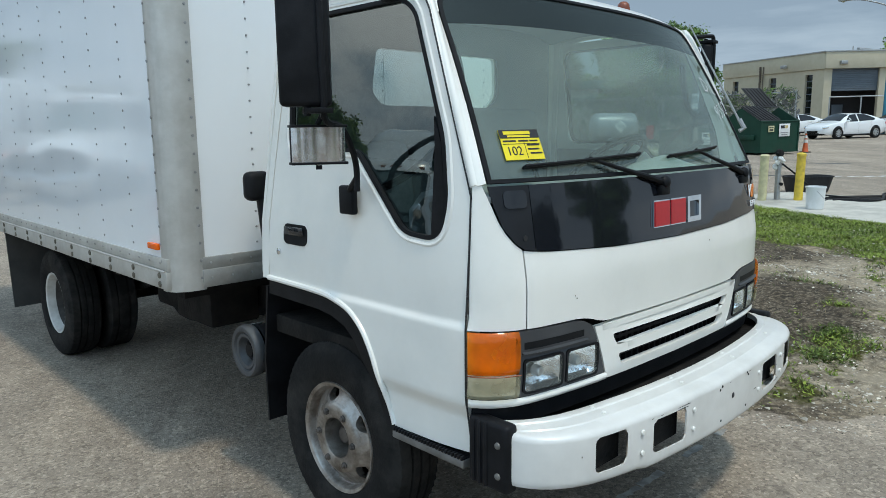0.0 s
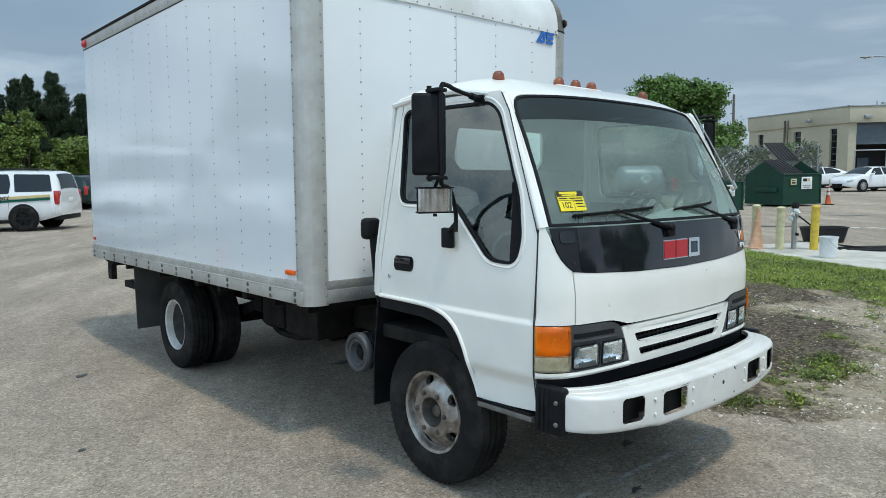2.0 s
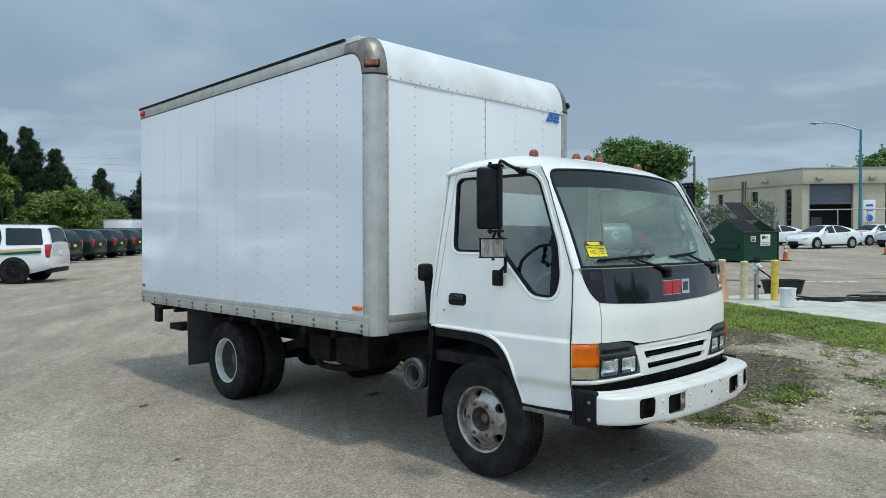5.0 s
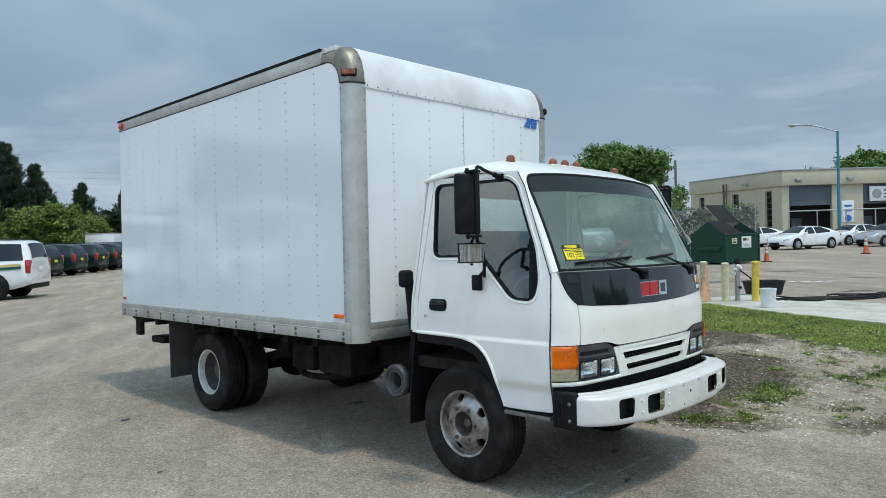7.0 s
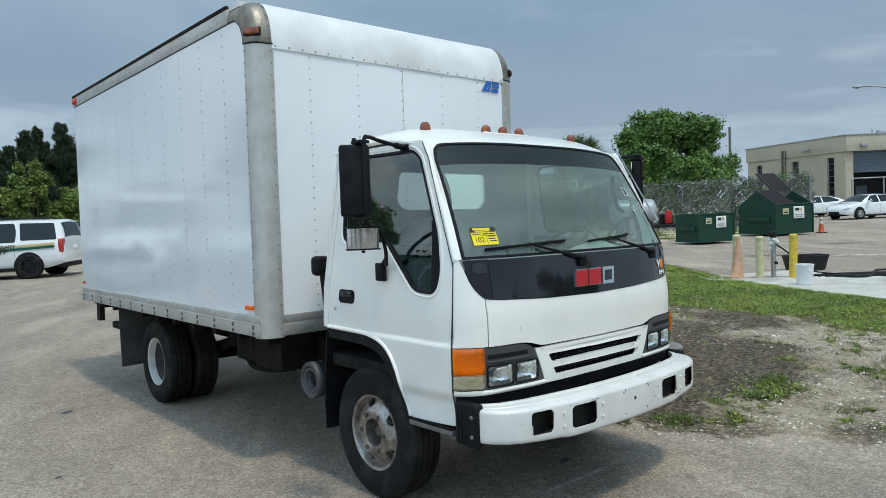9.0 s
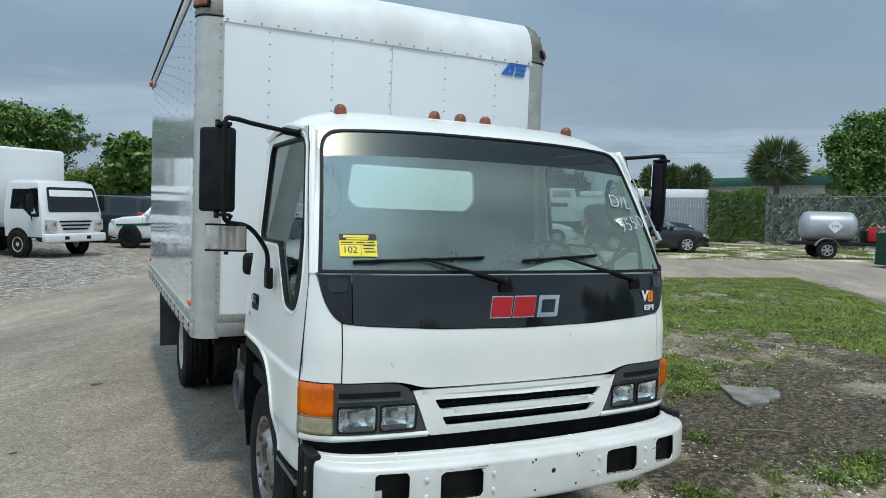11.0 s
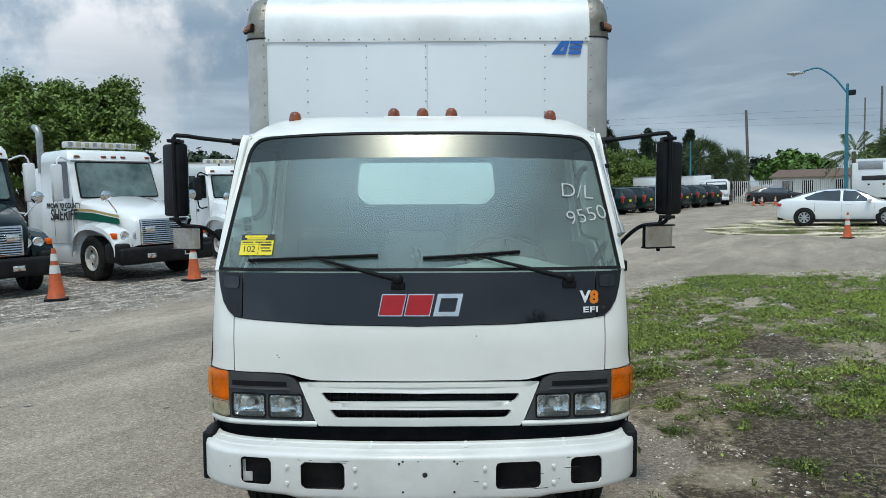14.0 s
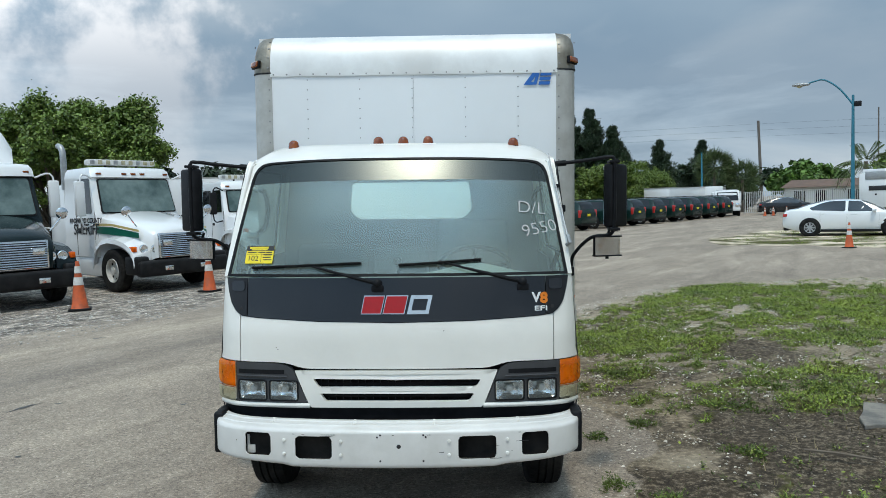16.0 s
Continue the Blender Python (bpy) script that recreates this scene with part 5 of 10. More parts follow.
# roof marker lamps
for x in (-.66, -.15, 0, .15, .66):
    bm = B(); m = Matrix.Translation((x, .90 if abs(x) < .5 else .88, 2.135 if abs(x) < .5 else 2.118))
    lathe(bm, [(.033, -.015), (.032, .014), (.028, .034), (.016, .047), (0, .050)], 16, m); mk = part("roof_marker", bm, AMBERD, truck, "amber roof marker lamp")
    bm = B(); lathe(bm, [(.036, -.03), (.036, -.004), (.032, .0)], 16, m); part("base", bm, BLACKP, mk)
bm = B(); box(bm, -.20, .20, .86, .96, 2.125, 2.14, .008); part("marker_plinth", bm, PAINT, truck)

# mirrors
for sx in (-1, 1):
    arm = B()
    tube(arm, smooth_path([(sx * .865, .80, 2.0), (sx * .95, .775, 2.005), (sx * 1.10, .73, 2.02), (sx * 1.185, .70, 2.03), (sx * 1.222, .69, 2.012), (sx * 1.226, .69, 1.85), (sx * 1.222, .69, 1.66), (sx * 1.205, .71, 1.59), (sx * 1.10, .77, 1.565), (sx * 1.01, .83, 1.46), (sx * 1.0, .84, 1.36)], 6), .0105, 8)
    tube(arm, [(sx * .868, .80, 1.998), (sx * .96, .772, 2.006)], .017, 8)
    box(arm, *sorted((sx * .845, sx * .885)), .765, .835, 1.975, 2.02, .008)
    box(arm, *sorted((sx * .962, sx * .992)), .885, .96, 1.275, 1.375, .008)
    tube(arm, [(sx * 1.0, .84, 1.40), (sx * .985, .90, 1.36)], .012, 8)
    for z in (2.005, 1.618):
        box(arm, *sorted((sx * 1.195, sx * 1.255)), .68, .76, z - .008, z + .008, .003)
        lathe(arm, [(.011, -.015), (.011, .02), (0, .022)], 8, Matrix.Translation((sx * 1.245, .745, z)))
    mir = part("mirror_arm", arm, BLACKP, truck, "black tubular mirror arm")
    m = Matrix.Translation((sx * 1.243, .752, 1.812)) @ pose(0, 0, 0, 0, 0, sx * 41)
    bm = B(); box(bm, -.076, .076, -.030, .032, -.182, .182, .016, m, 3)
    head = part("mirror_head", bm, BLACKP, mir, "tall black mirror housing")
    bm = B(); box(bm, -.067, .067, .032, .035, -.17, .17, 0, m); part("mirror_pane", bm, MIRROR, head)
    m = Matrix.Translation((sx * 1.197, .766, 1.518)) @ pose(0, 0, 0, 0, 0, -20 if sx < 0 else 22)
    bm = B(); grid(bm, lambda a, z: m @ Vector((.083 * math.sin(a) / math.sin(1.05), -.006 - .034 * (math.cos(a) - math.cos(1.05)), z)), span(-1.05, 1.05, 14), [-.052, -.02, .02, .052]); part("spot_mirror", bm, SPOTM, mir, "small curved chrome spot mirror", solid=.012)
    bm = B(); box(bm, -.087, .087, -.025, .025, .052, .060, .002, m); box(bm, -.087, .087, -.025, .025, -.060, -.052, .002, m); box(bm, -.083, .083, .006, .020, -.055, .055, .002, m); tube(bm, [m @ Vector((0, 0, .06)), m @ Vector((0.02, 0, .10))], .008, 8); tube(bm, [m @ Vector((0, 0, -.062)), m @ Vector((0, 0, -.075))], .01, 8); each("mirror_edge", bm, BLACKP, mir)
# aerial on the driver's side
bm = B(); tube(bm, [(.925, .40, 1.42), (.905, .54, 1.74), (.885, .63, 1.99)], .004, 6); box(bm, .905, .945, .38, .43, 1.38, 1.43, .008); box(bm, .89, .92, .52, .56, 1.72, 1.76, .006); part("aerial", bm, BLACKP, truck, "thin black radio aerial")

# wheels


def wheel(x, y, sx, kind, z=.383):
    m = Matrix.Translation((x, y, z)) @ pose(0, 0, 0, 0, 90 * sx, 0)
    n = 132
    prof = [(.208, .085), (.235, .103), (.285, .110), (.335, .108), (.362, .100), (.379, .088), (.384, .062), (.3845, .047), (.372, .045), (.372, .038), (.3845, .036), (.385, .006), (.373, .004), (.373, -.004), (.385, -.006), (.3845, -.036), (.372, -.038), (.372, -.045), (.3845, -.047), (.384, -.062), (.379, -.088), (.362, -.100), (.335, -.108), (.285, -.110), (.208, -.085)]
    bm = B()
    rows = []
    for i, (r, h) in enumerate(prof):
        rows.append([bm.verts.new(m @ Vector(((r - (.0045 if (k % 2 == 0 and .35 < r and abs(h) > .055) else 0)) * math.cos(2 * math.pi * k / n), (r - (.0045 if (k % 2 == 0 and .35 < r and abs(h) > .055) else 0)) * math.sin(2 * math.pi * k / n), h))) for k in range(n)])
    for a, c in zip(rows, rows[1:]):
        bridge(bm, a, c)
    root = part("wheel_front" if kind == "front" else "wheel_rear", bm, RUBBER, truck, "black tyre on a scuffed steel wheel" if kind == "front" else "black dual tyre on a white steel wheel", smooth=30)
    bm = B()
    if kind == "front":
        lathe(bm, [(.207, -.06), (.207, .07), (.222, .092), (.219, .099), (.205, .094), (.199, .082), (.197, .062), (.193, .058)], 60, m)
        lo, hi, h_at = .143, .193, lambda r: lerp(.092, .058, (r - .143) / .05)
        inner = [(.143, .092), (.138, .099), (.130, .103), (.088, .104), (.080, .100), (.078, .090), (.077, -.02)]
        hr, hc, nh, mt = .0245, .168, 5, STEEL
    else:
        lathe(bm, [(.207, .05), (.222, .092), (.219, .099), (.207, .094), (.198, .070), (.192, .040)], 60, m)
        lo, hi, h_at = .112, .172, lambda r: -.075
        inner = [(.112, -.075), (.10, -.075), (.085, -.07)]
        hr, hc, nh, mt = .024, .143, 6, DISC
        part("rim_ring", bm, WHITERIM, root, "white steel rim")
        bm = B(); lathe(bm, [(.192, .040), (.188, -.03), (.182, -.065), (.172, -.075)], 60, m)
    N = 150
    for k in range(N):
        lims = []
        for kk in (k, k + 1):
            a = 2 * math.pi * kk / N
            d = (a + math.pi / nh * .6) % (2 * math.pi / nh) - math.pi / nh
            w = hc * d / (hr * 1.25)
            e = hr * math.sqrt(max(0, 1 - w * w))
            lims.append((a, hc - e, hc + e, e > 1e-4))
        P = lambda a, r: bm.verts.new(m @ Vector((r * math.cos(a), r * math.sin(a), h_at(r))))
        (a0, l0, h0, o0), (a1, l1, h1, o1) = lims
        bm.faces.new((P(a0, lo), P(a1, lo), P(a1, l1), P(a0, l0)))
        bm.faces.new((P(a0, h0), P(a1, h1), P(a1, hi), P(a0, hi)))
        if o0 or o1:
            W = lambda a, r: bm.verts.new(m @ Vector((r * math.cos(a), r * math.sin(a), h_at(r) - .03)))
            for p, q in ((l0, l1), (h0, h1)):
                bm.faces.new((P(a0, p), P(a1, q), W(a1, q), W(a0, p)))
    lathe(bm, inner, 60, m)
    bmesh.ops.remove_doubles(bm, verts=bm.verts, dist=.0004)
    part("rim", bm, mt, root, "scuffed steel rim with round hand holes" if kind == "front" else "white steel rim", smooth=40)
    bm = B(); lathe(bm, [(.205, -.10), (0, -.10)], 30, m); part("brake_drum", bm, CHASSIS, root)
    bm = B()
    if kind == "front":
        lathe(bm, [(.077, .005), (.056, .012), (.040, .016), (.038, .052), (.030, .066), (.012, .072), (0, .072)], 24, m)
    else:
        lathe(bm, [(.098, -.08), (.098, -.03), (.09, -.018), (.05, -.014), (.045, .01), (0, .015)], 24, m)
    part("hub", bm, HUB, root)
    nn, nr = (6, .109) if kind == "front" else (5, .094)
    for k in range(nn):
        a = 2 * math.pi * (k + .5) / nn
        bm = B(); hh = .102 if kind == "front" else -.072
        lathe(bm, [(.015, hh - .004), (.015, hh + .006), (.011, hh + .008), (.010, hh + .014), (.005, hh + .017), (0, hh + .017)], 6, m @ Matrix.Translation((nr * math.cos(a), nr * math.sin(a), 0))); part("wheel_nut", bm, HUB, root)


for sx in (-1, 1):
    wheel(sx * .838, 1.105, sx, "front")
    wheel(sx * .915, 4.46, sx, "rear")
    m = Matrix.Translation((sx * .665, 4.46, .383)) @ pose(0, 0, 0, 0, 90 * sx, 0)
    bm = B(); lathe(bm, [(.208, .085), (.285, .110), (.362, .100), (.384, .085), (.384, .045), (.373, .043), (.373, .037), (.384, .035), (.384, -.035), (.373, -.037), (.384, -.06), (.384, -.085), (.362, -.1), (.285, -.11), (.208, -.085)], 64, m); part("inner_tyre", bm, RUBBER, truck)

# chassis
bm = B()
for sx in (-1, 1):
    box(bm, *sorted((sx * .36, sx * .42)), .45, 6.0, .56, .76, .006)
    box(bm, *sorted((sx * .40, sx * .44)), 1.7, 6.0, .76, .80)
for y in (1.9, 2.7, 3.5, 4.1, 5.0, 5.7):
    box(bm, -.37, .37, y - .04, y + .04, .60, .74, .005)
box(bm, -.36, .36, .50, 1.5, .35, .72, .04)
part("frame_rail", bm, CHASSIS, truck, "black ladder frame under the cargo box")
bm = B(); tube(bm, [(-.8, 4.46, .383), (.8, 4.46, .383)], .06, 12); lathe(bm, [(0, -.17), (.12, -.14), (.17, -.05), (.17, .05), (.12, .14), (0, .17)], 20, Matrix.Translation((0, 4.46, .383)) @ pose(0, 0, 0, 90, 0, 0)); tube(bm, [(0, 1.6, .56), (0, 3.0, .50), (0, 4.3, .40)], .045, 10); tube(bm, [(-.75, 1.105, .36), (.75, 1.105, .36)], .05, 10); part("axle", bm, CHASSIS, truck)
bm = B()
for sx in (-1, 1):
    for k in range(4):
        tube(bm, smooth_path([(sx * .50, 3.85, .62 - .015 * k), (sx * .50, 4.15, .53 - .02 * k), (sx * .50, 4.46, .485 - .02 * k), (sx * .50, 4.8, .53 - .02 * k), (sx * .50, 5.1, .63 - .015 * k)], 3), .022, 6)
    box(bm, *sorted((sx * .44, sx * .54)), 3.78, 3.90, .52, .74, .02)
    box(bm, *sorted((sx * .44, sx * .54)), 5.05, 5.15, .56, .76, .02)
each("leaf_spring", bm, CHASSIS, truck)
bm = B(); box(bm, .46, .95, 2.2, 3.1, .42, .75, .05, seg=3); box(bm, -.44, -.74, 2.55, 3.0, .50, .76, .02); tube(bm, [(.2, 1.7, .45), (.25, 3.2, .42), (.35, 3.6, .45)], .06, 12); box(bm, -.62, -.44, 3.25, 3.6, .46, .70, .03); tube(bm, smooth_path([(-.44, 2.9, .45), (-.5, 3.2, .40), (-.46, 3.6, .38), (-.42, 3.8, .45)], 5), .03, 8); part("fuel_tank", bm, CHASSIS, truck, "black tank and boxes hung on the frame")
# air cleaner with its duct
fm = Matrix.Translation((-.785, 1.745, .60)) @ pose(0, 0, 0, 0, -90, 0)
bm = B(); lathe(bm, [(0, -.22), (.100, -.22), (.107, -.20), (.107, .10), (.112, .11), (.112, .125), (.106, .13)], 36, fm); ac = part("air_cleaner", bm, BLACKP, truck, "black air cleaner with a grey end cover")
bm = B(); lathe(bm, [(.117, .145), (.119, .160), (.117, .182), (.110, .190), (.092, .188), (.084, .176), (.080, .182), (.066, .180), (.052, .150), (.0, .146)], 40, fm); part("end_cover", bm, mat("cover_grey", (0.058, 0.062, 0.067), 0.5, col2=(0.036, 0.039, 0.043), scale=9, grime=(0.10, 0.095, 0.085), gscale=5), ac, "dark grey dished end cover")
bm = B(); lathe(bm, [(.050, .150), (.034, .156), (.030, .164), (0, .166)], 24, fm); part("cover_boss", bm, BLACKP, ac)
bm = B(); grid(bm, lambda a, h: fm @ Vector((.1145 * math.cos(a), .1145 * math.sin(a), h)), span(radians(20), radians(75), 10), [.06, .142]); part("warning_label", bm, CHALK, ac, solid=.001)
bm = B(); tube(bm, smooth_path([(-.78, 1.745, .70), (-.80, 1.70, .76), (-.82, 1.675, .88), (-.85, 1.67, 1.05), (-.88, 1.665, 1.32)], 5), [.045] * 10 + [.036] * 11, 14); box(bm, -.965, -.85, 1.635, 1.705, 1.275, 1.40, .028, seg=3); part("intake_duct", bm, BLACKP, truck, "black air intake stack behind the cab")

FLAP = mat("grey_rubber_flap", (0.045, 0.045, 0.043), 0.7, spec=.3, col2=(0.07, 0.068, 0.064), scale=4)
# ---- cargo box ----
XB, YB0, YB1, ZB0, ZB1 = 1.215, 1.93, 6.08, .885, 3.055
bm = B(); box(bm, -1.175, 1.175, 2.30, 6.05, .90, 3.02); part("cargo_body", bm, PANEL, truck)
bm = B()
for k in range(10):
    box(bm, -1.05, 1.05, 2.15 + .42 * k, 2.22 + .42 * k, .79, .90)
each("floor_bearer", bm, CHASSIS, truck)
for sx in (-1, 1):
    # waviness of the big sheet, stronger towards the lower rear
    def sheet_x(y, z):
        w = .0022 * noise.noise((y * 1.1, z * .6, 2.0 + sx)) + .0045 * math.exp(-((z - 1.36) / .20) ** 2) * noise.noise((y * 1.7, z * 4.0, 7.0 + sx))
        return 1.197 + w
    bm = B(); grid(bm, lambda y, z: Vector((sx * sheet_x(y, z), y, z)), span(1.965, 6.07, 110), span(1.015, 2.945, 64), lambda y, z: y < 2.182 and z > 2.775 and ((y - 2.182) / .16) ** 2 + ((z - 2.775) / .175) ** 2 > 1.35); part("side_panel", bm, PANEL, truck, "glossy white riveted side panel", smooth=80)
    bm = B(); box(bm, *sorted((sx * 1.17, sx * 1.213)), 1.95, 6.08, .885, .965, .004); box(bm, *sorted((sx * 1.17, sx * 1.206)), 1.95, 6.08, .965, 1.022, .003); tube(bm, [(sx * 1.214, 1.96, .966), (sx * 1.214, 6.08, .966)], .006, 6)
    rail = part("bottom_rail", bm, ALU, truck, "aluminium bottom rail with bolts")
    bm = B(); box(bm, *sorted((sx * 1.16, sx * 1.206)), 2.235, 6.08, 2.95, 3.05, .008); part("top_rail", bm, ALU, truck, "aluminium top rail")
    bm = B(); box(bm, *sorted((sx * 1.16, sx * 1.214)), 2.235, 6.09, 3.045, 3.068, .004); part("roof_edge", bm, CHASSIS, truck)
    bm = B()
    for k in range(14):
        for z in (.905, .945):
            y = 2.02 + .305 * k
            lathe(bm, [(.015, 0), (.013, .006), (0, .009)], 8, Matrix.Translation((sx * 1.212, y, z)) @ pose(0, 0, 0, 0, 90 * sx, 0))
    each("rail_bolt", bm, CAST, rail)
    bm = B()
    for k in range(11):
        y = 2.34 + .388 * k
        if y > 6.0:
            continue
        for j in range(25):
            z = 1.06 + .0765 * j
            lathe(bm, [(.0062, -.004), (.005, .0035), (0, .0045)], 6, Matrix.Translation((sx * sheet_x(y, z), y, z)) @ pose(0, 0, 0, 0, 90 * sx, 0))
    for k in range(34):
        y = 2.02 + .12 * k
        for z, o in ((1.0, 1.206), (2.985, 1.206)):
            lathe(bm, [(.006, -.003), (.005, .003), (0, .004)], 6, Matrix.Translation((sx * o, y, z)) @ pose(0, 0, 0, 0, 90 * sx, 0))
    tagged(part("side_rivets", bm, RIVET, truck), kind="stuff")
    # rounded corner post
    CX = [1.199, 1.2035, 1.203, 1.196, 1.180, 1.152, 1.120, 1.088, 1.055]
    CY = [2.022, 2.010, 1.985, 1.957, 1.931, 1.911, 1.901, 1.897, 1.898]
    section = lambda a: (table(a, range(9), CX), table(a, range(9), CY))
    bm = B(); grid(bm, lambda a, z: Vector((sx * section(a)[0], section(a)[1], z)), span(0, 8, 32), [.875, 1.2, 1.6, 2.0, 2.4, 2.762]); post = part("corner_post", bm, ALU, truck, "rounded aluminium corner post", solid=.01)
    bm = B()
    for j in range(24):
        z = .93 + .078 * j
        lathe(bm, [(.007, -.003), (.006, .004), (0, .005)], 6, Matrix.Translation((sx * 1.203, 2.005, z)) @ pose(0, 0, 0, 0, 90 * sx, 0))
        lathe(bm, [(.007, -.003), (.006, .004), (0, .005)], 6, Matrix.Translation((sx * 1.074, 1.898, z)) @ pose(0, 0, 0, 90, 0, 0))
    tagged(part("post_rivets", bm, RIVET, post), kind="stuff")

    # cast corner: the post's section swept up and over, from the quarter round of the side sheet to that of the roof cap
    def corner(a, q, lift=.003):
        th = min(q, 1) * math.pi / 2
        back = max(0, q - 1)
        inner = Vector((2.182 - .16 * math.cos(th) + back, 2.772 + .178 * math.sin(th)))
        outer = Vector((2.076 - .178 * math.cos(th) + back * 2.4, 2.772 + .292 * math.sin(th)))
        x, y = section(a)
        p = inner.lerp(outer, (2.022 - y) / .125)
        return Vector((sx * (x + lift), p.x - lift * .5, p.y))
    bm = B(); grid(bm, corner, span(0, 8, 24), span(0, 1, 14) + [1.03, 1.06]); cor = part("cast_corner", bm, CASTING, truck, "weathered cast metal roof corner", solid=.008)
    for nm, run in (("corner_seam", [corner(a, -.004, .004) for a in span(0, 8, 20)]), ("corner_seam", [corner(0, q, .002) for q in span(0, 1.06, 16)])):
        bm = B(); tube(bm, run, .0042, 6); part(nm, bm, INK, cor)
    bm = B(); tube(bm, [(sx * 1.199, 2.25, 2.949), (sx * 1.199, 6.07, 2.949)], .004, 6); part("rail_seam", bm, INK, truck)
    bm = B()
    for a in (.6, 7.4):
        for q in (.08, .26, .44, .62, .80, .97):
            p = corner(a, q, .005)
            lathe(bm, [(.008, -.004), (.007, .003), (0, .005)], 6, Matrix.Translation(p) @ (pose(0, 0, 0, 0, 90 * sx, 0) if a < 1 else pose(0, 0, 0, 90 - 90 * q, 0, 0)))
    each("corner_rivet", bm, RIVET, cor)
    cm = Matrix.Translation(corner(4.1, .16, .004)) @ pose(0, 0, 0, -8, 0, sx * 50)
    bm = B(); box(bm, -.058, .058, -.008, .014, -.028, .028, .008, cm, 2); ml = part("marker_base", bm, BLACKP, cor)
    bm = B(); box(bm, -.050, .050, -.020, .0, -.021, .021, .009, cm, 3); part("marker_lens", bm, AMBERD, ml, "amber marker lamp")
    bm = B(); box(bm, *sorted((sx * 1.190, sx * 1.214)), 2.035, 2.135, 1.055, 1.083, .004); part("side_marker", bm, AMBER, truck, "small amber side reflector")
    bm = B(); box(bm, *sorted((sx * 1.190, sx * 1.206)), 5.98, 6.05, 1.06, 1.09, .003); part("rear_reflector", bm, REDL, truck, "small red side reflector")
    bm = B(); lathe(bm, [(.038, 0), (.036, .02), (.02, .035), (0, .038)], 16, Matrix.Translation((sx * 1.205, 5.98, 2.995)) @ pose(0, 0, 0, 0, 90 * sx, 0)); part("rear_marker", bm, REDL, truck, "red rear marker lamp")
    bm = B(); plate(bm, [(sx * 1.17, .86), (sx * .55, .86), (sx * .55, .30), (sx * 1.16, .29)], (), lambda x, z: Vector((x, 4.97, z)), .012, (0, 1, 0)); part("rear_flap", bm, FLAP, truck, "black rear mud flap")
# front wall
bm = B(); grid(bm, lambda x, z: Vector((x, 1.907 + .002 * math.sin(x * 8) * math.sin(z * 3), z)), span(-1.06, 1.06, 40), span(1.01, 2.775, 30)); part("front_wall", bm, PANEL, truck, "white riveted front wall of the box", smooth=80)
bm = B(); grid(bm, lambda x, a: Vector((x, 2.075 - .178 * math.cos(a), 2.775 + .290 * math.sin(a))), span(-1.065, 1.065, 20), span(0, math.pi / 2, 14)); grid(bm, lambda x, k: Vector((x, [1.897, 1.897][k], [2.775, 2.742][k])), span(-1.065, 1.065, 20), [0, 1]); bmesh.ops.remove_doubles(bm, verts=bm.verts, dist=.001); part("roof_cap", bm, CAP, truck, "worn white curved roof cap", solid=.008)
bm = B(); box(bm, -1.19, 1.19, 2.08, 6.08, 3.03, 3.066); part("cargo_roof", bm, CAP, truck, "white cargo roof")
bm = B(); box(bm, -1.07, 1.07, 1.890, 1.96, .885, .965, .003); box(bm, -1.07, 1.07, 1.896, 1.96, .965, 1.02, .003); frail = part("front_rail", bm, mat("dull_rail", (0.40, 0.40, 0.38), 0.5, 0.6, col2=(0.28, 0.275, 0.255), scale=7, grime=(0.22, 0.21, 0.185), gscale=3), truck, "dull grey riveted front rail")
bm = B()
for k in range(22):
    for z in (.925, .993):
        lathe(bm, [(.006, 0), (.005, .003), (0, .004)], 8, Matrix.Translation((-1.03 + 2.06 * k / 21, 1.890 if z < .96 else 1.896, z)) @ pose(0, 0, 0, 90, 0, 0))
each("rivet", bm, GALV, frail)
bm = B()
for x in (-.79, -.40, -.01, .385, .775):
    for j in range(24):
        z = 1.06 + .072 * j
        lathe(bm, [(.0055, -.003), (.0045, .0035), (0, .0045)], 6, Matrix.Translation((x, 1.906, z)) @ pose(0, 0, 0, 90, 0, 0))
for k in range(22):
    lathe(bm, [(.007, -.003), (.006, .004), (0, .005)], 6, Matrix.Translation((-1.04 + .099 * k, 1.897, 2.757)) @ pose(0, 0, 0, 90, 0, 0))
tagged(part("front_rivets", bm, RIVET, truck), kind="stuff")
bm = B(); box(bm, -.0008, .0008, 1.904, 1.9062, 1.02, 2.74); part("panel_joint", bm, GALV, truck)
# blue maker's mark: plain slanted shapes
bm = B()
F = lambda x, z: Vector((x, 1.902, z))
plate(bm, [(.815, 2.655), (.91, 2.655), (.935, 2.745), (.885, 2.745)], [[(.87, 2.675), (.893, 2.675), (.905, 2.72)]], F, .004, (0, -1, 0))
for k in range(3):
    plate(bm, [(.925 + .006 * k, 2.655 + .033 * k), (1.006 + .006 * k, 2.655 + .033 * k), (1.011 + .006 * k, 2.679 + .033 * k), (.931 + .006 * k, 2.679 + .033 * k)], (), F, .004, (0, -1, 0))
part("maker_mark", bm, BLUE, truck, "blue slanted maker's mark")
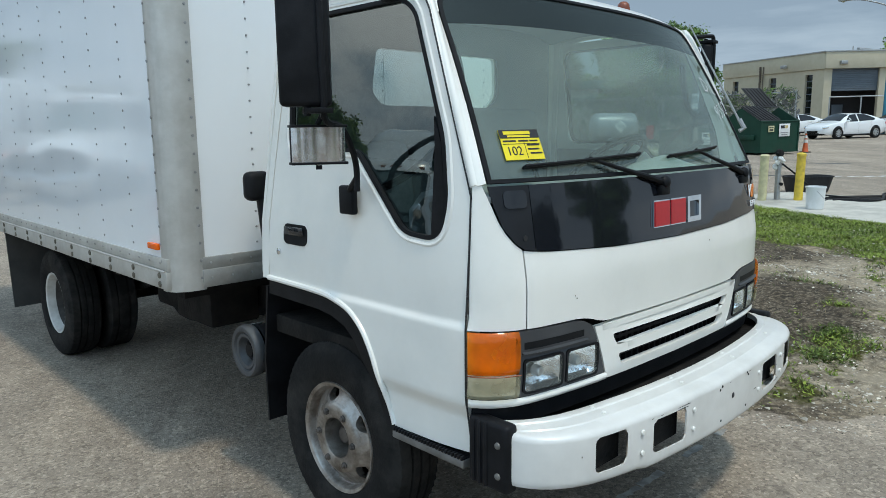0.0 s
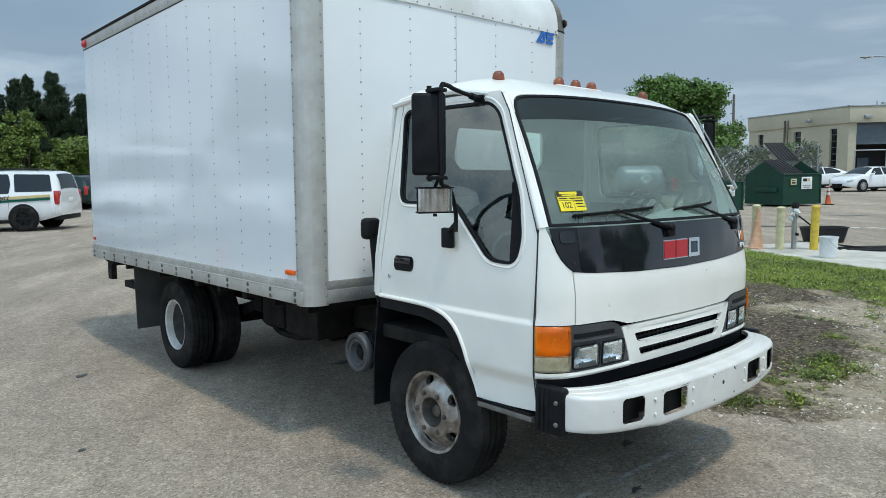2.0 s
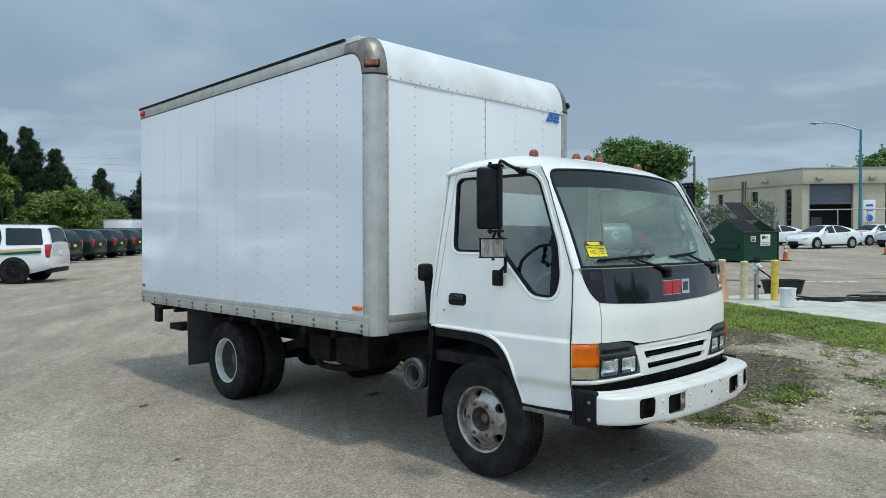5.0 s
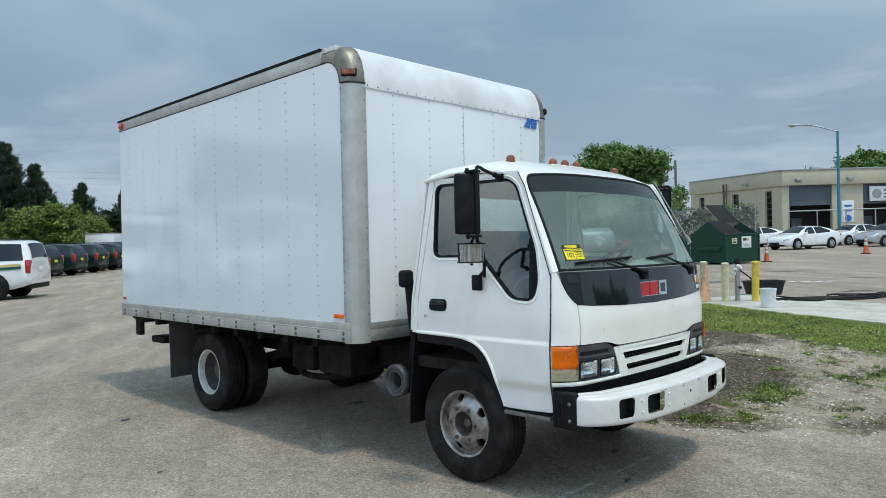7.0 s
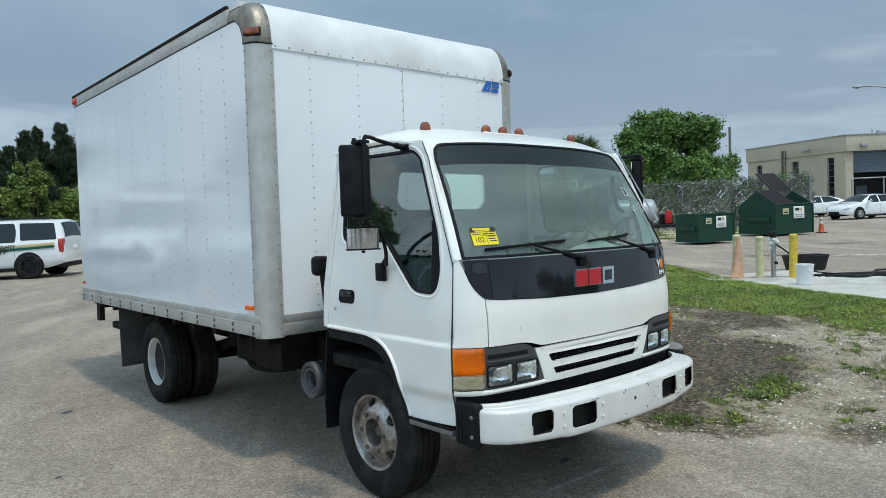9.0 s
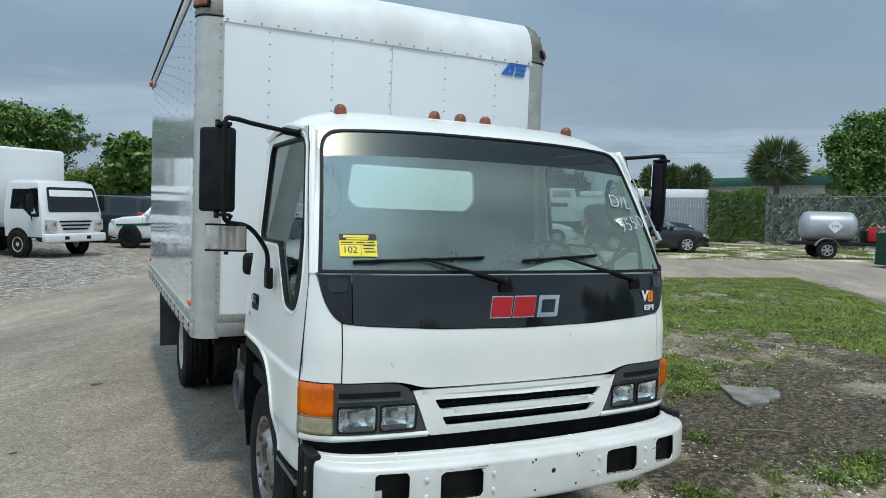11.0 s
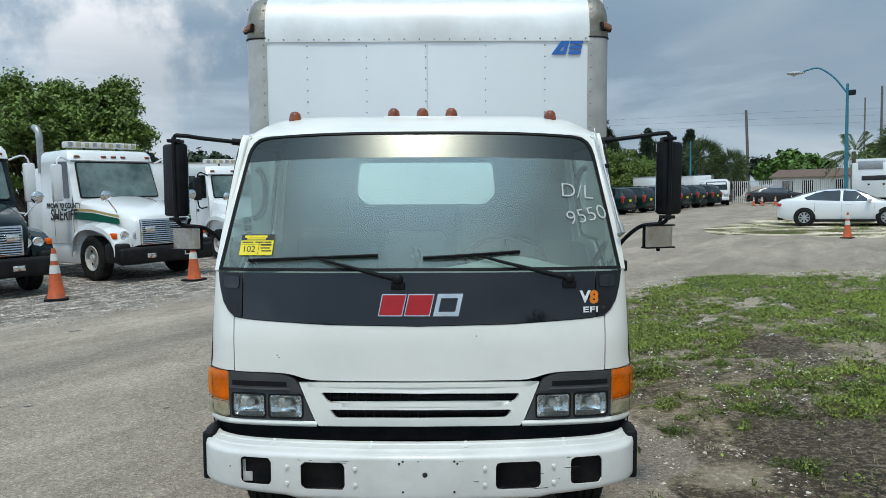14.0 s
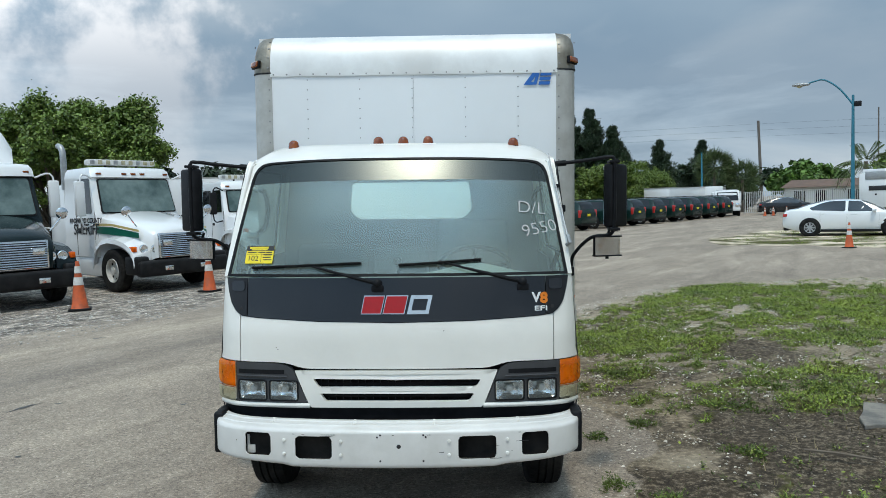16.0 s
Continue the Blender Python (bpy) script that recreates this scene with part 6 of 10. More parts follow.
# rear step and hitch
bm = B(); box(bm, -1.0, 1.0, 5.50, 5.80, .58, .65, .01); box(bm, -.5, -.44, 5.4, 5.6, .55, .80); box(bm, .44, .5, 5.4, 5.6, .55, .80); part("rear_step", bm, CHASSIS, truck, "black rear step bar")
bm = B()
for sx in (-1, 1):
    plate(bm, [(5.58, .885), (6.06, .885), (6.06, .845), (5.97, .83), (5.97, .66), (5.86, .66), (5.86, .80), (5.78, .845), (5.58, .845)], (), lambda y, z: Vector((sx * 1.10, y, z)), .05, (-sx, 0, 0))
each("rear_bracket", bm, CHASSIS, truck)
# badges: plain shapes
bm = B(); EM = lambda o: (lambda x, z: Vector((x, yf(x, z) - o, z)))
LET = [[(-.172, 1.212), (-.075, 1.212), (-.055, 1.298), (-.155, 1.298)], [(-.060, 1.212), (.045, 1.212), (.065, 1.298), (-.040, 1.298)]]
for L in LET:
    plate(bm, L, (), EM(.011), .004, (0, -1, 0))
em = part("front_emblem", bm, RED, truck, "red and chrome front emblem")
bm = B()
for L in LET:
    plate(bm, shrink(L, -.006), (), EM(.005), .006, (0, -1, 0))
plate(bm, [(.062, 1.207), (.172, 1.207), (.194, 1.303), (.084, 1.303)], [[(.085, 1.226), (.158, 1.226), (.171, 1.284), (.098, 1.284)]], EM(.005), .008, (0, -1, 0))
part("emblem_rim", bm, CHROME, em)
BF = lambda x, z, o=.010: Matrix.Translation((x, yf(x, z) - o, z)) @ pose(0, 0, 0, 90, 0, 8)
words("engine_badge", "8", .074, ORANGE, truck, BF(.768, 1.278), bold=.004, label="orange and white engine badge")
words("badge_text", "V", .070, CHALK, truck, BF(.728, 1.281), bold=.0025)
words("badge_text", "EFI", .044, CHALK, truck, BF(.752, 1.226) @ Matrix.Diagonal((1.35, .8, 1, 1)), bold=.0008)


# sticker and writing on the screen
def on_screen(s, t, off=-.004):
    p = screen(s, t)
    du = (screen(s + .01, t) - screen(s - .01, t)).normalized()
    dv = (screen(s, t + .01) - screen(s, t - .01)).normalized()
    n = du.cross(dv).normalized()
    m = Matrix((du, dv - du * dv.dot(du), n)).transposed().to_4x4()
    m.translation = p + n * -off
    return m


sm = on_screen(-.822, .170, -.006)
bm = B(); box(bm, -.078, .078, -.048, .052, -.001, .001, 0, sm); st = part("auction_sticker", bm, YELLOW, truck, "yellow lot sticker with a black heading and 102")
bm = B(); box(bm, -.078, .078, .024, .052, .0012, .0022, 0, sm); part("sticker_heading", bm, INK, st)
bm = B(); box(bm, -.062, .045, .036, .047, .0024, .0030, 0, sm); box(bm, -.05, .04, .027, .033, .0024, .0030, 0, sm); each("heading_bar", bm, YELLOW, st)
bm = B()
for a, c, z in ((-.07, -.02, .012), (-.01, .03, .012), (.035, .068, .012), (.02, .07, -.002), (.02, .065, -.016), (.025, .072, -.030)):
    box(bm, a, c, z, z + .005, .0012, .0022, 0, sm)
box(bm, -.074, .074, .004, .0055, .0012, .002, 0, sm); box(bm, .010, .0115, -.044, .018, .0012, .002, 0, sm)
each("sticker_bar", bm, INK, st)
words("lot_number", "102", .042, INK, st, sm @ pose(-.035, -.02, .0015), extrude=.0005)
words("screen_writing", "D/L", .105, MARKER, truck, on_screen(.845, .55, -.006) @ pose(0, 0, 0, 0, 0, -4), extrude=.0003, bold=-.0012, label="white marker writing on the glass")
words("screen_writing", "9550", .10, MARKER, truck, on_screen(.875, .375, -.006) @ pose(0, 0, 0, 0, 0, 13), extrude=.0003, bold=-.0012, label="white marker writing on the glass")

# ---- surroundings: materials ----
CARWHITE = mat("car_white", (0.80, 0.81, 0.81), 0.25, coat=1.0, col2=(0.77, 0.78, 0.78), scale=2)
CARBLACK = mat("car_black", (0.008, 0.0085, 0.010), 0.18, coat=0.3, col2=(0.017, 0.018, 0.02), scale=2)
CARGREEN = mat("car_dark_green", (0.004, 0.020, 0.017), 0.25, spec=.35, coat=0.12, col2=(0.006, 0.025, 0.021), scale=2, rand=0.15)
CARSILVER = mat("car_silver", (0.46, 0.47, 0.48), 0.25, 0.5, coat=1.0, col2=(0.43, 0.44, 0.45), scale=2)
STRIPEGREEN = mat("stripe_green", (0.005, 0.10, 0.065), 0.35)
STRIPEGOLD = mat("stripe_gold", (0.52, 0.40, 0.16), 0.4)
BUMPERBLK = mat("bumper_black", (0.010, 0.010, 0.011), 0.5, spec=0.15, col2=(0.02, 0.02, 0.02), scale=5)
CARRIM = mat("alloy_rim", (0.55, 0.56, 0.57), 0.3, 0.8, col2=(0.42, 0.43, 0.44), scale=20)
ORANGEC = mat("cone_orange", (0.60, 0.10, 0.018), 0.6, col2=(0.45, 0.085, 0.025), scale=9, grime=(0.16, 0.07, 0.04), gscale=7)
CONEWHITE = mat("cone_white", (0.70, 0.70, 0.68), 0.5, col2=(0.55, 0.54, 0.5), scale=15)
CONEOLD = mat("cone_faded", (0.42, 0.22, 0.12), 0.7, col2=(0.55, 0.34, 0.22), scale=10)
CREAM = mat("bollard_cream", (0.62, 0.57, 0.33), 0.6, col2=(0.50, 0.46, 0.28), scale=10, grime=(0.28, 0.24, 0.16), gscale=6)
BOLLY = mat("bollard_yellow", (0.72, 0.52, 0.05), 0.55, col2=(0.60, 0.42, 0.05), scale=8, grime=(0.20, 0.13, 0.05), gscale=6)
CONCRETE = mat("concrete", (0.56, 0.535, 0.475), 0.85, col2=(0.42, 0.40, 0.355), scale=3, bump=0.3, bscale=40, grime=(0.24, 0.23, 0.20), gscale=0.8)
DUMPG = mat("dumpster_green", (0.006, 0.040, 0.024), 0.6, spec=.3, col2=(0.009, 0.052, 0.032), scale=4, grime=(0.015, 0.032, 0.022), gscale=2)
LID = mat("lid_black", (0.014, 0.0145, 0.016), 0.55, spec=.3, col2=(0.024, 0.024, 0.026), scale=8)
BUCKETW = mat("white_plastic", (0.76, 0.77, 0.77), 0.4, col2=(0.68, 0.69, 0.68), scale=8)
BEIGE = mat("beige_stucco", (0.50, 0.45, 0.335), 0.85, col2=(0.46, 0.41, 0.30), scale=1.5, bump=0.2, bscale=20, grime=(0.40, 0.36, 0.27), gscale=0.35)
SHUTTER = mat("grey_shutter", (0.115, 0.14, 0.165), 0.55, 0.2, col2=(0.095, 0.118, 0.14), scale=3)
# near-black colour that paints the shade inside openings
SHADEIN = mat("interior_shade", (0.02, 0.02, 0.022), 0.8)
BLUEP = mat("blue_post", (0.025, 0.16, 0.23), 0.5, col2=(0.03, 0.19, 0.26), scale=4)
WOODP = mat("pole_wood", (0.17, 0.15, 0.13), 0.8, col2=(0.12, 0.105, 0.09), scale=5)
FENCEG = mat("grey_fence", (0.36, 0.365, 0.375), 0.7, col2=(0.27, 0.275, 0.285), scale=2, grime=(0.16, 0.17, 0.18), gscale=0.8)
FENCEW = mat("white_fence", (0.70, 0.70, 0.68), 0.5, col2=(0.62, 0.62, 0.6), scale=3)
ROOFB = mat("brown_roof", (0.17, 0.105, 0.075), 0.8, col2=(0.12, 0.08, 0.06), scale=2)
ROOFG = mat("green_roof", (0.035, 0.13, 0.095), 0.5, col2=(0.045, 0.15, 0.11), scale=2)
STUCCOW = mat("white_stucco", (0.62, 0.62, 0.58), 0.8, col2=(0.55, 0.55, 0.51), scale=1.5)
BARK = mat("bark", (0.10, 0.08, 0.06), 0.9, col2=(0.16, 0.13, 0.10), scale=5, bump=0.5, bscale=20)
TANKG = mat("tank_grey", (0.40, 0.42, 0.43), 0.4, 0.3, col2=(0.34, 0.35, 0.36), scale=4)


def leaf_mat(name, a, c, rough=0.6):
    m = mat(name, a, rough, col2=c, scale=0.9, rand=0.5, spread=(0.3, 0.7))
    return m


LEAF = leaf_mat("leaf_green", (0.058, 0.125, 0.020), (0.125, 0.215, 0.036))
LEAFY = leaf_mat("leaf_yellow_green", (0.070, 0.120, 0.016), (0.165, 0.230, 0.034))
LEAFD = leaf_mat("leaf_dark", (0.014, 0.030, 0.012), (0.028, 0.055, 0.020))
LEAFO = leaf_mat("leaf_olive", (0.085, 0.145, 0.024), (0.175, 0.250, 0.046))
DRYVINE = leaf_mat("dry_vine", (0.36, 0.345, 0.30), (0.55, 0.53, 0.48))
FROND = leaf_mat("palm_frond", (0.05, 0.085, 0.025), (0.10, 0.135, 0.045))
GRASSM = leaf_mat("grass_blade", (0.088, 0.145, 0.012), (0.220, 0.295, 0.030))
DEADG = leaf_mat("dead_grass", (0.20, 0.155, 0.075), (0.30, 0.24, 0.13))


# ---- surroundings: plants ----
def quads(name, P, A, C, material, parent=None, kind="", label="", cat=""):
    """Many leaf quads: centre P, half-axes A and C."""
    n = len(P)
    v = np.empty((n, 4, 3))
    v[:, 0], v[:, 1], v[:, 2], v[:, 3] = P - A, P - C * 0.55, P + A, P + C * 0.55
    me = bpy.data.meshes.new(name)
    me.from_pydata(v.reshape(-1, 3).tolist(), [], np.arange(4 * n).reshape(n, 4).tolist())
    me.materials.append(material)
    ob = new(name, me)
    ob.parent = parent
    return tagged(ob, label, cat, kind=kind)


def rand_dirs(rs, n):
    d = rs.normal(size=(n, 3))
    return d / np.linalg.norm(d, axis=1)[:, None]


def leaf_cloud(rs, centres, radii, n, size, droop=0.0):
    """Leaves round clumps, thinning out into loose sprays past their edges, in local coordinates."""
    k = rs.choice(len(centres), n, p=radii ** 2 / (radii ** 2).sum())
    d = rand_dirs(rs, n)
    d[:, 2] = np.where(d[:, 2] < -0.55, -d[:, 2], d[:, 2])
    lump = 1 + .22 * np.sin(d[:, 0] * 5 + k) + .22 * np.sin(d[:, 1] * 6 + 2.1 * k) + .15 * np.sin(d[:, 2] * 7 + 1.3 * k)
    r = radii[k] * lump * rs.uniform(0.35, 1.10, n) ** 0.6
    loose = rs.uniform(0, 1, n) < .10
    r = np.where(loose, r * rs.uniform(1.0, 1.45, n), r)
    P = centres[k] + d * r[:, None] * np.array([1, 1, 0.85])
    face = d * 0.55 + np.array([0, 0, .60 - droop]) + rand_dirs(rs, n) * 1.0
    A = np.cross(face, rand_dirs(rs, n))
    A = A / (np.linalg.norm(A, axis=1)[:, None] + 1e-9)
    C = np.cross(A, face)
    C = C / (np.linalg.norm(C, axis=1)[:, None] + 1e-9)
    s = size * rs.uniform(0.5, 1.5, n)
    return P, A * s[:, None], C * s[:, None]


def broadleaf(name, x, y, h, rx, ry, base, material, label, seed, leaves=9000, size=0.16, clumps=46, multi=1, bush=False):
    rs = np.random.RandomState(seed)
    t = thing(name, pose(x, y, float(ground_z(np.array(x), np.array(y)))), label, "tree")
    bm = B()
    cz, rz = (h + base) / 2, (h - base) / 2
    nl = min(16, max(7, clumps // 9))
    lobes = rand_dirs(rs, nl) * rs.uniform(.40, .78, (nl, 1))
    lobes[:, 2] = np.where(lobes[:, 2] < (-.35 if base > .6 else -.75), -lobes[:, 2], lobes[:, 2])
    k_ = np.arange(clumps) % len(lobes)
    at = lobes[k_] + rand_dirs(rs, clumps) * (rs.uniform(.05, 1, (clumps, 1)) ** .6) * .36
    if bush:
        at = np.where(np.arange(clumps)[:, None] % 2 == 0, at * 1.12, rand_dirs(rs, clumps) * rs.uniform(.2, .72, (clumps, 1)) ** .5)
    ctr = at * np.array([rx, ry, rz]) + np.array([0, 0, cz])
    rad = (rs.uniform(0.13, 0.27, clumps) * min(rx, ry, rz * 1.3) + 0.10) * min(1, (80 / clumps) ** .4)
    for j in range(multi):
        ox = (j - (multi - 1) / 2) * rx * 0.35
        tube(bm, smooth_path([(ox, 0, 0), (ox * 1.1 + .08, .05, base * .6), (ox * 1.2, -.04, base + rz * .5)], 4), [h * .035] * 4 + [h * .026] * 4 + [h * .018], 9)
    for i in range(0, clumps, 20 if bush else 1 + clumps // 40):
        c = ctr[i]
        tube(bm, smooth_path([(0, 0, base * .8), (c[0] * .4, c[1] * .4, lerp(base, c[2], .55)), tuple(c)], 3), [h * .016, h * .014, h * .012, h * .010, h * .008, h * .006, h * .004], 6)
    part("trunk", bm, BARK, t)
    quads("crown", *leaf_cloud(rs, ctr, rad, leaves, size), material, t)
    return t


def pine(name, x, y, h, w, label, seed, leaves=7000, tops=3):
    """A tall dark feathery tree with several ragged leaders."""
    rs = np.random.RandomState(seed)
    t = thing(name, pose(x, y, 0), label, "tree")
    bm = B()
    P, A, C = [], [], []
    for j in range(tops):
        ox, hh = (j - (tops - 1) / 2) * w * .42 + rs.uniform(-.2, .2), h * (1 - .16 * abs(j - (tops - 1) / 2 + rs.uniform(-.4, .4)))
        tube(bm, [(ox * .4, 0, 0), (ox * .8, 0, hh * .5), (ox, 0, hh * .97)], [.16, .11, .03], 7)
        k = 84
        for b in range(k):
            z = lerp(.10, .985, (b / k) ** .9) * hh
            ln = w * .60 * (1 - z / hh) ** .85 * rs.uniform(.35, 1.15) + .16
            a = rs.uniform(0, 6.28)
            e = np.array([ox + math.cos(a) * ln, math.sin(a) * ln, z + ln * rs.uniform(.35, .95)])
            s = np.array([ox * (.4 + .6 * z / hh), 0, z])
            tube(bm, [tuple(s), tuple(e)], [.03, .01], 4, False)
            n = leaves // (tops * k)
            q = rs.uniform(.15, 1.05, n)[:, None]
            p = s + (e - s) * q + rs.normal(0, .09 + .07 * ln, (n, 3))
            d = rs.normal(0, .8, (n, 3)) + (e - s) / ln * .9 + np.array([0, 0, .9])
            d /= np.linalg.norm(d, axis=1)[:, None]
            P.append(p); A.append(d * .19); C.append(np.cross(d, rand_dirs(rs, n)) * .085)
    part("trunk", bm, BARK, t)
    quads("crown", np.concatenate(P), np.concatenate(A), np.concatenate(C), LEAFD, t)
    return t


def palm(x, y, h, label, seed, r=1.7, coco=False, fronds=80):
    rs = np.random.RandomState(seed)
    t = thing("palm_tree", pose(x, y, 0), label, "palm")
    bm = B()
    tube(bm, [(0, 0, 0), (.05, .03, h * .5), (0, 0, h)], [.20, .16, .15], 10)
    part("trunk", bm, BARK, t)
    P, A, C = [], [], []
    for k in range(fronds):
        a, el = rs.uniform(0, 6.28), rs.uniform(-.7, 1.25)
        d = np.array([math.cos(a) * math.cos(el), math.sin(a) * math.cos(el), math.sin(el)])
        if coco:
            for q in np.linspace(.15, 1, 16):
                c = np.array([0, 0, h]) + d * r * q + np.array([0, 0, -1.1 * q * q * (0.5 + .5 * (1 - el))])
                for sgn in (-1, 1):
                    s = np.cross(d, (0, 0, 1)); s = s / (np.linalg.norm(s) + 1e-6) * sgn
                    v = s * .8 + d * .4 + np.array([0, 0, -.6])
                    v /= np.linalg.norm(v)
                    P.append(c + v * .3); A.append(v * .32); C.append(d * .07)
        else:
            el = math.asin(rs.uniform(-.65, 1.0))
            d = np.array([math.cos(a) * math.cos(el), math.sin(a) * math.cos(el), math.sin(el)])
            for f in range(26):
                v = d + rs.normal(0, .42, 3) + np.array([0, 0, -.12])
                v /= np.linalg.norm(v)
                P.append(np.array([0, 0, h]) + d * r * rs.uniform(.30, .55) + v * r * .26); A.append(v * r * .26); C.append(np.cross(v, rand_dirs(rs, 1)[0]) * .06)
    quads("crown", np.array(P), np.array(A), np.array(C), FROND, t)
    return t


# ---- surroundings: vehicles (x forward) ----
def road_wheel(parent, x, y, side, r, w, rim=None, rr=.62, spokes=5, rim_label="", offs=0.0):
    m = Matrix.Translation((x, y, r)) @ pose(0, 0, 0, -90 * side, 0, 0)
    bm = B()
    lathe(bm, [(r * rr, w * .42), (r * .80, w * .5), (r * .93, w * .48), (r, w * .36), (r, -w * .36), (r * .93, -w * .5), (r * rr, -w * .42)], 32, m)
    wh = part("wheel", bm, RUBBER, parent)
    bm = B()
    lathe(bm, [(r * rr, w * .40), (r * rr * .95, w * .42), (r * rr * .9, w * .30), (r * rr * .88, w * .12), (0, w * .10)], 28, m)
    part("rim_barrel", bm, CHASSIS if spokes else (rim or CARRIM), wh)
    bm = B()
    lathe(bm, [(r * rr * 1.0, w * .42), (r * rr * .97, w * .46), (r * rr * .88, w * .42), (r * rr * .88, w * .36)], 28, m)
    for k in range(spokes):
        a = 2 * math.pi * k / spokes
        box(bm, 0, r * rr * .92, -r * .085, r * .085, w * .30, w * .40, .006, m @ pose(0, 0, 0, 0, 0, math.degrees(a)))
    lathe(bm, [(r * .16, w * .28), (r * .16, w * .42), (r * .10, w * .44), (0, w * .44)], 16, m)
    part("rim", bm, rim or CARRIM, wh, rim_label)
    for k in range(0 if spokes else 8):
        bm = B(); lathe(bm, [(r * .062, w * .10), (r * .062, w * .125), (0, w * .125)], 10, m @ pose(0, 0, 0, 0, 0, 45 * k) @ Matrix.Translation((r * .40, 0, 0)))
        part("hand_hole", bm, CHASSIS, wh)
    return wh


def strip_on(bm, pts_a, pts_b):
    va, vb = [bm.verts.new(p) for p in pts_a], [bm.verts.new(p) for p in pts_b]
    for i in range(len(va) - 1):
        bm.faces.new((va[i], va[i + 1], vb[i + 1], vb[i]))


SEDAN = dict(W=1.85, wb=2.85, r=.345, xr=-2.465, xf=2.405, sill=.20, ws=(1.13, .40), rw=(-1.93, -1.02),
             top=((-2.465, .80), (-2.43, .97), (-2.34, 1.07), (-2.2, 1.10), (-1.97, 1.13), (-1.45, 1.315), (-1.0, 1.425), (-.5, 1.475), (0, 1.475), (.38, 1.425), (.75, 1.265), (1.15, 1.045), (1.28, 1.01), (1.7, .94), (2.05, .85), (2.28, .72), (2.37, .62), (2.405, .48)),
             belt=((-2.465, .76), (-2.4, .92), (-2.2, 1.03), (-1.9, 1.05), (-1, 1.0), (0, .965), (1.1, .93), (1.3, .92), (1.9, .83), (2.25, .67), (2.37, .56), (2.405, .44)),
             plan=((-2.465, .62), (-2.43, .72), (-2.3, .83), (-2.0, .895), (-1.4, .922), (0, .925), (1.4, .918), (1.9, .87), (2.2, .77), (2.35, .62), (2.405, .46)),
             side=(((.86, .975), (.38, 1.37), (-.06, 1.41), (-.08, .985)), ((-.17, .99), (-.16, 1.41), (-.72, 1.395), (-1.02, 1.32), (-1.45, 1.14), (-1.36, 1.05))))
SUV = dict(W=1.98, wb=2.95, r=.40, xr=-2.55, xf=2.455, sill=.30, ws=(1.05, .52), rw=(-2.52, -2.39),
           top=((-2.55, .95), (-2.54, 1.18), (-2.51, 1.40), (-2.45, 1.66), (-2.38, 1.82), (-2.28, 1.885), (-2.0, 1.905), (-1, 1.93), (0, 1.92), (.42, 1.865), (.60, 1.76), (1.05, 1.24), (1.18, 1.19), (1.8, 1.15), (2.2, 1.08), (2.38, .97), (2.43, .85), (2.455, .68)),
           belt=((-2.55, .92), (-2.52, 1.12), (-2.3, 1.175), (0, 1.165), (1.1, 1.13), (1.8, 1.08), (2.3, .96), (2.43, .80), (2.455, .64)),
           plan=((-2.55, .86), (-2.5, .92), (-2.35, .965), (-2.0, .985), (0, .99), (1.8, .98), (2.2, .94), (2.38, .88), (2.455, .76)),
           side=(((.86, 1.19), (.47, 1.76), (-.02, 1.80), (-.05, 1.185)), ((-.16, 1.19), (-.14, 1.80), (-1.02, 1.80), (-1.10, 1.50), (-1.07, 1.19)), ((-1.24, 1.24), (-1.18, 1.80), (-2.24, 1.77), (-2.34, 1.24))))
MIDSUV = dict(W=1.98, wb=2.86, r=.385, xr=-2.47, xf=2.38, sill=.27, ws=(1.16, .48), rw=(-2.42, -2.14),
              top=((-2.47, .95), (-2.46, 1.10), (-2.42, 1.25), (-2.30, 1.52), (-2.14, 1.69), (-1.98, 1.745), (-1.4, 1.78), (-.5, 1.79), (.15, 1.765), (.48, 1.68), (.85, 1.39), (1.18, 1.13), (1.32, 1.09), (1.85, 1.03), (2.15, .95), (2.32, .82), (2.38, .62)),
              belt=((-2.47, .92), (-2.42, 1.08), (-2.1, 1.14), (0, 1.08), (1.15, 1.04), (1.85, .97), (2.15, .88), (2.32, .74), (2.38, .58)),
              plan=((-2.47, .83), (-2.42, .90), (-2.25, .955), (-1.8, .985), (0, .99), (1.7, .975), (2.05, .92), (2.28, .80), (2.38, .66)),
              side=(((.92, 1.10), (.50, 1.60), (.02, 1.68), (.0, 1.11)), ((-.10, 1.115), (-.08, 1.68), (-.98, 1.68), (-1.10, 1.50), (-1.06, 1.14)), ((-1.20, 1.16), (-1.14, 1.66), (-1.95, 1.62), (-2.10, 1.22))))


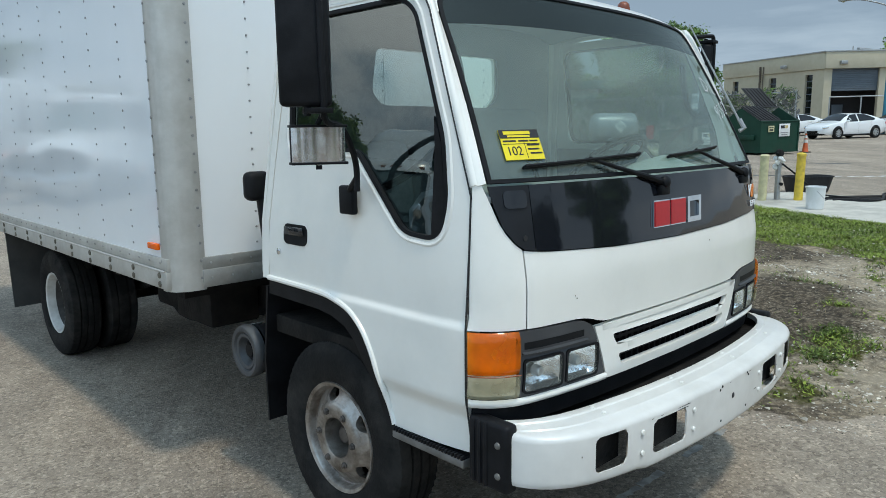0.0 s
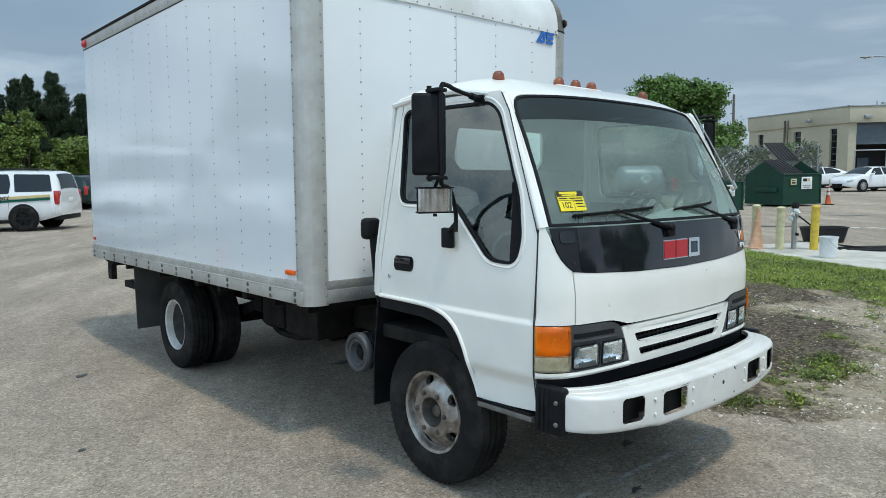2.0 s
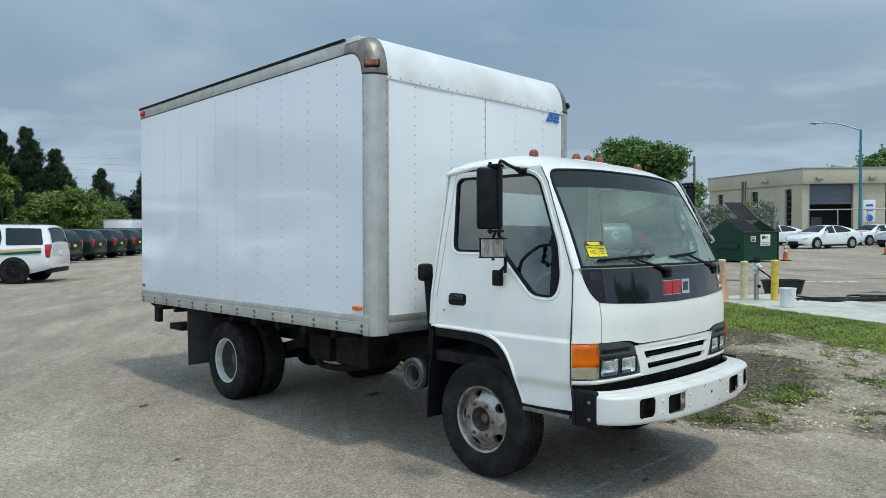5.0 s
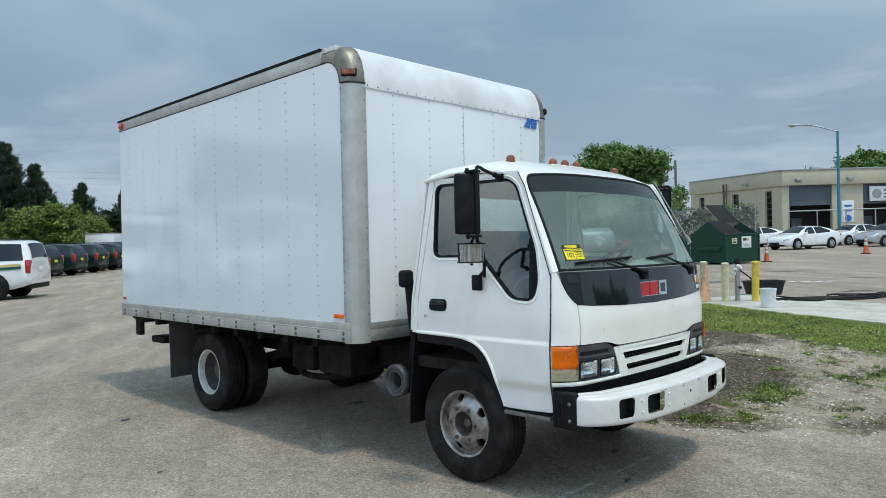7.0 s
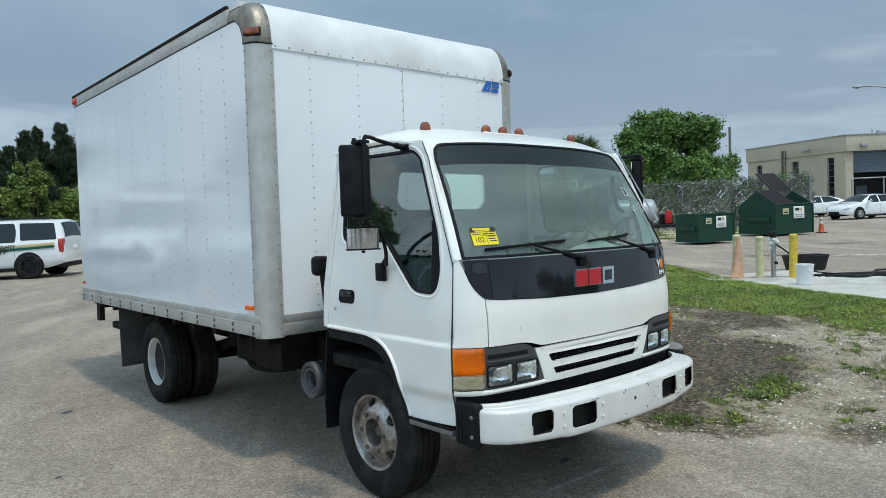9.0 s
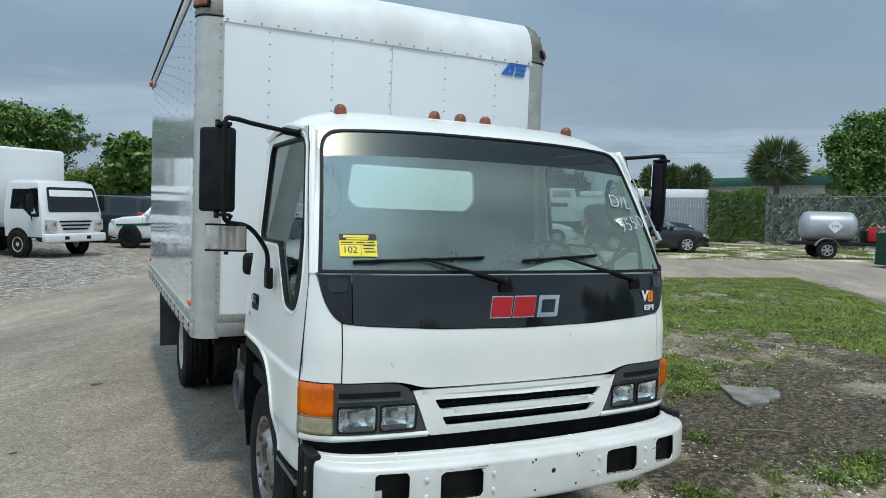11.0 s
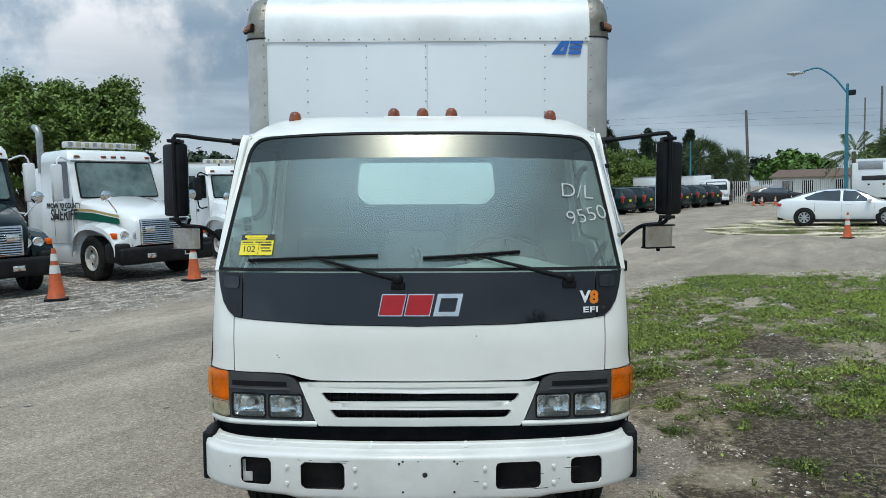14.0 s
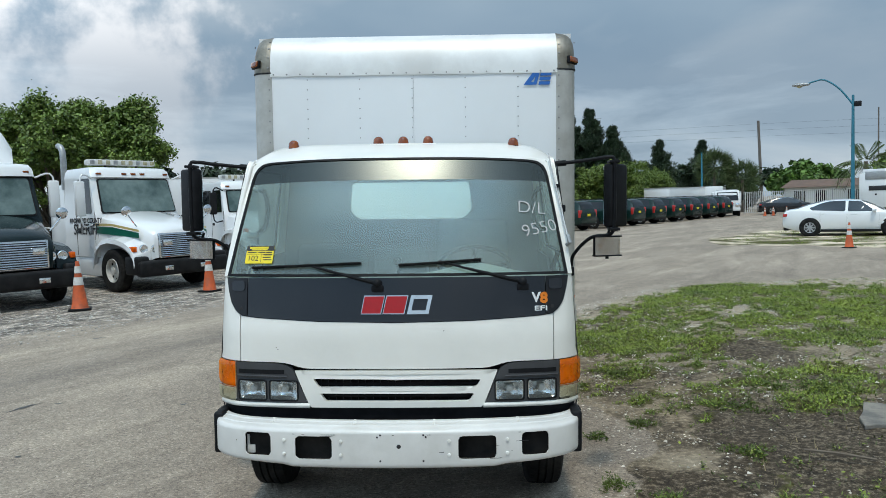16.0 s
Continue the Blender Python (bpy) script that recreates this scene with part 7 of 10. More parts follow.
def car(name, x, y, ang, spec, paint, label, category="car", group="", rim=None, lower=None, marked=False, hood_paint=None, wagon=False, spokes=5):
    """A body lofted through its side and plan outlines, with panes let into it. ang: the way it faces, degrees from +x."""
    q = spec
    gz = float(ground_z(np.array(float(x)), np.array(float(y))))
    t = thing(name, pose(x, y, gz, 0, 0, ang), label, category, group)
    W, xf, xr, sill = q["W"], q["xf"], q["xr"], q["sill"]
    fx, rx = q["wb"] / 2, -q["wb"] / 2
    top = lambda xx: table(xx, *zip(*q["top"]))
    belt = lambda xx: min(table(xx, *zip(*q["belt"])), top(xx) - .015)
    wide = lambda xx: table(xx, *zip(*q["plan"]))
    low = lambda xx: sill + .16 * max(0, (abs(xx) - fx - .25) / .75) ** 1.5
    roof_w = lambda xx: wide(xx) * lerp(.93, .735 if wagon else .69, min(1, max(0, (top(xx) - belt(xx)) / .42)))

    def shell(xx, v):
        """v: 0 at the sill, 1 at the shoulder, 2 at the cant rail, 3 along the middle of the roof."""
        w, h0, h1, h2, rw_ = wide(xx), low(xx), belt(xx), top(xx), roof_w(xx)
        if v <= 1:
            yy = w * table(v, [0, .12, .4, .7, .9, 1], [.90, .965, 1.0, .995, .978, .955])
            zz = lerp(h0, h1, v)
        elif v <= 2:
            f = v - 1
            yy, zz = lerp(w * .955, rw_, f), lerp(h1, h2 - min(.05, (h2 - h1) * .5), f)
        else:
            f = v - 2
            yy, zz = rw_ * (1 - f), h2 - min(.05, (h2 - h1) * .5) * (1 - f) ** 2.6
        return yy, zz

    vs = [0, .06, .12, .25, .4, .55, .7, .8, .9, .96, 1, 1.12, 1.35, 1.6, 1.85, 2, 2.06, 2.15, 2.3, 2.6, 3]
    xs = sorted(set([p[0] for p in q["top"]] + span(xr + .1, xf - .1, 40)))
    bm = B()
    rows = []
    for xx in xs:
        half = [shell(xx, v) for v in vs]
        rows.append([bm.verts.new((xx, -a, z)) for a, z in half] + [bm.verts.new((xx, a, z)) for a, z in half[-2::-1]])
    for a, c in zip(rows, rows[1:]):
        bridge(bm, a, c, False)
    bm.faces.new(rows[0]); bm.faces.new(rows[-1][::-1])
    part("body", bm, paint, t, smooth=38)

    def side_at(sy, off):
        def f(xx, z):
            h1, h2 = belt(xx), top(xx)
            k = min(1, max(0, (z - h1) / max(.05, h2 - .05 - h1)))
            return Vector((xx, sy * (lerp(wide(xx) * .955, roof_w(xx), k) + off), z))
        return f

    for sy in (-1, 1):
        for poly in q["side"]:
            bm = B(); plate(bm, dense(soften(list(poly), .05, 3), .12), (), side_at(sy, .007)); part("side_window", bm, DARKGLASS, t, "dark side window", solid=.006, outward=(0, sy, 0))
        if not wagon:
            bm = B(); rail = [p for poly in q["side"] for p in poly[1:-1]]; tube(bm, [side_at(sy, .008)(*p) for p in sorted(rail)], .007, 5); part("window_trim", bm, CHROME, t)
    for nm, (x0, x1), wd in (("windscreen", q["ws"], .93), ("rear_window", q["rw"], .90)):
        bm = B(); grid(bm, lambda xx, u: Vector((xx, u * roof_w(xx) * wd, shell(xx, 3 - abs(u) * wd)[1])) + Vector((.008 if x0 > 0 else -.008, 0, .006)), span(x0, x1, 10), span(-1, 1, 10)); part(nm, bm, DARKGLASS, t, "dark glazing", smooth=60, solid=.004, outward=(1 if x0 > 0 else -1, 0, .6))
    if hood_paint:
        for sy in (-1, 1):
            bm = B(); strip_on(bm, [(xx, sy * (wide(xx) + .006), sill + .10) for xx in span(-1.0, .95, 6)], [(xx, sy * (wide(xx) * .985 + .006), belt(xx) - .10) for xx in span(-1.0, .85, 6)])
            part("door_panel", bm, hood_paint, t, "white door panel", solid=.004)
    # wheel arches and wheels
    for xx in (fx, rx):
        for sy in (-1, 1):
            bm = B()
            lathe(bm, [(q["r"] * 1.15, 0), (q["r"] * 1.15, .010), (q["r"] * 1.12, .014), (0, .014)], 30, Matrix.Translation((xx, sy * (wide(xx) - .012), q["r"] * 1.02)) @ pose(0, 0, 0, -90 * sy, 0, 0))
            part("wheel_well", bm, BUMPERBLK, t)
            road_wheel(t, xx, sy * (wide(xx) - .058), sy, q["r"], .22, rim, spokes=spokes)
    # lower trim, lamps, handles, mirrors
    for sy in (-1, 1):
        bm = B(); box(bm, rx + q["r"] * 1.1, fx - q["r"] * 1.1, *sorted((sy * W * .44, sy * (W / 2 - .012))), sill - .03, sill + .07, .02); part("sill", bm, lower or BUMPERBLK, t)
    bm = B(); box(bm, xr + .03, xr + .25, -wide(xr + .03) * .92, wide(xr + .03) * .92, sill + .02, sill + (.30 if wagon else .18), .04); part("rear_valance", bm, lower or BUMPERBLK, t)
    zn = belt(xf - .02)
    bm = B(); box(bm, xf - .10, xf + .006, -wide(xf) * .85, wide(xf) * .85, zn - .16, zn - .02, .02); part("grille", bm, BUMPERBLK, t)
    bm = B(); box(bm, xf - .12, xf - .01, -wide(xf) * 1.0, wide(xf) * 1.0, sill + .03, sill + .13, .02); part("air_intake", bm, BUMPERBLK, t)
    for sy in (-1, 1):
        xl = xf - .20
        bm = B(); hm = Matrix.Translation((xl, sy * (wide(xl) * .93), belt(xl) - .02)) @ pose(0, 0, 0, 0, 14, -sy * 38); box(bm, -.18, .14, -.05, .05, -.06, .05, .03, hm); part("headlamp", bm, REFLECT, t)
        bm = B()
        if wagon:
            box(bm, xr + .015, xr + .16, *sorted((sy * wide(xr) * .82, sy * (wide(xr + .1) + .012))), belt(xr + .2) - .34, belt(xr + .2) + .10, .025)
        else:
            box(bm, xr + .03, xr + .26, *sorted((sy * wide(xr) * .62, sy * (wide(xr + .14) + .01))), belt(xr + .2) - .20, belt(xr + .2) - .07, .03)
        part("tail_lamp", bm, REDL, t, "red tail lamp")
        for hx in (.12, -.92):
            bm = B(); box(bm, hx - .11, hx + .11, sy * wide(hx) * .98 - .01, sy * wide(hx) * .98 + .022, belt(hx) - .12, belt(hx) - .09, .008); part("door_handle", bm, paint, t)
        xm = q["ws"][0] - .30
        bm = B(); box(bm, xm - .09, xm + .07, *sorted((sy * (wide(xm) * .94 + .03), sy * (wide(xm) * .94 + .22))), belt(xm) + .02, belt(xm) + .15, .045, seg=3); box(bm, xm - .03, xm + .03, *sorted((sy * wide(xm) * .92, sy * (wide(xm) * .94 + .06))), belt(xm) + .01, belt(xm) + .05, .01); part("wing_mirror", bm, paint, t)
        for hx in (.98, -.11, -1.06):
            bm = B(); tube(bm, [(hx, sy * (shell(hx, v)[0] + .001), shell(hx, v)[1]) for v in (.16, .3, .5, .7, .9, .98)], .004, 4); part("door_gap", bm, BUMPERBLK, t)
    bm = B(); box(bm, xr - .012, xr + .03, -.16, .16, belt(xr + .1) - .26, belt(xr + .1) - .12, .004); part("number_plate", bm, YELLOW if paint is CARGREEN else CHALK, t)
    if wagon:
        for sy in (-1, 1):
            bm = B(); tube(bm, smooth_path([(.2, sy * roof_w(.2) * .86, top(.2) - .02), (.1, sy * roof_w(0) * .86, top(0) + .045), (-1.7, sy * roof_w(-1.7) * .86, top(-1.7) + .045), (-1.85, sy * roof_w(-1.85) * .86, top(-1.85) - .02)], 4), .016, 6); part("roof_rack", bm, BUMPERBLK, t)
    return t


# ---- surroundings: lorries (x forward) ----
def big_truck(name, x, y, ang, label, paint, chin, roof_h=2.95, hood_h=1.75, hood_len=1.75, cab_w=2.15, stripe=True, lightbar=True, stack=True, text="", chrome_bumper=False, r=.50, fairing=False, bars=True, cab_len=1.75, crew=False):
    """A bonneted lorry: sloped bonnet, flared wings, upright cab."""
    gz = float(ground_z(np.array(float(x)), np.array(float(y))))
    t = thing(name, pose(x, y, gz, 0, 0, ang), label, "truck", "parked lorries")
    hw_ = cab_w / 2
    nose = 1.15  # bumper ahead of the front axle at x = 0
    cab0, cab1 = nose - hood_len, nose - hood_len - cab_len
    # bonnet
    bm = B()
    rows = []
    for xx, w, lo, hi in ((nose - .05, .62, .78, hood_h - .42), (nose - .12, .70, .74, hood_h - .34), (nose - .5, .78, .72, hood_h - .20), (cab0 + .5, .90, .72, hood_h - .03), (cab0, 1.0, .72, hood_h + .06)):
        ww = hw_ * w
        half = [(ww * .98, lo), (ww, lerp(lo, hi, .6)), (ww * .93, hi - .10), (ww * .78, hi - .02), (ww * .35, hi + .03), (0, hi + .04)]
        rows.append([bm.verts.new((xx, -a, z)) for a, z in half] + [bm.verts.new((xx, a, z)) for a, z in half[-2::-1]])
    for a, c in zip(rows, rows[1:]):
        bridge(bm, a, c, False)
    bm.faces.new(rows[0]); bm.faces.new(rows[-1][::-1])
    part("bonnet", bm, paint, t, smooth=45)
    # wings
    for sy in (-1, 1):
        bm = B()
        pts = [(-.78, .62), (-.74, .86), (-.62, 1.06), (-.40, 1.19), (-.1, 1.24), (.25, 1.22), (.62, 1.14), (.88, 1.02), (1.02, .84), (1.04, .66)]
        for (a0, b0), (a1, b1) in zip(pts, pts[1:]):
            v = [bm.verts.new(p) for p in ((a0, sy * hw_ * .70, b0 + .12), (a1, sy * hw_ * .70, b1 + .10), (a1, sy * (hw_ + .07), b1), (a0, sy * (hw_ + .07), b0))]
            bm.faces.new(v)
            v = [bm.verts.new(p) for p in ((a0, sy * (hw_ + .07), b0), (a1, sy * (hw_ + .07), b1), (a1, sy * (hw_ + .09), b1 - .10), (a0, sy * (hw_ + .09), b0 - .10))]
            bm.faces.new(v)
        bmesh.ops.remove_doubles(bm, verts=bm.verts, dist=.002)
        part("wing", bm, paint, t, solid=.02, smooth=60)
        bm = B(); box(bm, -.62, .90, sy * hw_ * .62 - .02, sy * hw_ * .62 + .02, .50, 1.14); part("inner_wing", bm, CHASSIS, t)
    # cab
    bm = B()
    rows = []
    for z, x0, x1, w in ((.80, cab0 + .02, cab1, 1.0), (1.3, cab0 + .02, cab1, 1.0), (hood_h, cab0 + .02, cab1, 1.0), (hood_h + .06, cab0 - .02, cab1, .995), (roof_h - .28, cab0 - .30, cab1, .95), (roof_h - .26, cab0 - .24, cab1, .955), (roof_h - .10, cab0 - .30, cab1 + .02, .94), (roof_h - .02, cab0 - .40, cab1 + .06, .90), (roof_h, cab0 - .55, cab1 + .10, .82)):
        ww = hw_ * w
        c = .10
        rows.append([bm.verts.new(p) for p in ((x0, -ww + c * 1.6, z), (x0 - c, -ww, z), (x1 + c, -ww, z), (x1, -ww + c, z), (x1, ww - c, z), (x1 + c, ww, z), (x0 - c, ww, z), (x0, ww - c * 1.6, z))])
    for a, c in zip(rows, rows[1:]):
        bridge(bm, a, c)
    bm.faces.new(rows[-1]); bm.faces.new(rows[0][::-1])
    cab = part("cab", bm, paint, t, smooth=35)
    # windscreen, side windows
    z0, z1 = hood_h + .12, roof_h - .30
    X = lambda z: table(z, [hood_h + .06, roof_h - .28], [cab0 - .02, cab0 - .30]) + .008
    bm = B(); plate(bm, soften([(-hw_ * .90, z0 - .05), (hw_ * .90, z0 - .05), (hw_ * .855, z1 + .01), (-hw_ * .855, z1 + .01)], .07), (), lambda yy, z: Vector((X(z), yy, z))); part("windscreen_seal", bm, BUMPERBLK, t, solid=.01)
    bm = B(); plate(bm, soften([(-hw_ * .87, z0 - .02), (hw_ * .87, z0 - .02), (hw_ * .825, z1 - .02), (-hw_ * .825, z1 - .02)], .06), (), lambda yy, z: Vector((X(z) + .022, yy, z))); ws = part("windscreen", bm, SCREENM, t, "greenish windscreen with pale reflections painted in", solid=.004)
    for sy in (-1, 1):
        S = lambda xx, z: Vector((xx, sy * (hw_ * table(z, [hood_h, roof_h - .28], [1.0, .95]) + .004), z))
        bm = B(); plate(bm, soften([(cab0 - .28, z0 - .04), (cab0 - .42, z1 + .02), (cab0 - .98, z1 + .02), (cab0 - .98, z0 - .04)], .06), (), S); part("side_window", bm, DARKGLASS, t, solid=.004)
        if crew:
            bm = B(); plate(bm, soften([(cab0 - 1.15, z0 - .02), (cab0 - 1.15, z1 + .02), (cab0 - 1.75, z1 + .02), (cab0 - 1.8, z0 - .02)], .06), (), S); part("rear_side_window", bm, DARKGLASS, t, solid=.004)
        for xx in (cab0 - .16, cab0 - 1.05):
            bm = B(); box(bm, xx - .006, xx + .006, sy * hw_ - .004, sy * hw_ + .005, .84, z0); part("door_gap", bm, BUMPERBLK, t)
        bm = B(); box(bm, cab0 - 1.0, cab0 - .84, sy * hw_ - .01, sy * hw_ + .03, 1.36, 1.44, .012); part("door_handle", bm, BUMPERBLK, t)
        # mirrors: tall head and a round one on the wing
        bm = B(); tube(bm, smooth_path([(cab0 - .25, sy * (hw_ - .05), z1), (cab0 - .15, sy * (hw_ + .28), z1 + .02), (cab0 - .15, sy * (hw_ + .30), z0 - .25), (cab0 - .25, sy * hw_, z0 - .30)], 5), .02, 8); box(bm, cab0 - .25, cab0 - .12, sy * (hw_ + .30) - .11, sy * (hw_ + .30) + .11, z0 - .10, z1 - .06, .04); part("wing_mirror", bm, CARWHITE if fairing or stripe else BUMPERBLK, t)
        bm = B(); tube(bm, [(nose - .55, sy * hw_ * .75, hood_h - .25), (nose - .50, sy * hw_ * .95, hood_h + .02)], .015, 6); lathe(bm, [(0, -.05), (.08, -.04), (.12, 0), (.115, .012), (0, .012)], 20, Matrix.Translation((nose - .52, sy * hw_ * .97, hood_h + .10)) @ pose(0, 0, 0, 0, -80, 0)); part("spot_mirror", bm, CHROME, t)
        # headlamps
        if chrome_bumper:
            bm = B(); box(bm, nose - .20, nose - .02, sy * hw_ * .82 - .20, sy * hw_ * .82 + .20, .98, 1.16, .03); part("headlamp", bm, REFLECT, t)
            bm = B(); box(bm, nose - .30, nose - .06, sy * (hw_ * 1.02) - .05, sy * (hw_ * 1.02) + .05, 1.18, 1.28, .02); part("marker", bm, AMBER, t)
        else:
            for k in (.60, .82):
                bm = B(); lathe(bm, [(.10, 0), (.10, .03), (.085, .04), (.07, .03), (0, .036)], 24, Matrix.Translation((nose - .10 - .08 * (k > .7), sy * hw_ * k, 1.0)) @ pose(0, 0, 0, 0, 90, 0)); part("headlamp", bm, REFLECT, t)
            bm = B(); box(bm, nose - .34, nose - .16, sy * (hw_ * 1.01) - .05, sy * (hw_ * 1.01) + .05, .94, 1.06, .02); part("marker", bm, AMBER, t)
    # grille with bright slats
    gw, g0, g1 = hw_ * .52, .80, hood_h - .46
    bm = B(); box(bm, nose - .10, nose - .01, -gw - .04, gw + .04, g0 - .04, g1 + .05, .03); part("grille_surround", bm, CHROME if not chrome_bumper else paint, t)
    bm = B(); box(bm, nose - .06, nose - .004, -gw, gw, g0, g1 + .01, .01); part("grille_back", bm, BUMPERBLK, t)
    if bars:
        for sy in (-1, 1):
            bm = B(); box(bm, nose + .005, nose + .05, sy * gw * .72 - .11, sy * gw * .72 + .11, g0 + .26, g0 + .38, .015); part("grille_lamp", bm, REFLECT, t)
        n = 11
        for k in range(n):
            z = lerp(g0 + .02, g1 - .02, k / (n - 1))
            bm = B(); tube(bm, [(nose - .004, -gw, z), (nose + .012, 0, z), (nose - .004, gw, z)], .013, 6); part("grille_slat", bm, CHROME, t)
    else:
        for k in range(2):
            z = lerp(g0 + .12, g1 - .08, k)
            bm = B(); box(bm, nose - .02, nose + .006, -gw * 1.5, gw * 1.5, z - .11, z + .07, .01); part("grille_insert", bm, BUMPERBLK, t)
    # bumper
    bm = B(); box(bm, nose - .12, nose + .12, -hw_ - .06, hw_ + .06, .38, .74, .07, seg=3); part("bumper", bm, chin, t, smooth=50)
    for sy in (-.45, .45):
        bm = B(); box(bm, nose + .11, nose + .125, sy - .10, sy + .10, .50, .60, .004); part("fog_lamp", bm, REFLECT if not chrome_bumper else BUMPERBLK, t)
    # wheels
    for sy in (-1, 1):
        if not chrome_bumper:
            bm = B(); box(bm, nose - .55, nose + .04, *sorted((sy * hw_ * .80, sy * (hw_ + .07))), .42, .84, .06, seg=3); part("bumper_corner", bm, chin, t)
        road_wheel(t, 0, sy * (hw_ - .08), sy, r, .28, WHITERIM, .56, 0)
        road_wheel(t, -4.2, sy * (hw_ - .15), sy, r, .50, WHITERIM, .56, 0)
    bm = B(); box(bm, -5.6, .9, -.42, .42, .55, .80, .02); tube(bm, [(0, -hw_ + .1, r), (0, hw_ - .1, r)], .08, 8); part("frame", bm, CHASSIS, t)
    bm = B()
    for sy in (-1, 1):
        box(bm, cab1, cab0 - .05, sy * hw_ * .92 - .06, sy * hw_ * .92 + .06, .34, .80, .04)
    part("step_box", bm, paint if stripe else BUMPERBLK, t)
    # things on the roof
    if lightbar:
        lb = B(); box(lb, cab0 - .95, cab0 - .70, -hw_ * .80, hw_ * .80, roof_h + .06, roof_h + .20, .03); b_ = part("light_bar", lb, CONEWHITE, t, "long beacon bar on the roof")
        for k in range(9):
            yy = lerp(-hw_ * .72, hw_ * .72, k / 8)
            bm = B(); box(bm, cab0 - .70, cab0 - .685, yy - .05, yy + .05, roof_h + .08, roof_h + .18, .004); part("beacon_lens", bm, CLEARL if k % 3 else GALV, b_)
        for yy in (-.4, .4):
            bm = B(); tube(bm, [(cab0 - .82, yy, roof_h - .02), (cab0 - .82, yy, roof_h + .08)], .03, 6); part("bar_foot", bm, BUMPERBLK, t)
    for k in range(5):
        yy = [-.80, -.22, 0, .22, .80][k] * hw_
        bm = B(); box(bm, cab0 - .30, cab0 - .245, yy - .06, yy + .06, roof_h - .20, roof_h - .15, .01); part("roof_marker", bm, AMBERD, t)
    if fairing:
        bm = B()
        rows = []
        for z, x0, x1, w in ((roof_h - .27, cab0 - .22, cab1 - .01, .965), (roof_h - .10, cab0 - .28, cab1, .95), (roof_h - .01, cab0 - .38, cab1 + .04, .91), (roof_h + .02, cab0 - .53, cab1 + .08, .83)):
            ww = hw_ * w
            rows.append([bm.verts.new(p) for p in ((x0, -ww + .16, z), (x0 - .10, -ww, z), (x1 + .10, -ww, z), (x1, -ww + .1, z), (x1, ww - .1, z), (x1 + .10, ww, z), (x0 - .10, ww, z), (x0, ww - .16, z))])
        for a, c in zip(rows, rows[1:]):
            bridge(bm, a, c)
        bm.faces.new(rows[-1]); bm.faces.new(rows[0][::-1])
        part("roof_cap", bm, CARWHITE, t, "white roof cap and visor", smooth=35)
        bm = B(); grid(bm, lambda u, s: Vector((lerp(cab0 - .55, cab1 + .05, u), s * hw_ * lerp(.66, .95, u), roof_h - .02 + (.95 * math.sin(u * math.pi / 2)) * (1 - abs(s) ** 6 * .5))), span(0, 1, 10), span(-1, 1, 10)); part("roof_fairing", bm, paint2_white, t, "white roof fairing", solid=.03)
    if stack:
        bm = B(); box(bm, cab1 - .80, cab1 + .03, -hw_ * .96, hw_ * .96, .82, roof_h - .38, .05); part("sleeper", bm, paint, t, "low white sleeper box behind the cab")
        bm = B(); box(bm, cab1 - .82, cab1 - .79, -hw_ * .98, hw_ * .98, .70, roof_h - .40, .01); part("rear_edge", bm, BUMPERBLK, t)
        bm = B(); tube(bm, smooth_path([(cab1 - .02, -hw_ * .90, roof_h - .5), (cab1 - .02, -hw_ * .90, roof_h - .1), (cab1 - .02, -hw_ * .90, roof_h + .36), (cab1 - .10, -hw_ * .90, roof_h + .54), (cab1 - .24, -hw_ * .90, roof_h + .60)], 4), .075, 12); part("exhaust_pipe", bm, GALV, t)
    if stripe:
        for sy in (-1, 1):
            S = lambda xx, z: Vector((xx, sy * (hw_ * table(xx, [cab1, cab0, nose - .3], [1.0, 1.0, .80]) + .006), z))
            bm = B(); plate(bm, dense([(cab0 - .12, 1.52), (cab0 + .5, 1.50), (nose - .35, 1.36), (nose - .35, 1.24), (cab0 + .4, 1.33), (cab0 - .12, 1.37)], .15), (), S); part("green_stripe", bm, STRIPEGREEN, t, solid=.004)
            bm = B(); plate(bm, dense([(cab0 - .12, 1.60), (cab0 + .5, 1.575), (nose - .35, 1.43), (nose - .35, 1.38), (cab0 + .5, 1.52), (cab0 - .12, 1.54)], .15), (), S); part("gold_stripe", bm, STRIPEGOLD, t, solid=.004)
    if text:
        for sy in (-1, 1):
            for txt, zz, ss in (("BROWARD COUNTY", 1.66, .165), ("SHERIFF", 1.45, .36)):
                words("door_lettering", txt, ss, INK, t, Matrix.Translation((cab0 - .60, sy * (hw_ + .008), zz)) @ (pose(0, 0, 0, 90, 0, 0) if sy < 0 else pose(0, 0, 0, 90, 0, 180)), bold=.006, shear=.15)
    return t


# pale mottling over the teal is painted in for reflections on the glass
SCREENM = mat("lorry_screen_sheen", (0.045, 0.080, 0.076), 0.05, coat=0.6, ior=1.5, col2=(0.17, 0.23, 0.22), scale=1.6)
paint2_white = CARWHITE


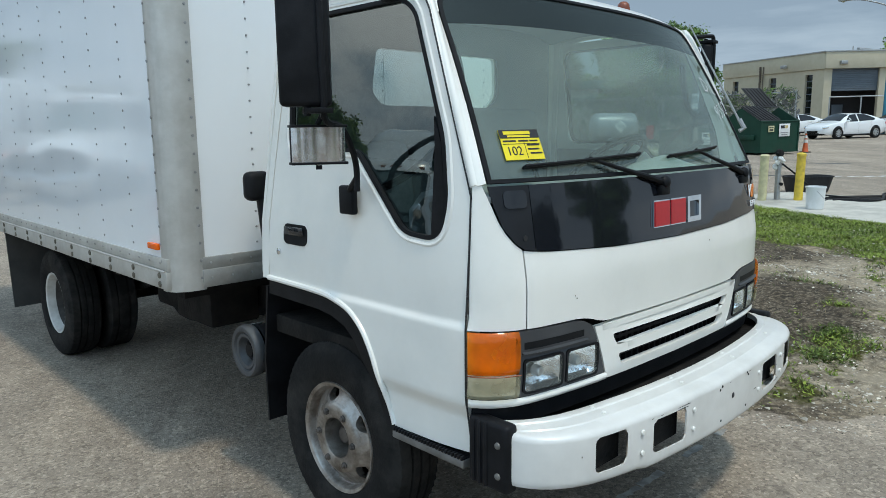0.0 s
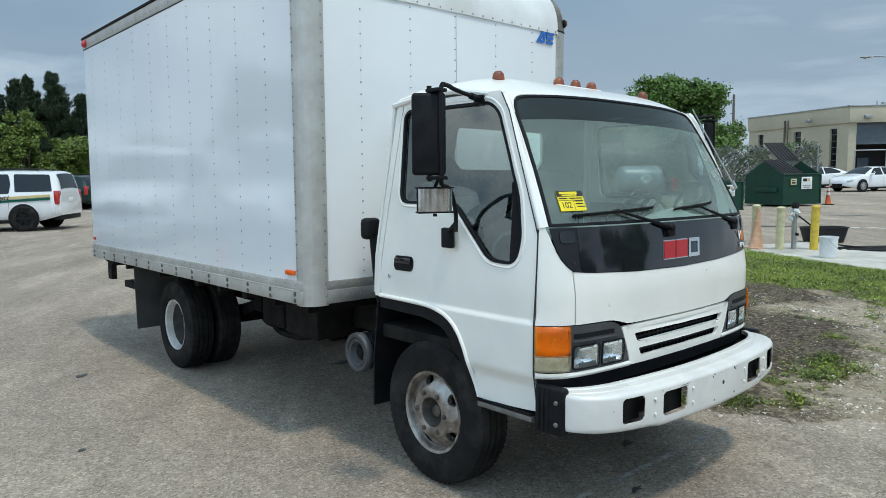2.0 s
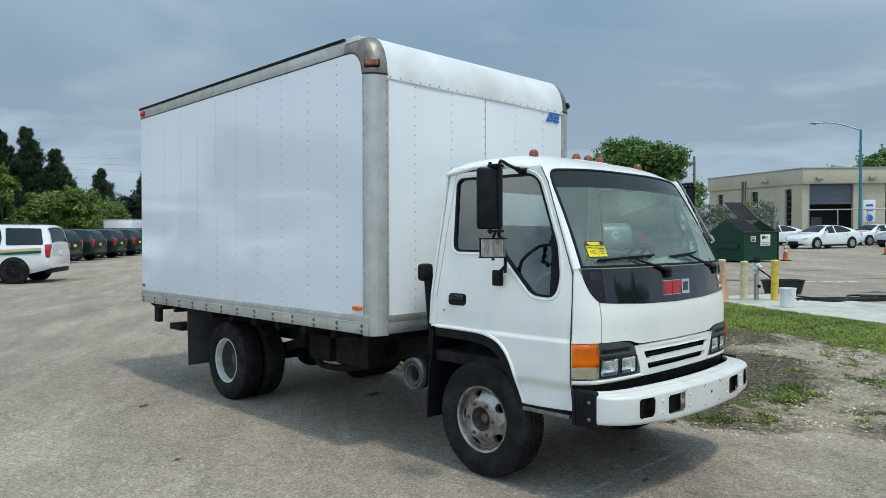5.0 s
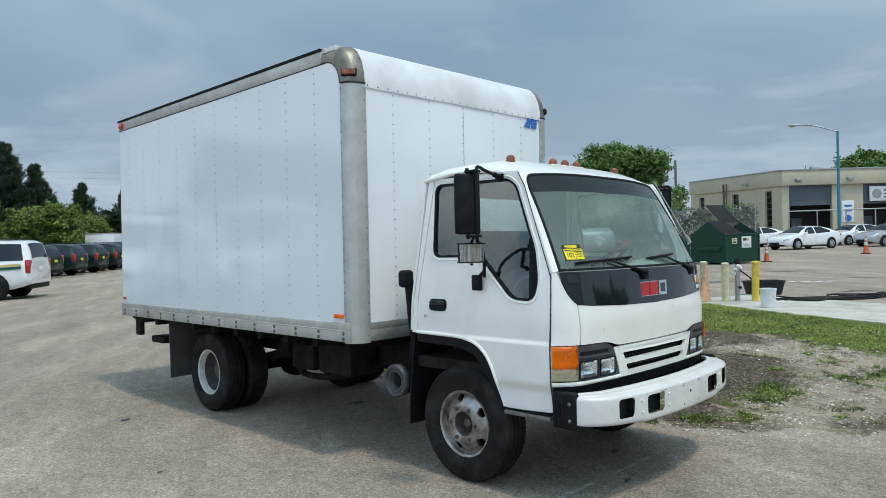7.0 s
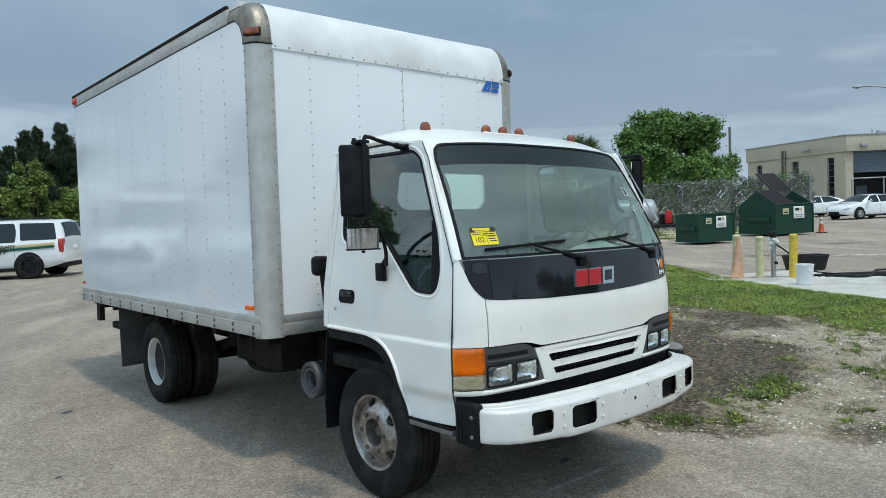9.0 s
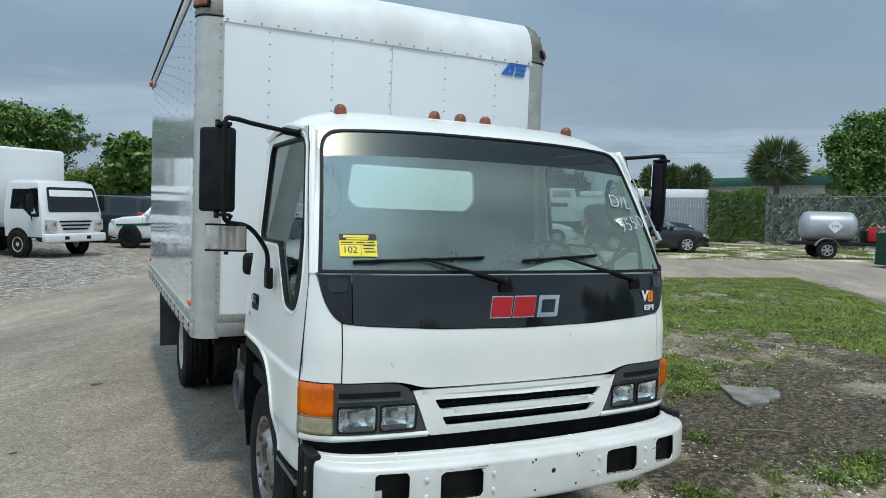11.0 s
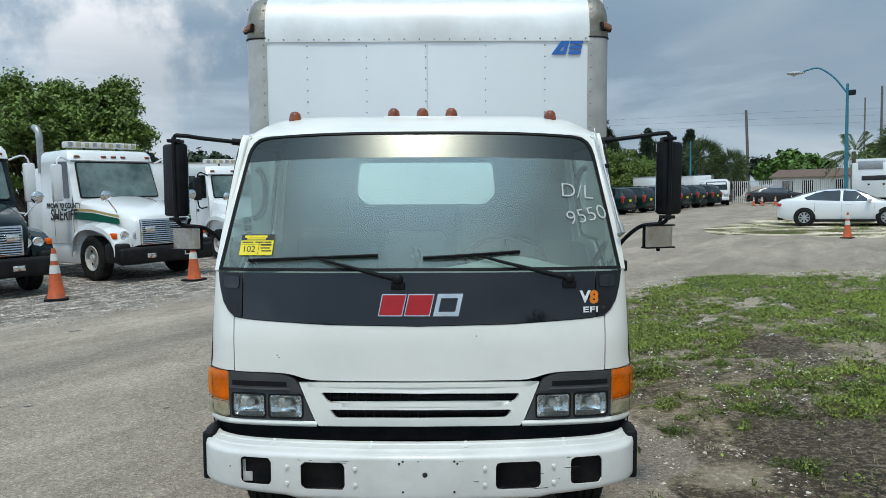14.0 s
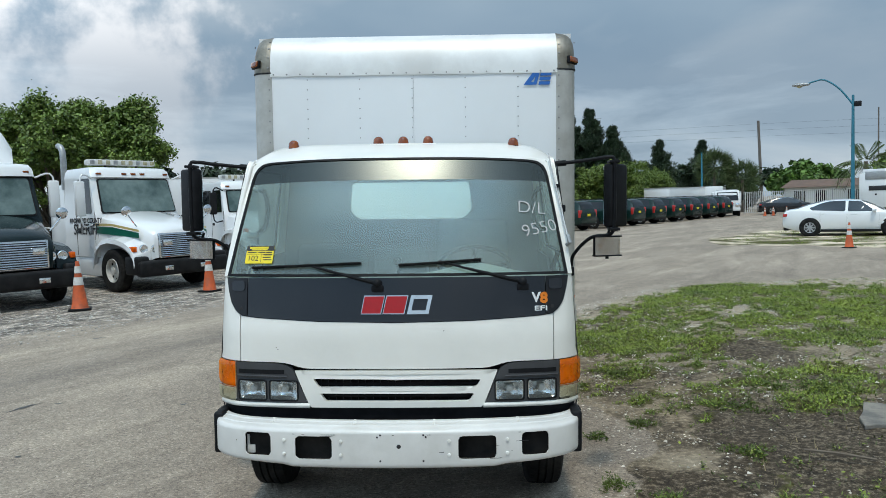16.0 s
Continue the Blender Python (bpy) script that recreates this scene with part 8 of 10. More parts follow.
def cabover(name, x, y, ang, label, box_l=4.9, box_h=3.25):
    gz = float(ground_z(np.array(float(x)), np.array(float(y))))
    t = thing(name, pose(x, y, gz, 0, 0, ang), label, "truck", "parked lorries")
    bm = B()
    rows = []
    for z, x0, x1, w in ((.62, 1.06, -.55, 1.0), (.95, 1.10, -.55, 1.03), (1.30, 1.09, -.55, 1.03), (1.95, .93, -.52, .97), (2.18, .84, -.48, .93), (2.27, .55, -.35, .80)):
        c = .12
        rows.append([bm.verts.new(p) for p in ((x0, -w + 2 * c, z), (x0 - c, -w, z), (x1, -w, z), (x1, w, z), (x0 - c, w, z), (x0, w - 2 * c, z))])
    for a, c in zip(rows, rows[1:]):
        bridge(bm, a, c)
    bm.faces.new(rows[-1]); bm.faces.new(rows[0][::-1])
    part("cab", bm, CARWHITE, t, smooth=35)
    X = lambda z: table(z, [1.30, 1.95, 2.18], [1.09, .93, .84]) + .010
    bm = B(); plate(bm, soften([(-.88, 1.34), (.88, 1.34), (.80, 2.06), (-.80, 2.06)], .08), (), lambda yy, z: Vector((X(z), yy, z))); part("windscreen", bm, DARKGLASS, t, "dark windscreen", solid=.005)
    for sy in (-1, 1):
        S = lambda xx, z: Vector((xx, sy * (table(z, [1.3, 1.95], [1.03, .97]) + .006), z))
        bm = B(); plate(bm, soften([(.90, 1.20), (.78, 2.0), (-.25, 2.0), (-.30, 1.42), (.25, 1.42), (.55, 1.20)], .05), (), S); part("side_window", bm, DARKGLASS, t, solid=.004)
        bm = B(); box(bm, .72, .84, sy * 1.22 - .08, sy * 1.22 + .08, 1.35, 1.85, .03); tube(bm, [(.75, sy * .95, 2.02), (.78, sy * 1.2, 2.0), (.78, sy * 1.2, 1.3), (.6, sy * 1.03, 1.1)], .015, 6); part("wing_mirror", bm, BUMPERBLK, t)
        bm = B(); box(bm, 1.0, 1.13, sy * .80 - .17, sy * .80 + .17, .78, 1.12, .03); part("headlamp", bm, REFLECT, t)
        road_wheel(t, 0, sy * .95, sy, .39, .22, WHITERIM, .56, 0)
        road_wheel(t, -3.4, sy * .84, sy, .39, .42, CARRIM, .56, 6)
        bm = B(); lathe(bm, [(.46, 0), (.46, .01), (0, .01)], 30, Matrix.Translation((0, sy * 1.022, .42)) @ pose(0, 0, 0, -90 * sy, 0, 0)); part("wheel_well", bm, BUMPERBLK, t)
    for k in range(3):
        bm = B(); box(bm, 1.09, 1.125, -.55 + .06 * k, .55 - .06 * k, 1.04 - .11 * k, 1.09 - .11 * k, .01); part("grille_slat", bm, BUMPERBLK, t)
    bm = B(); box(bm, .95, 1.20, -1.02, 1.02, .46, .72, .05, seg=3); part("bumper", bm, CARWHITE, t)
    bm = B(); box(bm, 1.195, 1.205, -.45, -.30, .54, .64); box(bm, 1.195, 1.205, .30, .45, .54, .64); part("bumper_slot", bm, BUMPERBLK, t)
    bm = B(); box(bm, -.75 - box_l, -.75, -1.22, 1.22, .95, box_h, .10, seg=3); part("cargo_box", bm, CARWHITE, t, "white box body")
    bm = B(); box(bm, -.76 - box_l, -.74, -1.23, 1.23, .88, 1.0, .01); part("bottom_rail", bm, ALU, t)
    bm = B(); box(bm, -.75 - box_l, .8, -.4, .4, .55, .85); part("frame", bm, CHASSIS, t)
    return t


ANG = -42
big_truck("wrecker_truck", -5.6, 18.1, ANG - 6, "white crew-cab wrecker lorry with chrome bumper and roof beacon bar", CARWHITE, CHROME, roof_h=2.72, hood_h=1.68, hood_len=1.55, cab_w=2.15, stripe=False, chrome_bumper=True, stack=False, r=.43, bars=False, cab_len=2.5, crew=True)
big_truck("tractor_truck", -7.0, 13.5, ANG + 6, "white bonneted sheriff lorry with green and gold stripes", CARWHITE, BUMPERBLK, roof_h=2.95, text="yes")
big_truck("tractor_truck", -8.97, 10.6, ANG, "dark blue-green bonneted lorry with white roof fairing", mat("lorry_dark", (0.006, 0.013, 0.015), 0.12, spec=.3, coat=0.05, col2=(0.009, 0.018, 0.020), scale=2), BUMPERBLK, roof_h=2.95, stripe=False, lightbar=False, stack=False, fairing=True)
cabover("parked_box_truck", -3.1, 22.0, ANG - 6, "white cab-over box lorry parked in the row")

# the long white trailer behind the lorries
bt = thing("box_trailer", pose(-14.5, 41, 0.0, 0, 0, 22), "long white box trailer behind the lorries", "trailer")
bm = B(); box(bm, -9, 9, -1.3, 1.3, 1.1, 3.9, .06); part("trailer_body", bm, CARWHITE, bt)
bm = B(); box(bm, -9.02, 9.02, -1.31, 1.31, 1.02, 1.14); box(bm, -9.02, 9.02, -1.31, 1.31, 3.84, 3.92); part("rail", bm, ALU, bt)
bm = B(); box(bm, -8, -4, -1.1, 1.1, .1, 1.0, .1); box(bm, 6, 6.3, -.9, .9, .0, 1.05); part("bogie", bm, BUMPERBLK, bt)

# a low white trailer behind the patrol wagons
lt = thing("utility_trailer", pose(22.0, 64.4, 0.0, 0, 0, 52.5), "low white utility trailer behind the patrol wagons", "trailer")
bm = B(); box(bm, -7.6, 7.6, -1.15, 1.15, .75, 2.62, .05); part("trailer_body", bm, CARWHITE, lt)
bm = B(); box(bm, -7.62, 7.62, -1.16, 1.16, 2.56, 2.64); part("rail", bm, ALU, lt)
bm = B(); box(bm, -6, -3, -1.0, 1.0, .0, .75, .1); part("bogie", bm, BUMPERBLK, lt)
bm = B(); box(bm, 5.6, 5.9, -.8, .8, .0, .75, .05); part("support_leg", bm, BUMPERBLK, lt)

# ---- parked cars ----
car("police_suv", 1.0, 25.3, 145, SUV, CARWHITE, "white sheriff patrol wagon with green and gold stripes", "suv", rim=BUMPERBLK, wagon=True, spokes=6)
tahoe = [o for o in scene.objects if o.name == "police_suv"][0]
for sy in (-1, 1):
    bm = B(); strip_on(bm, [(xx, sy * .999, z) for xx, z in ((-2.30, .98), (-1.0, .92), (.6, .84), (2.0, .80))], [(xx, sy * 1.0, z) for xx, z in ((-2.30, 1.06), (-1.0, .99), (.6, .92), (2.0, .86))]); part("green_stripe", bm, STRIPEGREEN, tahoe, solid=.006)
    bm = B(); strip_on(bm, [(xx, sy * .999, z) for xx, z in ((-2.30, 1.07), (-1.0, 1.02), (.2, 1.0))], [(xx, sy * .985, z) for xx, z in ((-2.30, 1.15), (-1.0, 1.09), (.2, 1.01))]); part("gold_stripe", bm, STRIPEGOLD, tahoe, solid=.006)
    for txt, zz, ss in (("BROWARD COUNTY", 1.05, .14), ("SHERIFF", .90, .24)):
        words("door_lettering", txt, ss, INK, tahoe, Matrix.Translation((-.42, sy * 1.008, zz)) @ (pose(0, 0, 0, 90, 0, 0) if sy < 0 else pose(0, 0, 0, 90, 0, 180)), shear=.2, bold=.005)
bm = B(); box(bm, -2.46, -2.40, -.95, .95, .52, .80, .03); part("rear_bumper", bm, CARWHITE, tahoe)

row0, row1 = Vector((6.0, 39.6)), Vector((20.6, 57.0))
first = None
for k in range(8):
    p = row0.lerp(row1, k / 7)
    px, py = p.x, p.y
    if first is None:
        first = car("patrol_suv", px, py, 138, MIDSUV, CARGREEN, "dark green patrol wagon parked in a row", "suv", "row of patrol wagons", wagon=True, spokes=5)
    elif k == 3:
        car("patrol_suv", px, py, 138, MIDSUV, CARGREEN, "dark green patrol wagon with white doors, in a row", "suv", "row of patrol wagons", wagon=True, hood_paint=CARWHITE)
    else:
        copy_thing(first, pose(px, py, 0, 0, 0, 138 + random.uniform(-2, 2)))

car("sedan", 16.3, 25.9, -30, SEDAN, CARWHITE, "white saloon car parked on the pale verge", rim=CARRIM, spokes=8)
car("sedan", 18.4, 20.0, -31, SEDAN, CARBLACK, "black saloon car parked on the grass", rim=CARRIM, spokes=7)
car("large_suv", 20.9, 23.4, -31, SUV, CARBLACK, "black long wagon parked behind the black saloon", "suv", wagon=True)
car("sedan", 44.3, 13.1, 155, SEDAN, CARWHITE, "white saloon car with alloy wheels in front of the workshop", rim=CARRIM, spokes=8)
car("sedan", 49.3, 9.3, 150, SEDAN, CARSILVER, "silver saloon car parked in the workshop row")
car("sedan", 52.5, 12.2, 150, SEDAN, CARWHITE, "white saloon car in the second row by the workshop")
car("sedan", 49.0, 18.0, 150, SEDAN, CARWHITE, "white saloon car in the second row by the workshop")
car("dark_wagon", 47.0, 20.3, 150, MIDSUV, CARBLACK, "black wagon parked near the workshop", "suv", wagon=True)
car("sedan", 51.5, 6.2, 150, SEDAN, CARWHITE, "white saloon car in the second row by the workshop")
car("dark_wagon", -2.0, 30.2, 150, SUV, CARBLACK, "black wagon parked behind the lorries", "suv", wagon=True)
car("white_pickup", .7, 30.5, -35, SUV, CARWHITE, "white pickup nose showing between the lorries", "pickup", wagon=True)


# ---- cones, bollards, bin and other small things ----
def cone(x, y, h, label, lean=0.0, col=None, bands=True, name="traffic_cone"):
    gz = float(ground_z(np.array(float(x)), np.array(float(y))))
    t = thing(name, pose(x, y, gz, lean, 0, random.uniform(0, 90)), label, "cone", "traffic cones")
    r0, r1 = h * .155, h * .033
    R = lambda q: lerp(r0, r1, q)
    bm = B(); box(bm, -h * .21, h * .21, -h * .21, h * .21, 0, h * .05, .012); part("base", bm, BUMPERBLK if col is None else col, t)
    bm = B(); lathe(bm, [(R(0) * 1.15, h * .045), (R(0), h * .07), (R(.5), h * .52), (R(1), h), (R(1) * .6, h), (0, h * .99)], 24); part("cone_body", bm, col or ORANGEC, t)
    if bands:
        for a, c in ((.52, .68), (.76, .90)):
            bm = B(); lathe(bm, [(R((a - .05) / .95) + .004, h * a), (R((c - .05) / .95) + .004, h * c)], 24); part("white_band", bm, CONEWHITE, t)
    return t


cone(-5.28, 12.2, .90, "orange traffic cone with white bands on a black base")
cone(-6.86, 9.7, .93, "dirty orange traffic cone with white bands beside the dark lorry")
cone(12.5, 19.0, .80, "orange traffic cone with white bands on the verge edge")
cone(27.8, 9.45, .75, "orange traffic cone beside the green bin")
cone(36.2, 7.6, .9, "orange traffic cone holding a thin post")
for xx, yy in ((25.0, 54.5), (25.8, 54.8), (26.6, 54.2), (29.0, 56.5), (29.8, 57)):
    cone(xx, yy, .75, "small orange traffic cone by the far vans")
cone(10.62, 4.62, .82, "faded leaning cone propped by the bollards", 5, CONEOLD, False, "faded_cone")


def bollard(x, y, h, m_, label):
    t = thing("bollard", pose(x, y, float(ground_z(np.array(x), np.array(y))), random.uniform(-1.5, 1.5), random.uniform(-1.5, 1.5), 0), label, "bollard", "bollards round the standpipe")
    bm = B(); lathe(bm, [(.075, -.05), (.075, h - .06), (.080, h - .055), (.080, h - .02), (.06, h), (0, h + .008)], 24); part("post", bm, m_, t)
    return t


bollard(10.85, 4.75, .88, CREAM, "cream painted steel bollard beside a faded cone")
bollard(10.72, 4.2, .86, CREAM, "cream painted steel bollard")
bollard(11.08, 3.7, .88, BOLLY, "scuffed yellow steel bollard")
sp = thing("standpipe", pose(10.98, 4.03, .02), "galvanised water standpipe wrapped in a white rag", "standpipe")
bm = B(); tube(bm, [(0, 0, 0), (0, 0, .80)], .045, 14); tube(bm, [(.06, .05, 0), (.06, .05, .62)], .03, 10); part("pipe", bm, GALV, sp)
bm = B(); lathe(bm, [(.05, .80), (.07, .82), (.07, .88), (.04, .92), (0, .92)], 14); box(bm, -.12, .12, -.02, .02, .84, .87, .008); part("valve", bm, CHASSIS, sp)
bm = B(); tube(bm, [(-.02, -.05, .30), (-.10, -.10, .30)], .03, 8); part("spout", bm, CHASSIS, sp)
bm = B()
rsn = random.Random(5)
for k in range(14):
    a = rsn.uniform(0, 6.28)
    lathe(bm, [(0, -.05), (rsn.uniform(.03, .06), -.02), (rsn.uniform(.035, .06), .02), (0, .05)], 7, Matrix.Translation((.06 * math.cos(a), .06 * math.sin(a), rsn.uniform(.58, .76))) @ pose(0, 0, 0, rsn.uniform(-40, 40), rsn.uniform(-40, 40), 0))
part("rag", bm, BUCKETW, sp, "white knotted rag")
bm = B(); tube(bm, smooth_path([(.0, -.06, .66), (.12, -.22, .50), (.30, -.45, .25), (.45, -.6, .10), (.9, -1.1, .02)], 6), .016, 8); part("hose_tail", bm, BUMPERBLK, sp)

tub = thing("stock_tub", pose(12.8, 4.15, .0, 0, 0, -40), "shallow black plastic tub on the asphalt", "tub")
bm = B()
lo = soften([(-.37, -.21), (.37, -.21), (.37, .21), (-.37, .21)], .16, 5)
hi = [(a * 1.22, c * 1.25) for a, c in lo]
v0 = [bm.verts.new((a, c, .02)) for a, c in lo]; v1 = [bm.verts.new((a, c, .33)) for a, c in hi]; v2 = [bm.verts.new((a * 1.05, c * 1.06, .33)) for a, c in hi]
bm.faces.new(v0[::-1]); bridge(bm, v0, v1); bridge(bm, v1, v2)
part("tub_shell", bm, LID, tub, solid=.012)
bk = thing("bucket", pose(9.97, 3.04, .03, 0, 0, 25), "white plastic bucket with a wire handle on the grass", "bucket")
bm = B(); lathe(bm, [(0, .005), (.128, .005), (.132, .02), (.150, .345), (.158, .345), (.160, .37), (.152, .372), (.146, .34), (.126, .02), (0, .016)], 32); part("pail", bm, BUCKETW, bk)
bm = B(); tube(bm, smooth_path([(-.155, 0, .31), (-.13, -.10, .20), (0, -.165, .14), (.13, -.10, .20), (.155, 0, .31)], 6), .004, 6); part("handle", bm, GALV, bk)
bm = B(); box(bm, .13, .148, -.03, .05, .16, .25, .004); part("label_patch", bm, GALV, bk)
hz = random.Random(9)
for j in range(7):
    pts = [(11.2 + j * .08, 3.4 - .1 * j, .02)]
    for k in range(1, 9):
        pts.append((11.2 + .42 * k + hz.uniform(-.2, .2), 3.35 - .28 * k + .4 * math.sin(k * 1.3 + j) + hz.uniform(-.12, .12), .018 + .012 * (j % 4)))
    bm = B(); tube(bm, smooth_path(pts, 6), .021, 7)
    ob = part("garden_hose", bm, BUMPERBLK)
    tagged(ob, "loose black rubber hose lying on the asphalt", "hose", "loose hoses")
# concrete slab round the standpipe
bm = B()
plate(bm, dense([(9.95, 4.75), (10.35, 5.3), (12.6, 4.3), (11.9, 2.4), (10.2, -2.8), (8.05, -3.2), (8.55, .7)], .5), (), lambda a, c: Vector((a, c, .0)), .028, (0, 0, 1))
tagged(part("concrete_pad", bm, CONCRETE), "weathered pale concrete pad beside the grass", "pad", kind="structure")


def dumpster(x, y, ang, w, d, h0, h1, label, big=True):
    """Origin at the front corner; w along x, d along y."""
    t = thing("dumpster", pose(x, y, 0, 0, 0, ang), label, "dumpster", "green bins")
    bm = B()
    side = [(0, .10), (d, .10), (d, h0 * .98), (d * .52, h1), (0, h0)]
    for xx in (0, w):
        v = [bm.verts.new((xx, a, z)) for a, z in side]
        bm.faces.new(v)
    bm.faces.new([bm.verts.new(p) for p in ((0, 0, .10), (w, 0, .10), (w, 0, h0), (0, 0, h0))])
    bm.faces.new([bm.verts.new(p) for p in ((0, d, .10), (w, d, .10), (w, d, h0 * .98), (0, d, h0 * .98))])
    bm.faces.new([bm.verts.new(p) for p in ((0, 0, .12), (w, 0, .12), (w, d, .12), (0, d, .12))])
    bmesh.ops.remove_doubles(bm, verts=bm.verts, dist=.002)
    part("bin_body", bm, DUMPG, t, solid=.03, smooth=0)
    bm = B()
    tube(bm, [(0, 0, h0), (w, 0, h0)], .03, 8)
    for xx in (.03, w - .03):
        box(bm, xx - .03, xx + .03, -.03, .0, .1, h0)
    box(bm, -.02, w + .02, -.02, d + .02, .08, .14)
    part("bin_rim", bm, DUMPG, t)
    for xx in (-.09, w):
        bm = B(); box(bm, xx, xx + .09, d * .12, d * .72, h0 * .46, h0 * .60, .01); part("fork_pocket", bm, DUMPG, t)
    # ribbed black lids: one shut, one half open
    def lid(x0, x1, hinge, m):
        bm = B(); box(bm, x0, x1, -.02, hinge, -.012, .012, .006, m)
        ld = part("lid", bm, LID, t, "ribbed black plastic lid")
        n = 6
        for k in range(n):
            a = lerp(x0 + .08, x1 - .08, k / (n - 1))
            bm = B(); box(bm, a - .035, a + .035, .04, hinge - .04, .010, .045, .012, m); part("rib", bm, LID, ld)
    ln = math.hypot(d * .52, h1 - h0) + .06
    tilt = math.degrees(math.atan2(h1 - h0, d * .52))
    if big:
        lid(.0, w * .52, ln, Matrix.Translation((0, 0, h0 + .03)) @ pose(0, 0, 0, tilt, 0, 0))
        lid(w * .48, w * 1.0, ln, Matrix.Translation((0, d * .56, h1 + .02)) @ pose(0, 0, 0, 40, 0, 0))
        # dark plate standing in for the shade inside the open half
        bm = B(); box(bm, w * .56, w * .99, .02, .05, .2, h0 - .02); part("bin_inside", bm, SHADEIN, t)
    bm = B(); box(bm, w * .18, w * .33, -.045, -.034, h0 * .68, h0 * .87, .004); part("warning_plate", bm, CREAM, t, "faded yellow warning plate")
    bm = B(); box(bm, w * .20, w * .31, -.049, -.045, h0 * .81, h0 * .83); box(bm, w * .21, w * .30, -.049, -.045, h0 * .72, h0 * .77); part("warning_bars", bm, INK, t)
    bm = B(); box(bm, w * .46, w * .74, -.045, -.034, h0 * .54, h0 * .92, .004); part("sign_plate", bm, BUCKETW, t)
    bm = B(); box(bm, w * .50, w * .60, -.049, -.045, h0 * .78, h0 * .87); part("sign_mark", bm, INK, t)
    bm = B(); box(bm, w * .61, w * .68, -.049, -.045, h0 * .78, h0 * .87); part("sign_mark_light", bm, STRIPEGOLD, t)
    bm = B(); box(bm, w * .50, w * .70, -.049, -.045, h0 * .64, h0 * .67); box(bm, w * .52, w * .68, -.049, -.045, h0 * .58, h0 * .61); part("sign_bars", bm, GALV, t)
    return t


dumpster(25.2, 10.2, -21, 2.0, 1.95, 1.27, 1.80, "large dark green steel dumpster with ribbed black lids ajar")
dumpster(20.0, 10.6, -21, 1.6, 1.25, 1.08, 1.12, "smaller dark green open dumpster near the large one", False)


# ---- fences, buildings, posts ----
def fence_run(a, c, h, name, label, material, boards=0.0, posts=3.0, mesh_only=False):
    a, c = Vector(a), Vector(c)
    d = (c - a)
    L = d.length
    t = thing(name, Matrix.Translation((a.x, a.y, 0)) @ pose(0, 0, 0, 0, 0, math.degrees(math.atan2(d.y, d.x))), label, "fence")
    for k in range(int(L / posts) + 1):
        bm = B(); tube(bm, [(min(L, k * posts), 0, 0), (min(L, k * posts), 0, h)], .035, 8); part("post", bm, GALV if boards == 0 else material, t)
    for z in (.15, h - .1):
        bm = B(); tube(bm, [(0, 0, z), (L, 0, z)], .022, 6); part("rail", bm, GALV if boards == 0 else material, t)
    if boards:
        n = int(L / boards)
        me = None
        for k in range(n):
            bm = B(); box(bm, 0, boards * .86, -.012, .012, .06, h - .02)
            if me is None:
                o = part("slat", bm, material, t); me = o.data
            else:
                bm.free(); o = new("slat", me); o.parent = t
            o.matrix_local = Matrix.Translation((k * boards, 0, 0))
    return t, L


f1, L1 = fence_run((30.2, 10.8), (29.1, 23.0), 2.55, "chain_link_fence", "chain-link fence overgrown with dry pale vines", GALV)
rs = np.random.RandomState(3)


def vines(parent, L, h, n, mats_, thick, size, name):
    for m_, share in mats_:
        k = int(n * share)
        P = np.stack([rs.uniform(0, L, k), rs.normal(0, thick, k), h * rs.uniform(0.02, 1.04, k)], 1)
        P[:, 2] += .12 * np.sin(P[:, 0] * 2.1)
        A = rand_dirs(rs, k) + np.array([.9, 0, -.6]) * rs.choice([-1, 1], k)[:, None]
        A /= np.linalg.norm(A, axis=1)[:, None]
        C = np.cross(A, rand_dirs(rs, k))
        s = size * rs.uniform(.5, 1.6, k)
        tagged(quads(name, P, A * s[:, None] * 1.3, C * s[:, None] * .35, m_, parent), kind="stuff")


vines(f1, L1, 2.5, 9000, ((DRYVINE, .22), (LEAFD, .33), (LEAF, .45)), .12, .10, "dry_vine")
# pale slats woven through the mesh, many of them bent or missing
n = 1700
sx_, sz_ = rs.uniform(0, L1, n), rs.uniform(.15, 2.45, n)
tilt_ = np.where(wob(sx_, sz_ * 2, 2.2, 5) > -.1, 1, -1) * rs.normal(.95, .06, n)
ln_, wd_ = rs.uniform(.12, .34, n), rs.uniform(.020, .032, n)
dx_, dz_ = np.cos(tilt_), np.sin(tilt_)
off_ = rs.uniform(-.05, .05, n)
v = np.empty((n, 4, 3))
for i, (a, c) in enumerate(((-1, -1), (1, -1), (1, 1), (-1, 1))):
    v[:, i, 0], v[:, i, 1], v[:, i, 2] = sx_ + a * ln_ * dx_ - c * wd_ * dz_, off_ + .02 * a, np.clip(sz_ + a * ln_ * dz_ + c * wd_ * dx_, .05, 2.6)
me = bpy.data.meshes.new("woven_slat")
me.from_pydata(v.reshape(-1, 3).tolist(), [], np.arange(4 * n).reshape(n, 4).tolist())
me.materials.append(mat("pale_slat", (0.26, 0.255, 0.24), .7, col2=(0.13, 0.128, 0.12), scale=2, rand=.35))
o = new("woven_slat", me)
o.parent = f1
tagged(o, "pale plastic slats woven through the mesh", kind="stuff")
f2, L2 = fence_run((29.08, 23.1), (28.27, 26.2), 2.6, "ivy_fence", "fence smothered in hanging green ivy", GALV)
vines(f2, L2, 2.7, 11000, ((LEAF, .35), (LEAFY, .50), (LEAFD, .15)), .16, .10, "ivy")
fence_run((28.25, 26.3), (26.0, 33.5), 2.4, "slatted_fence", "grey slatted metal fence", FENCEG, .16, 2.4)
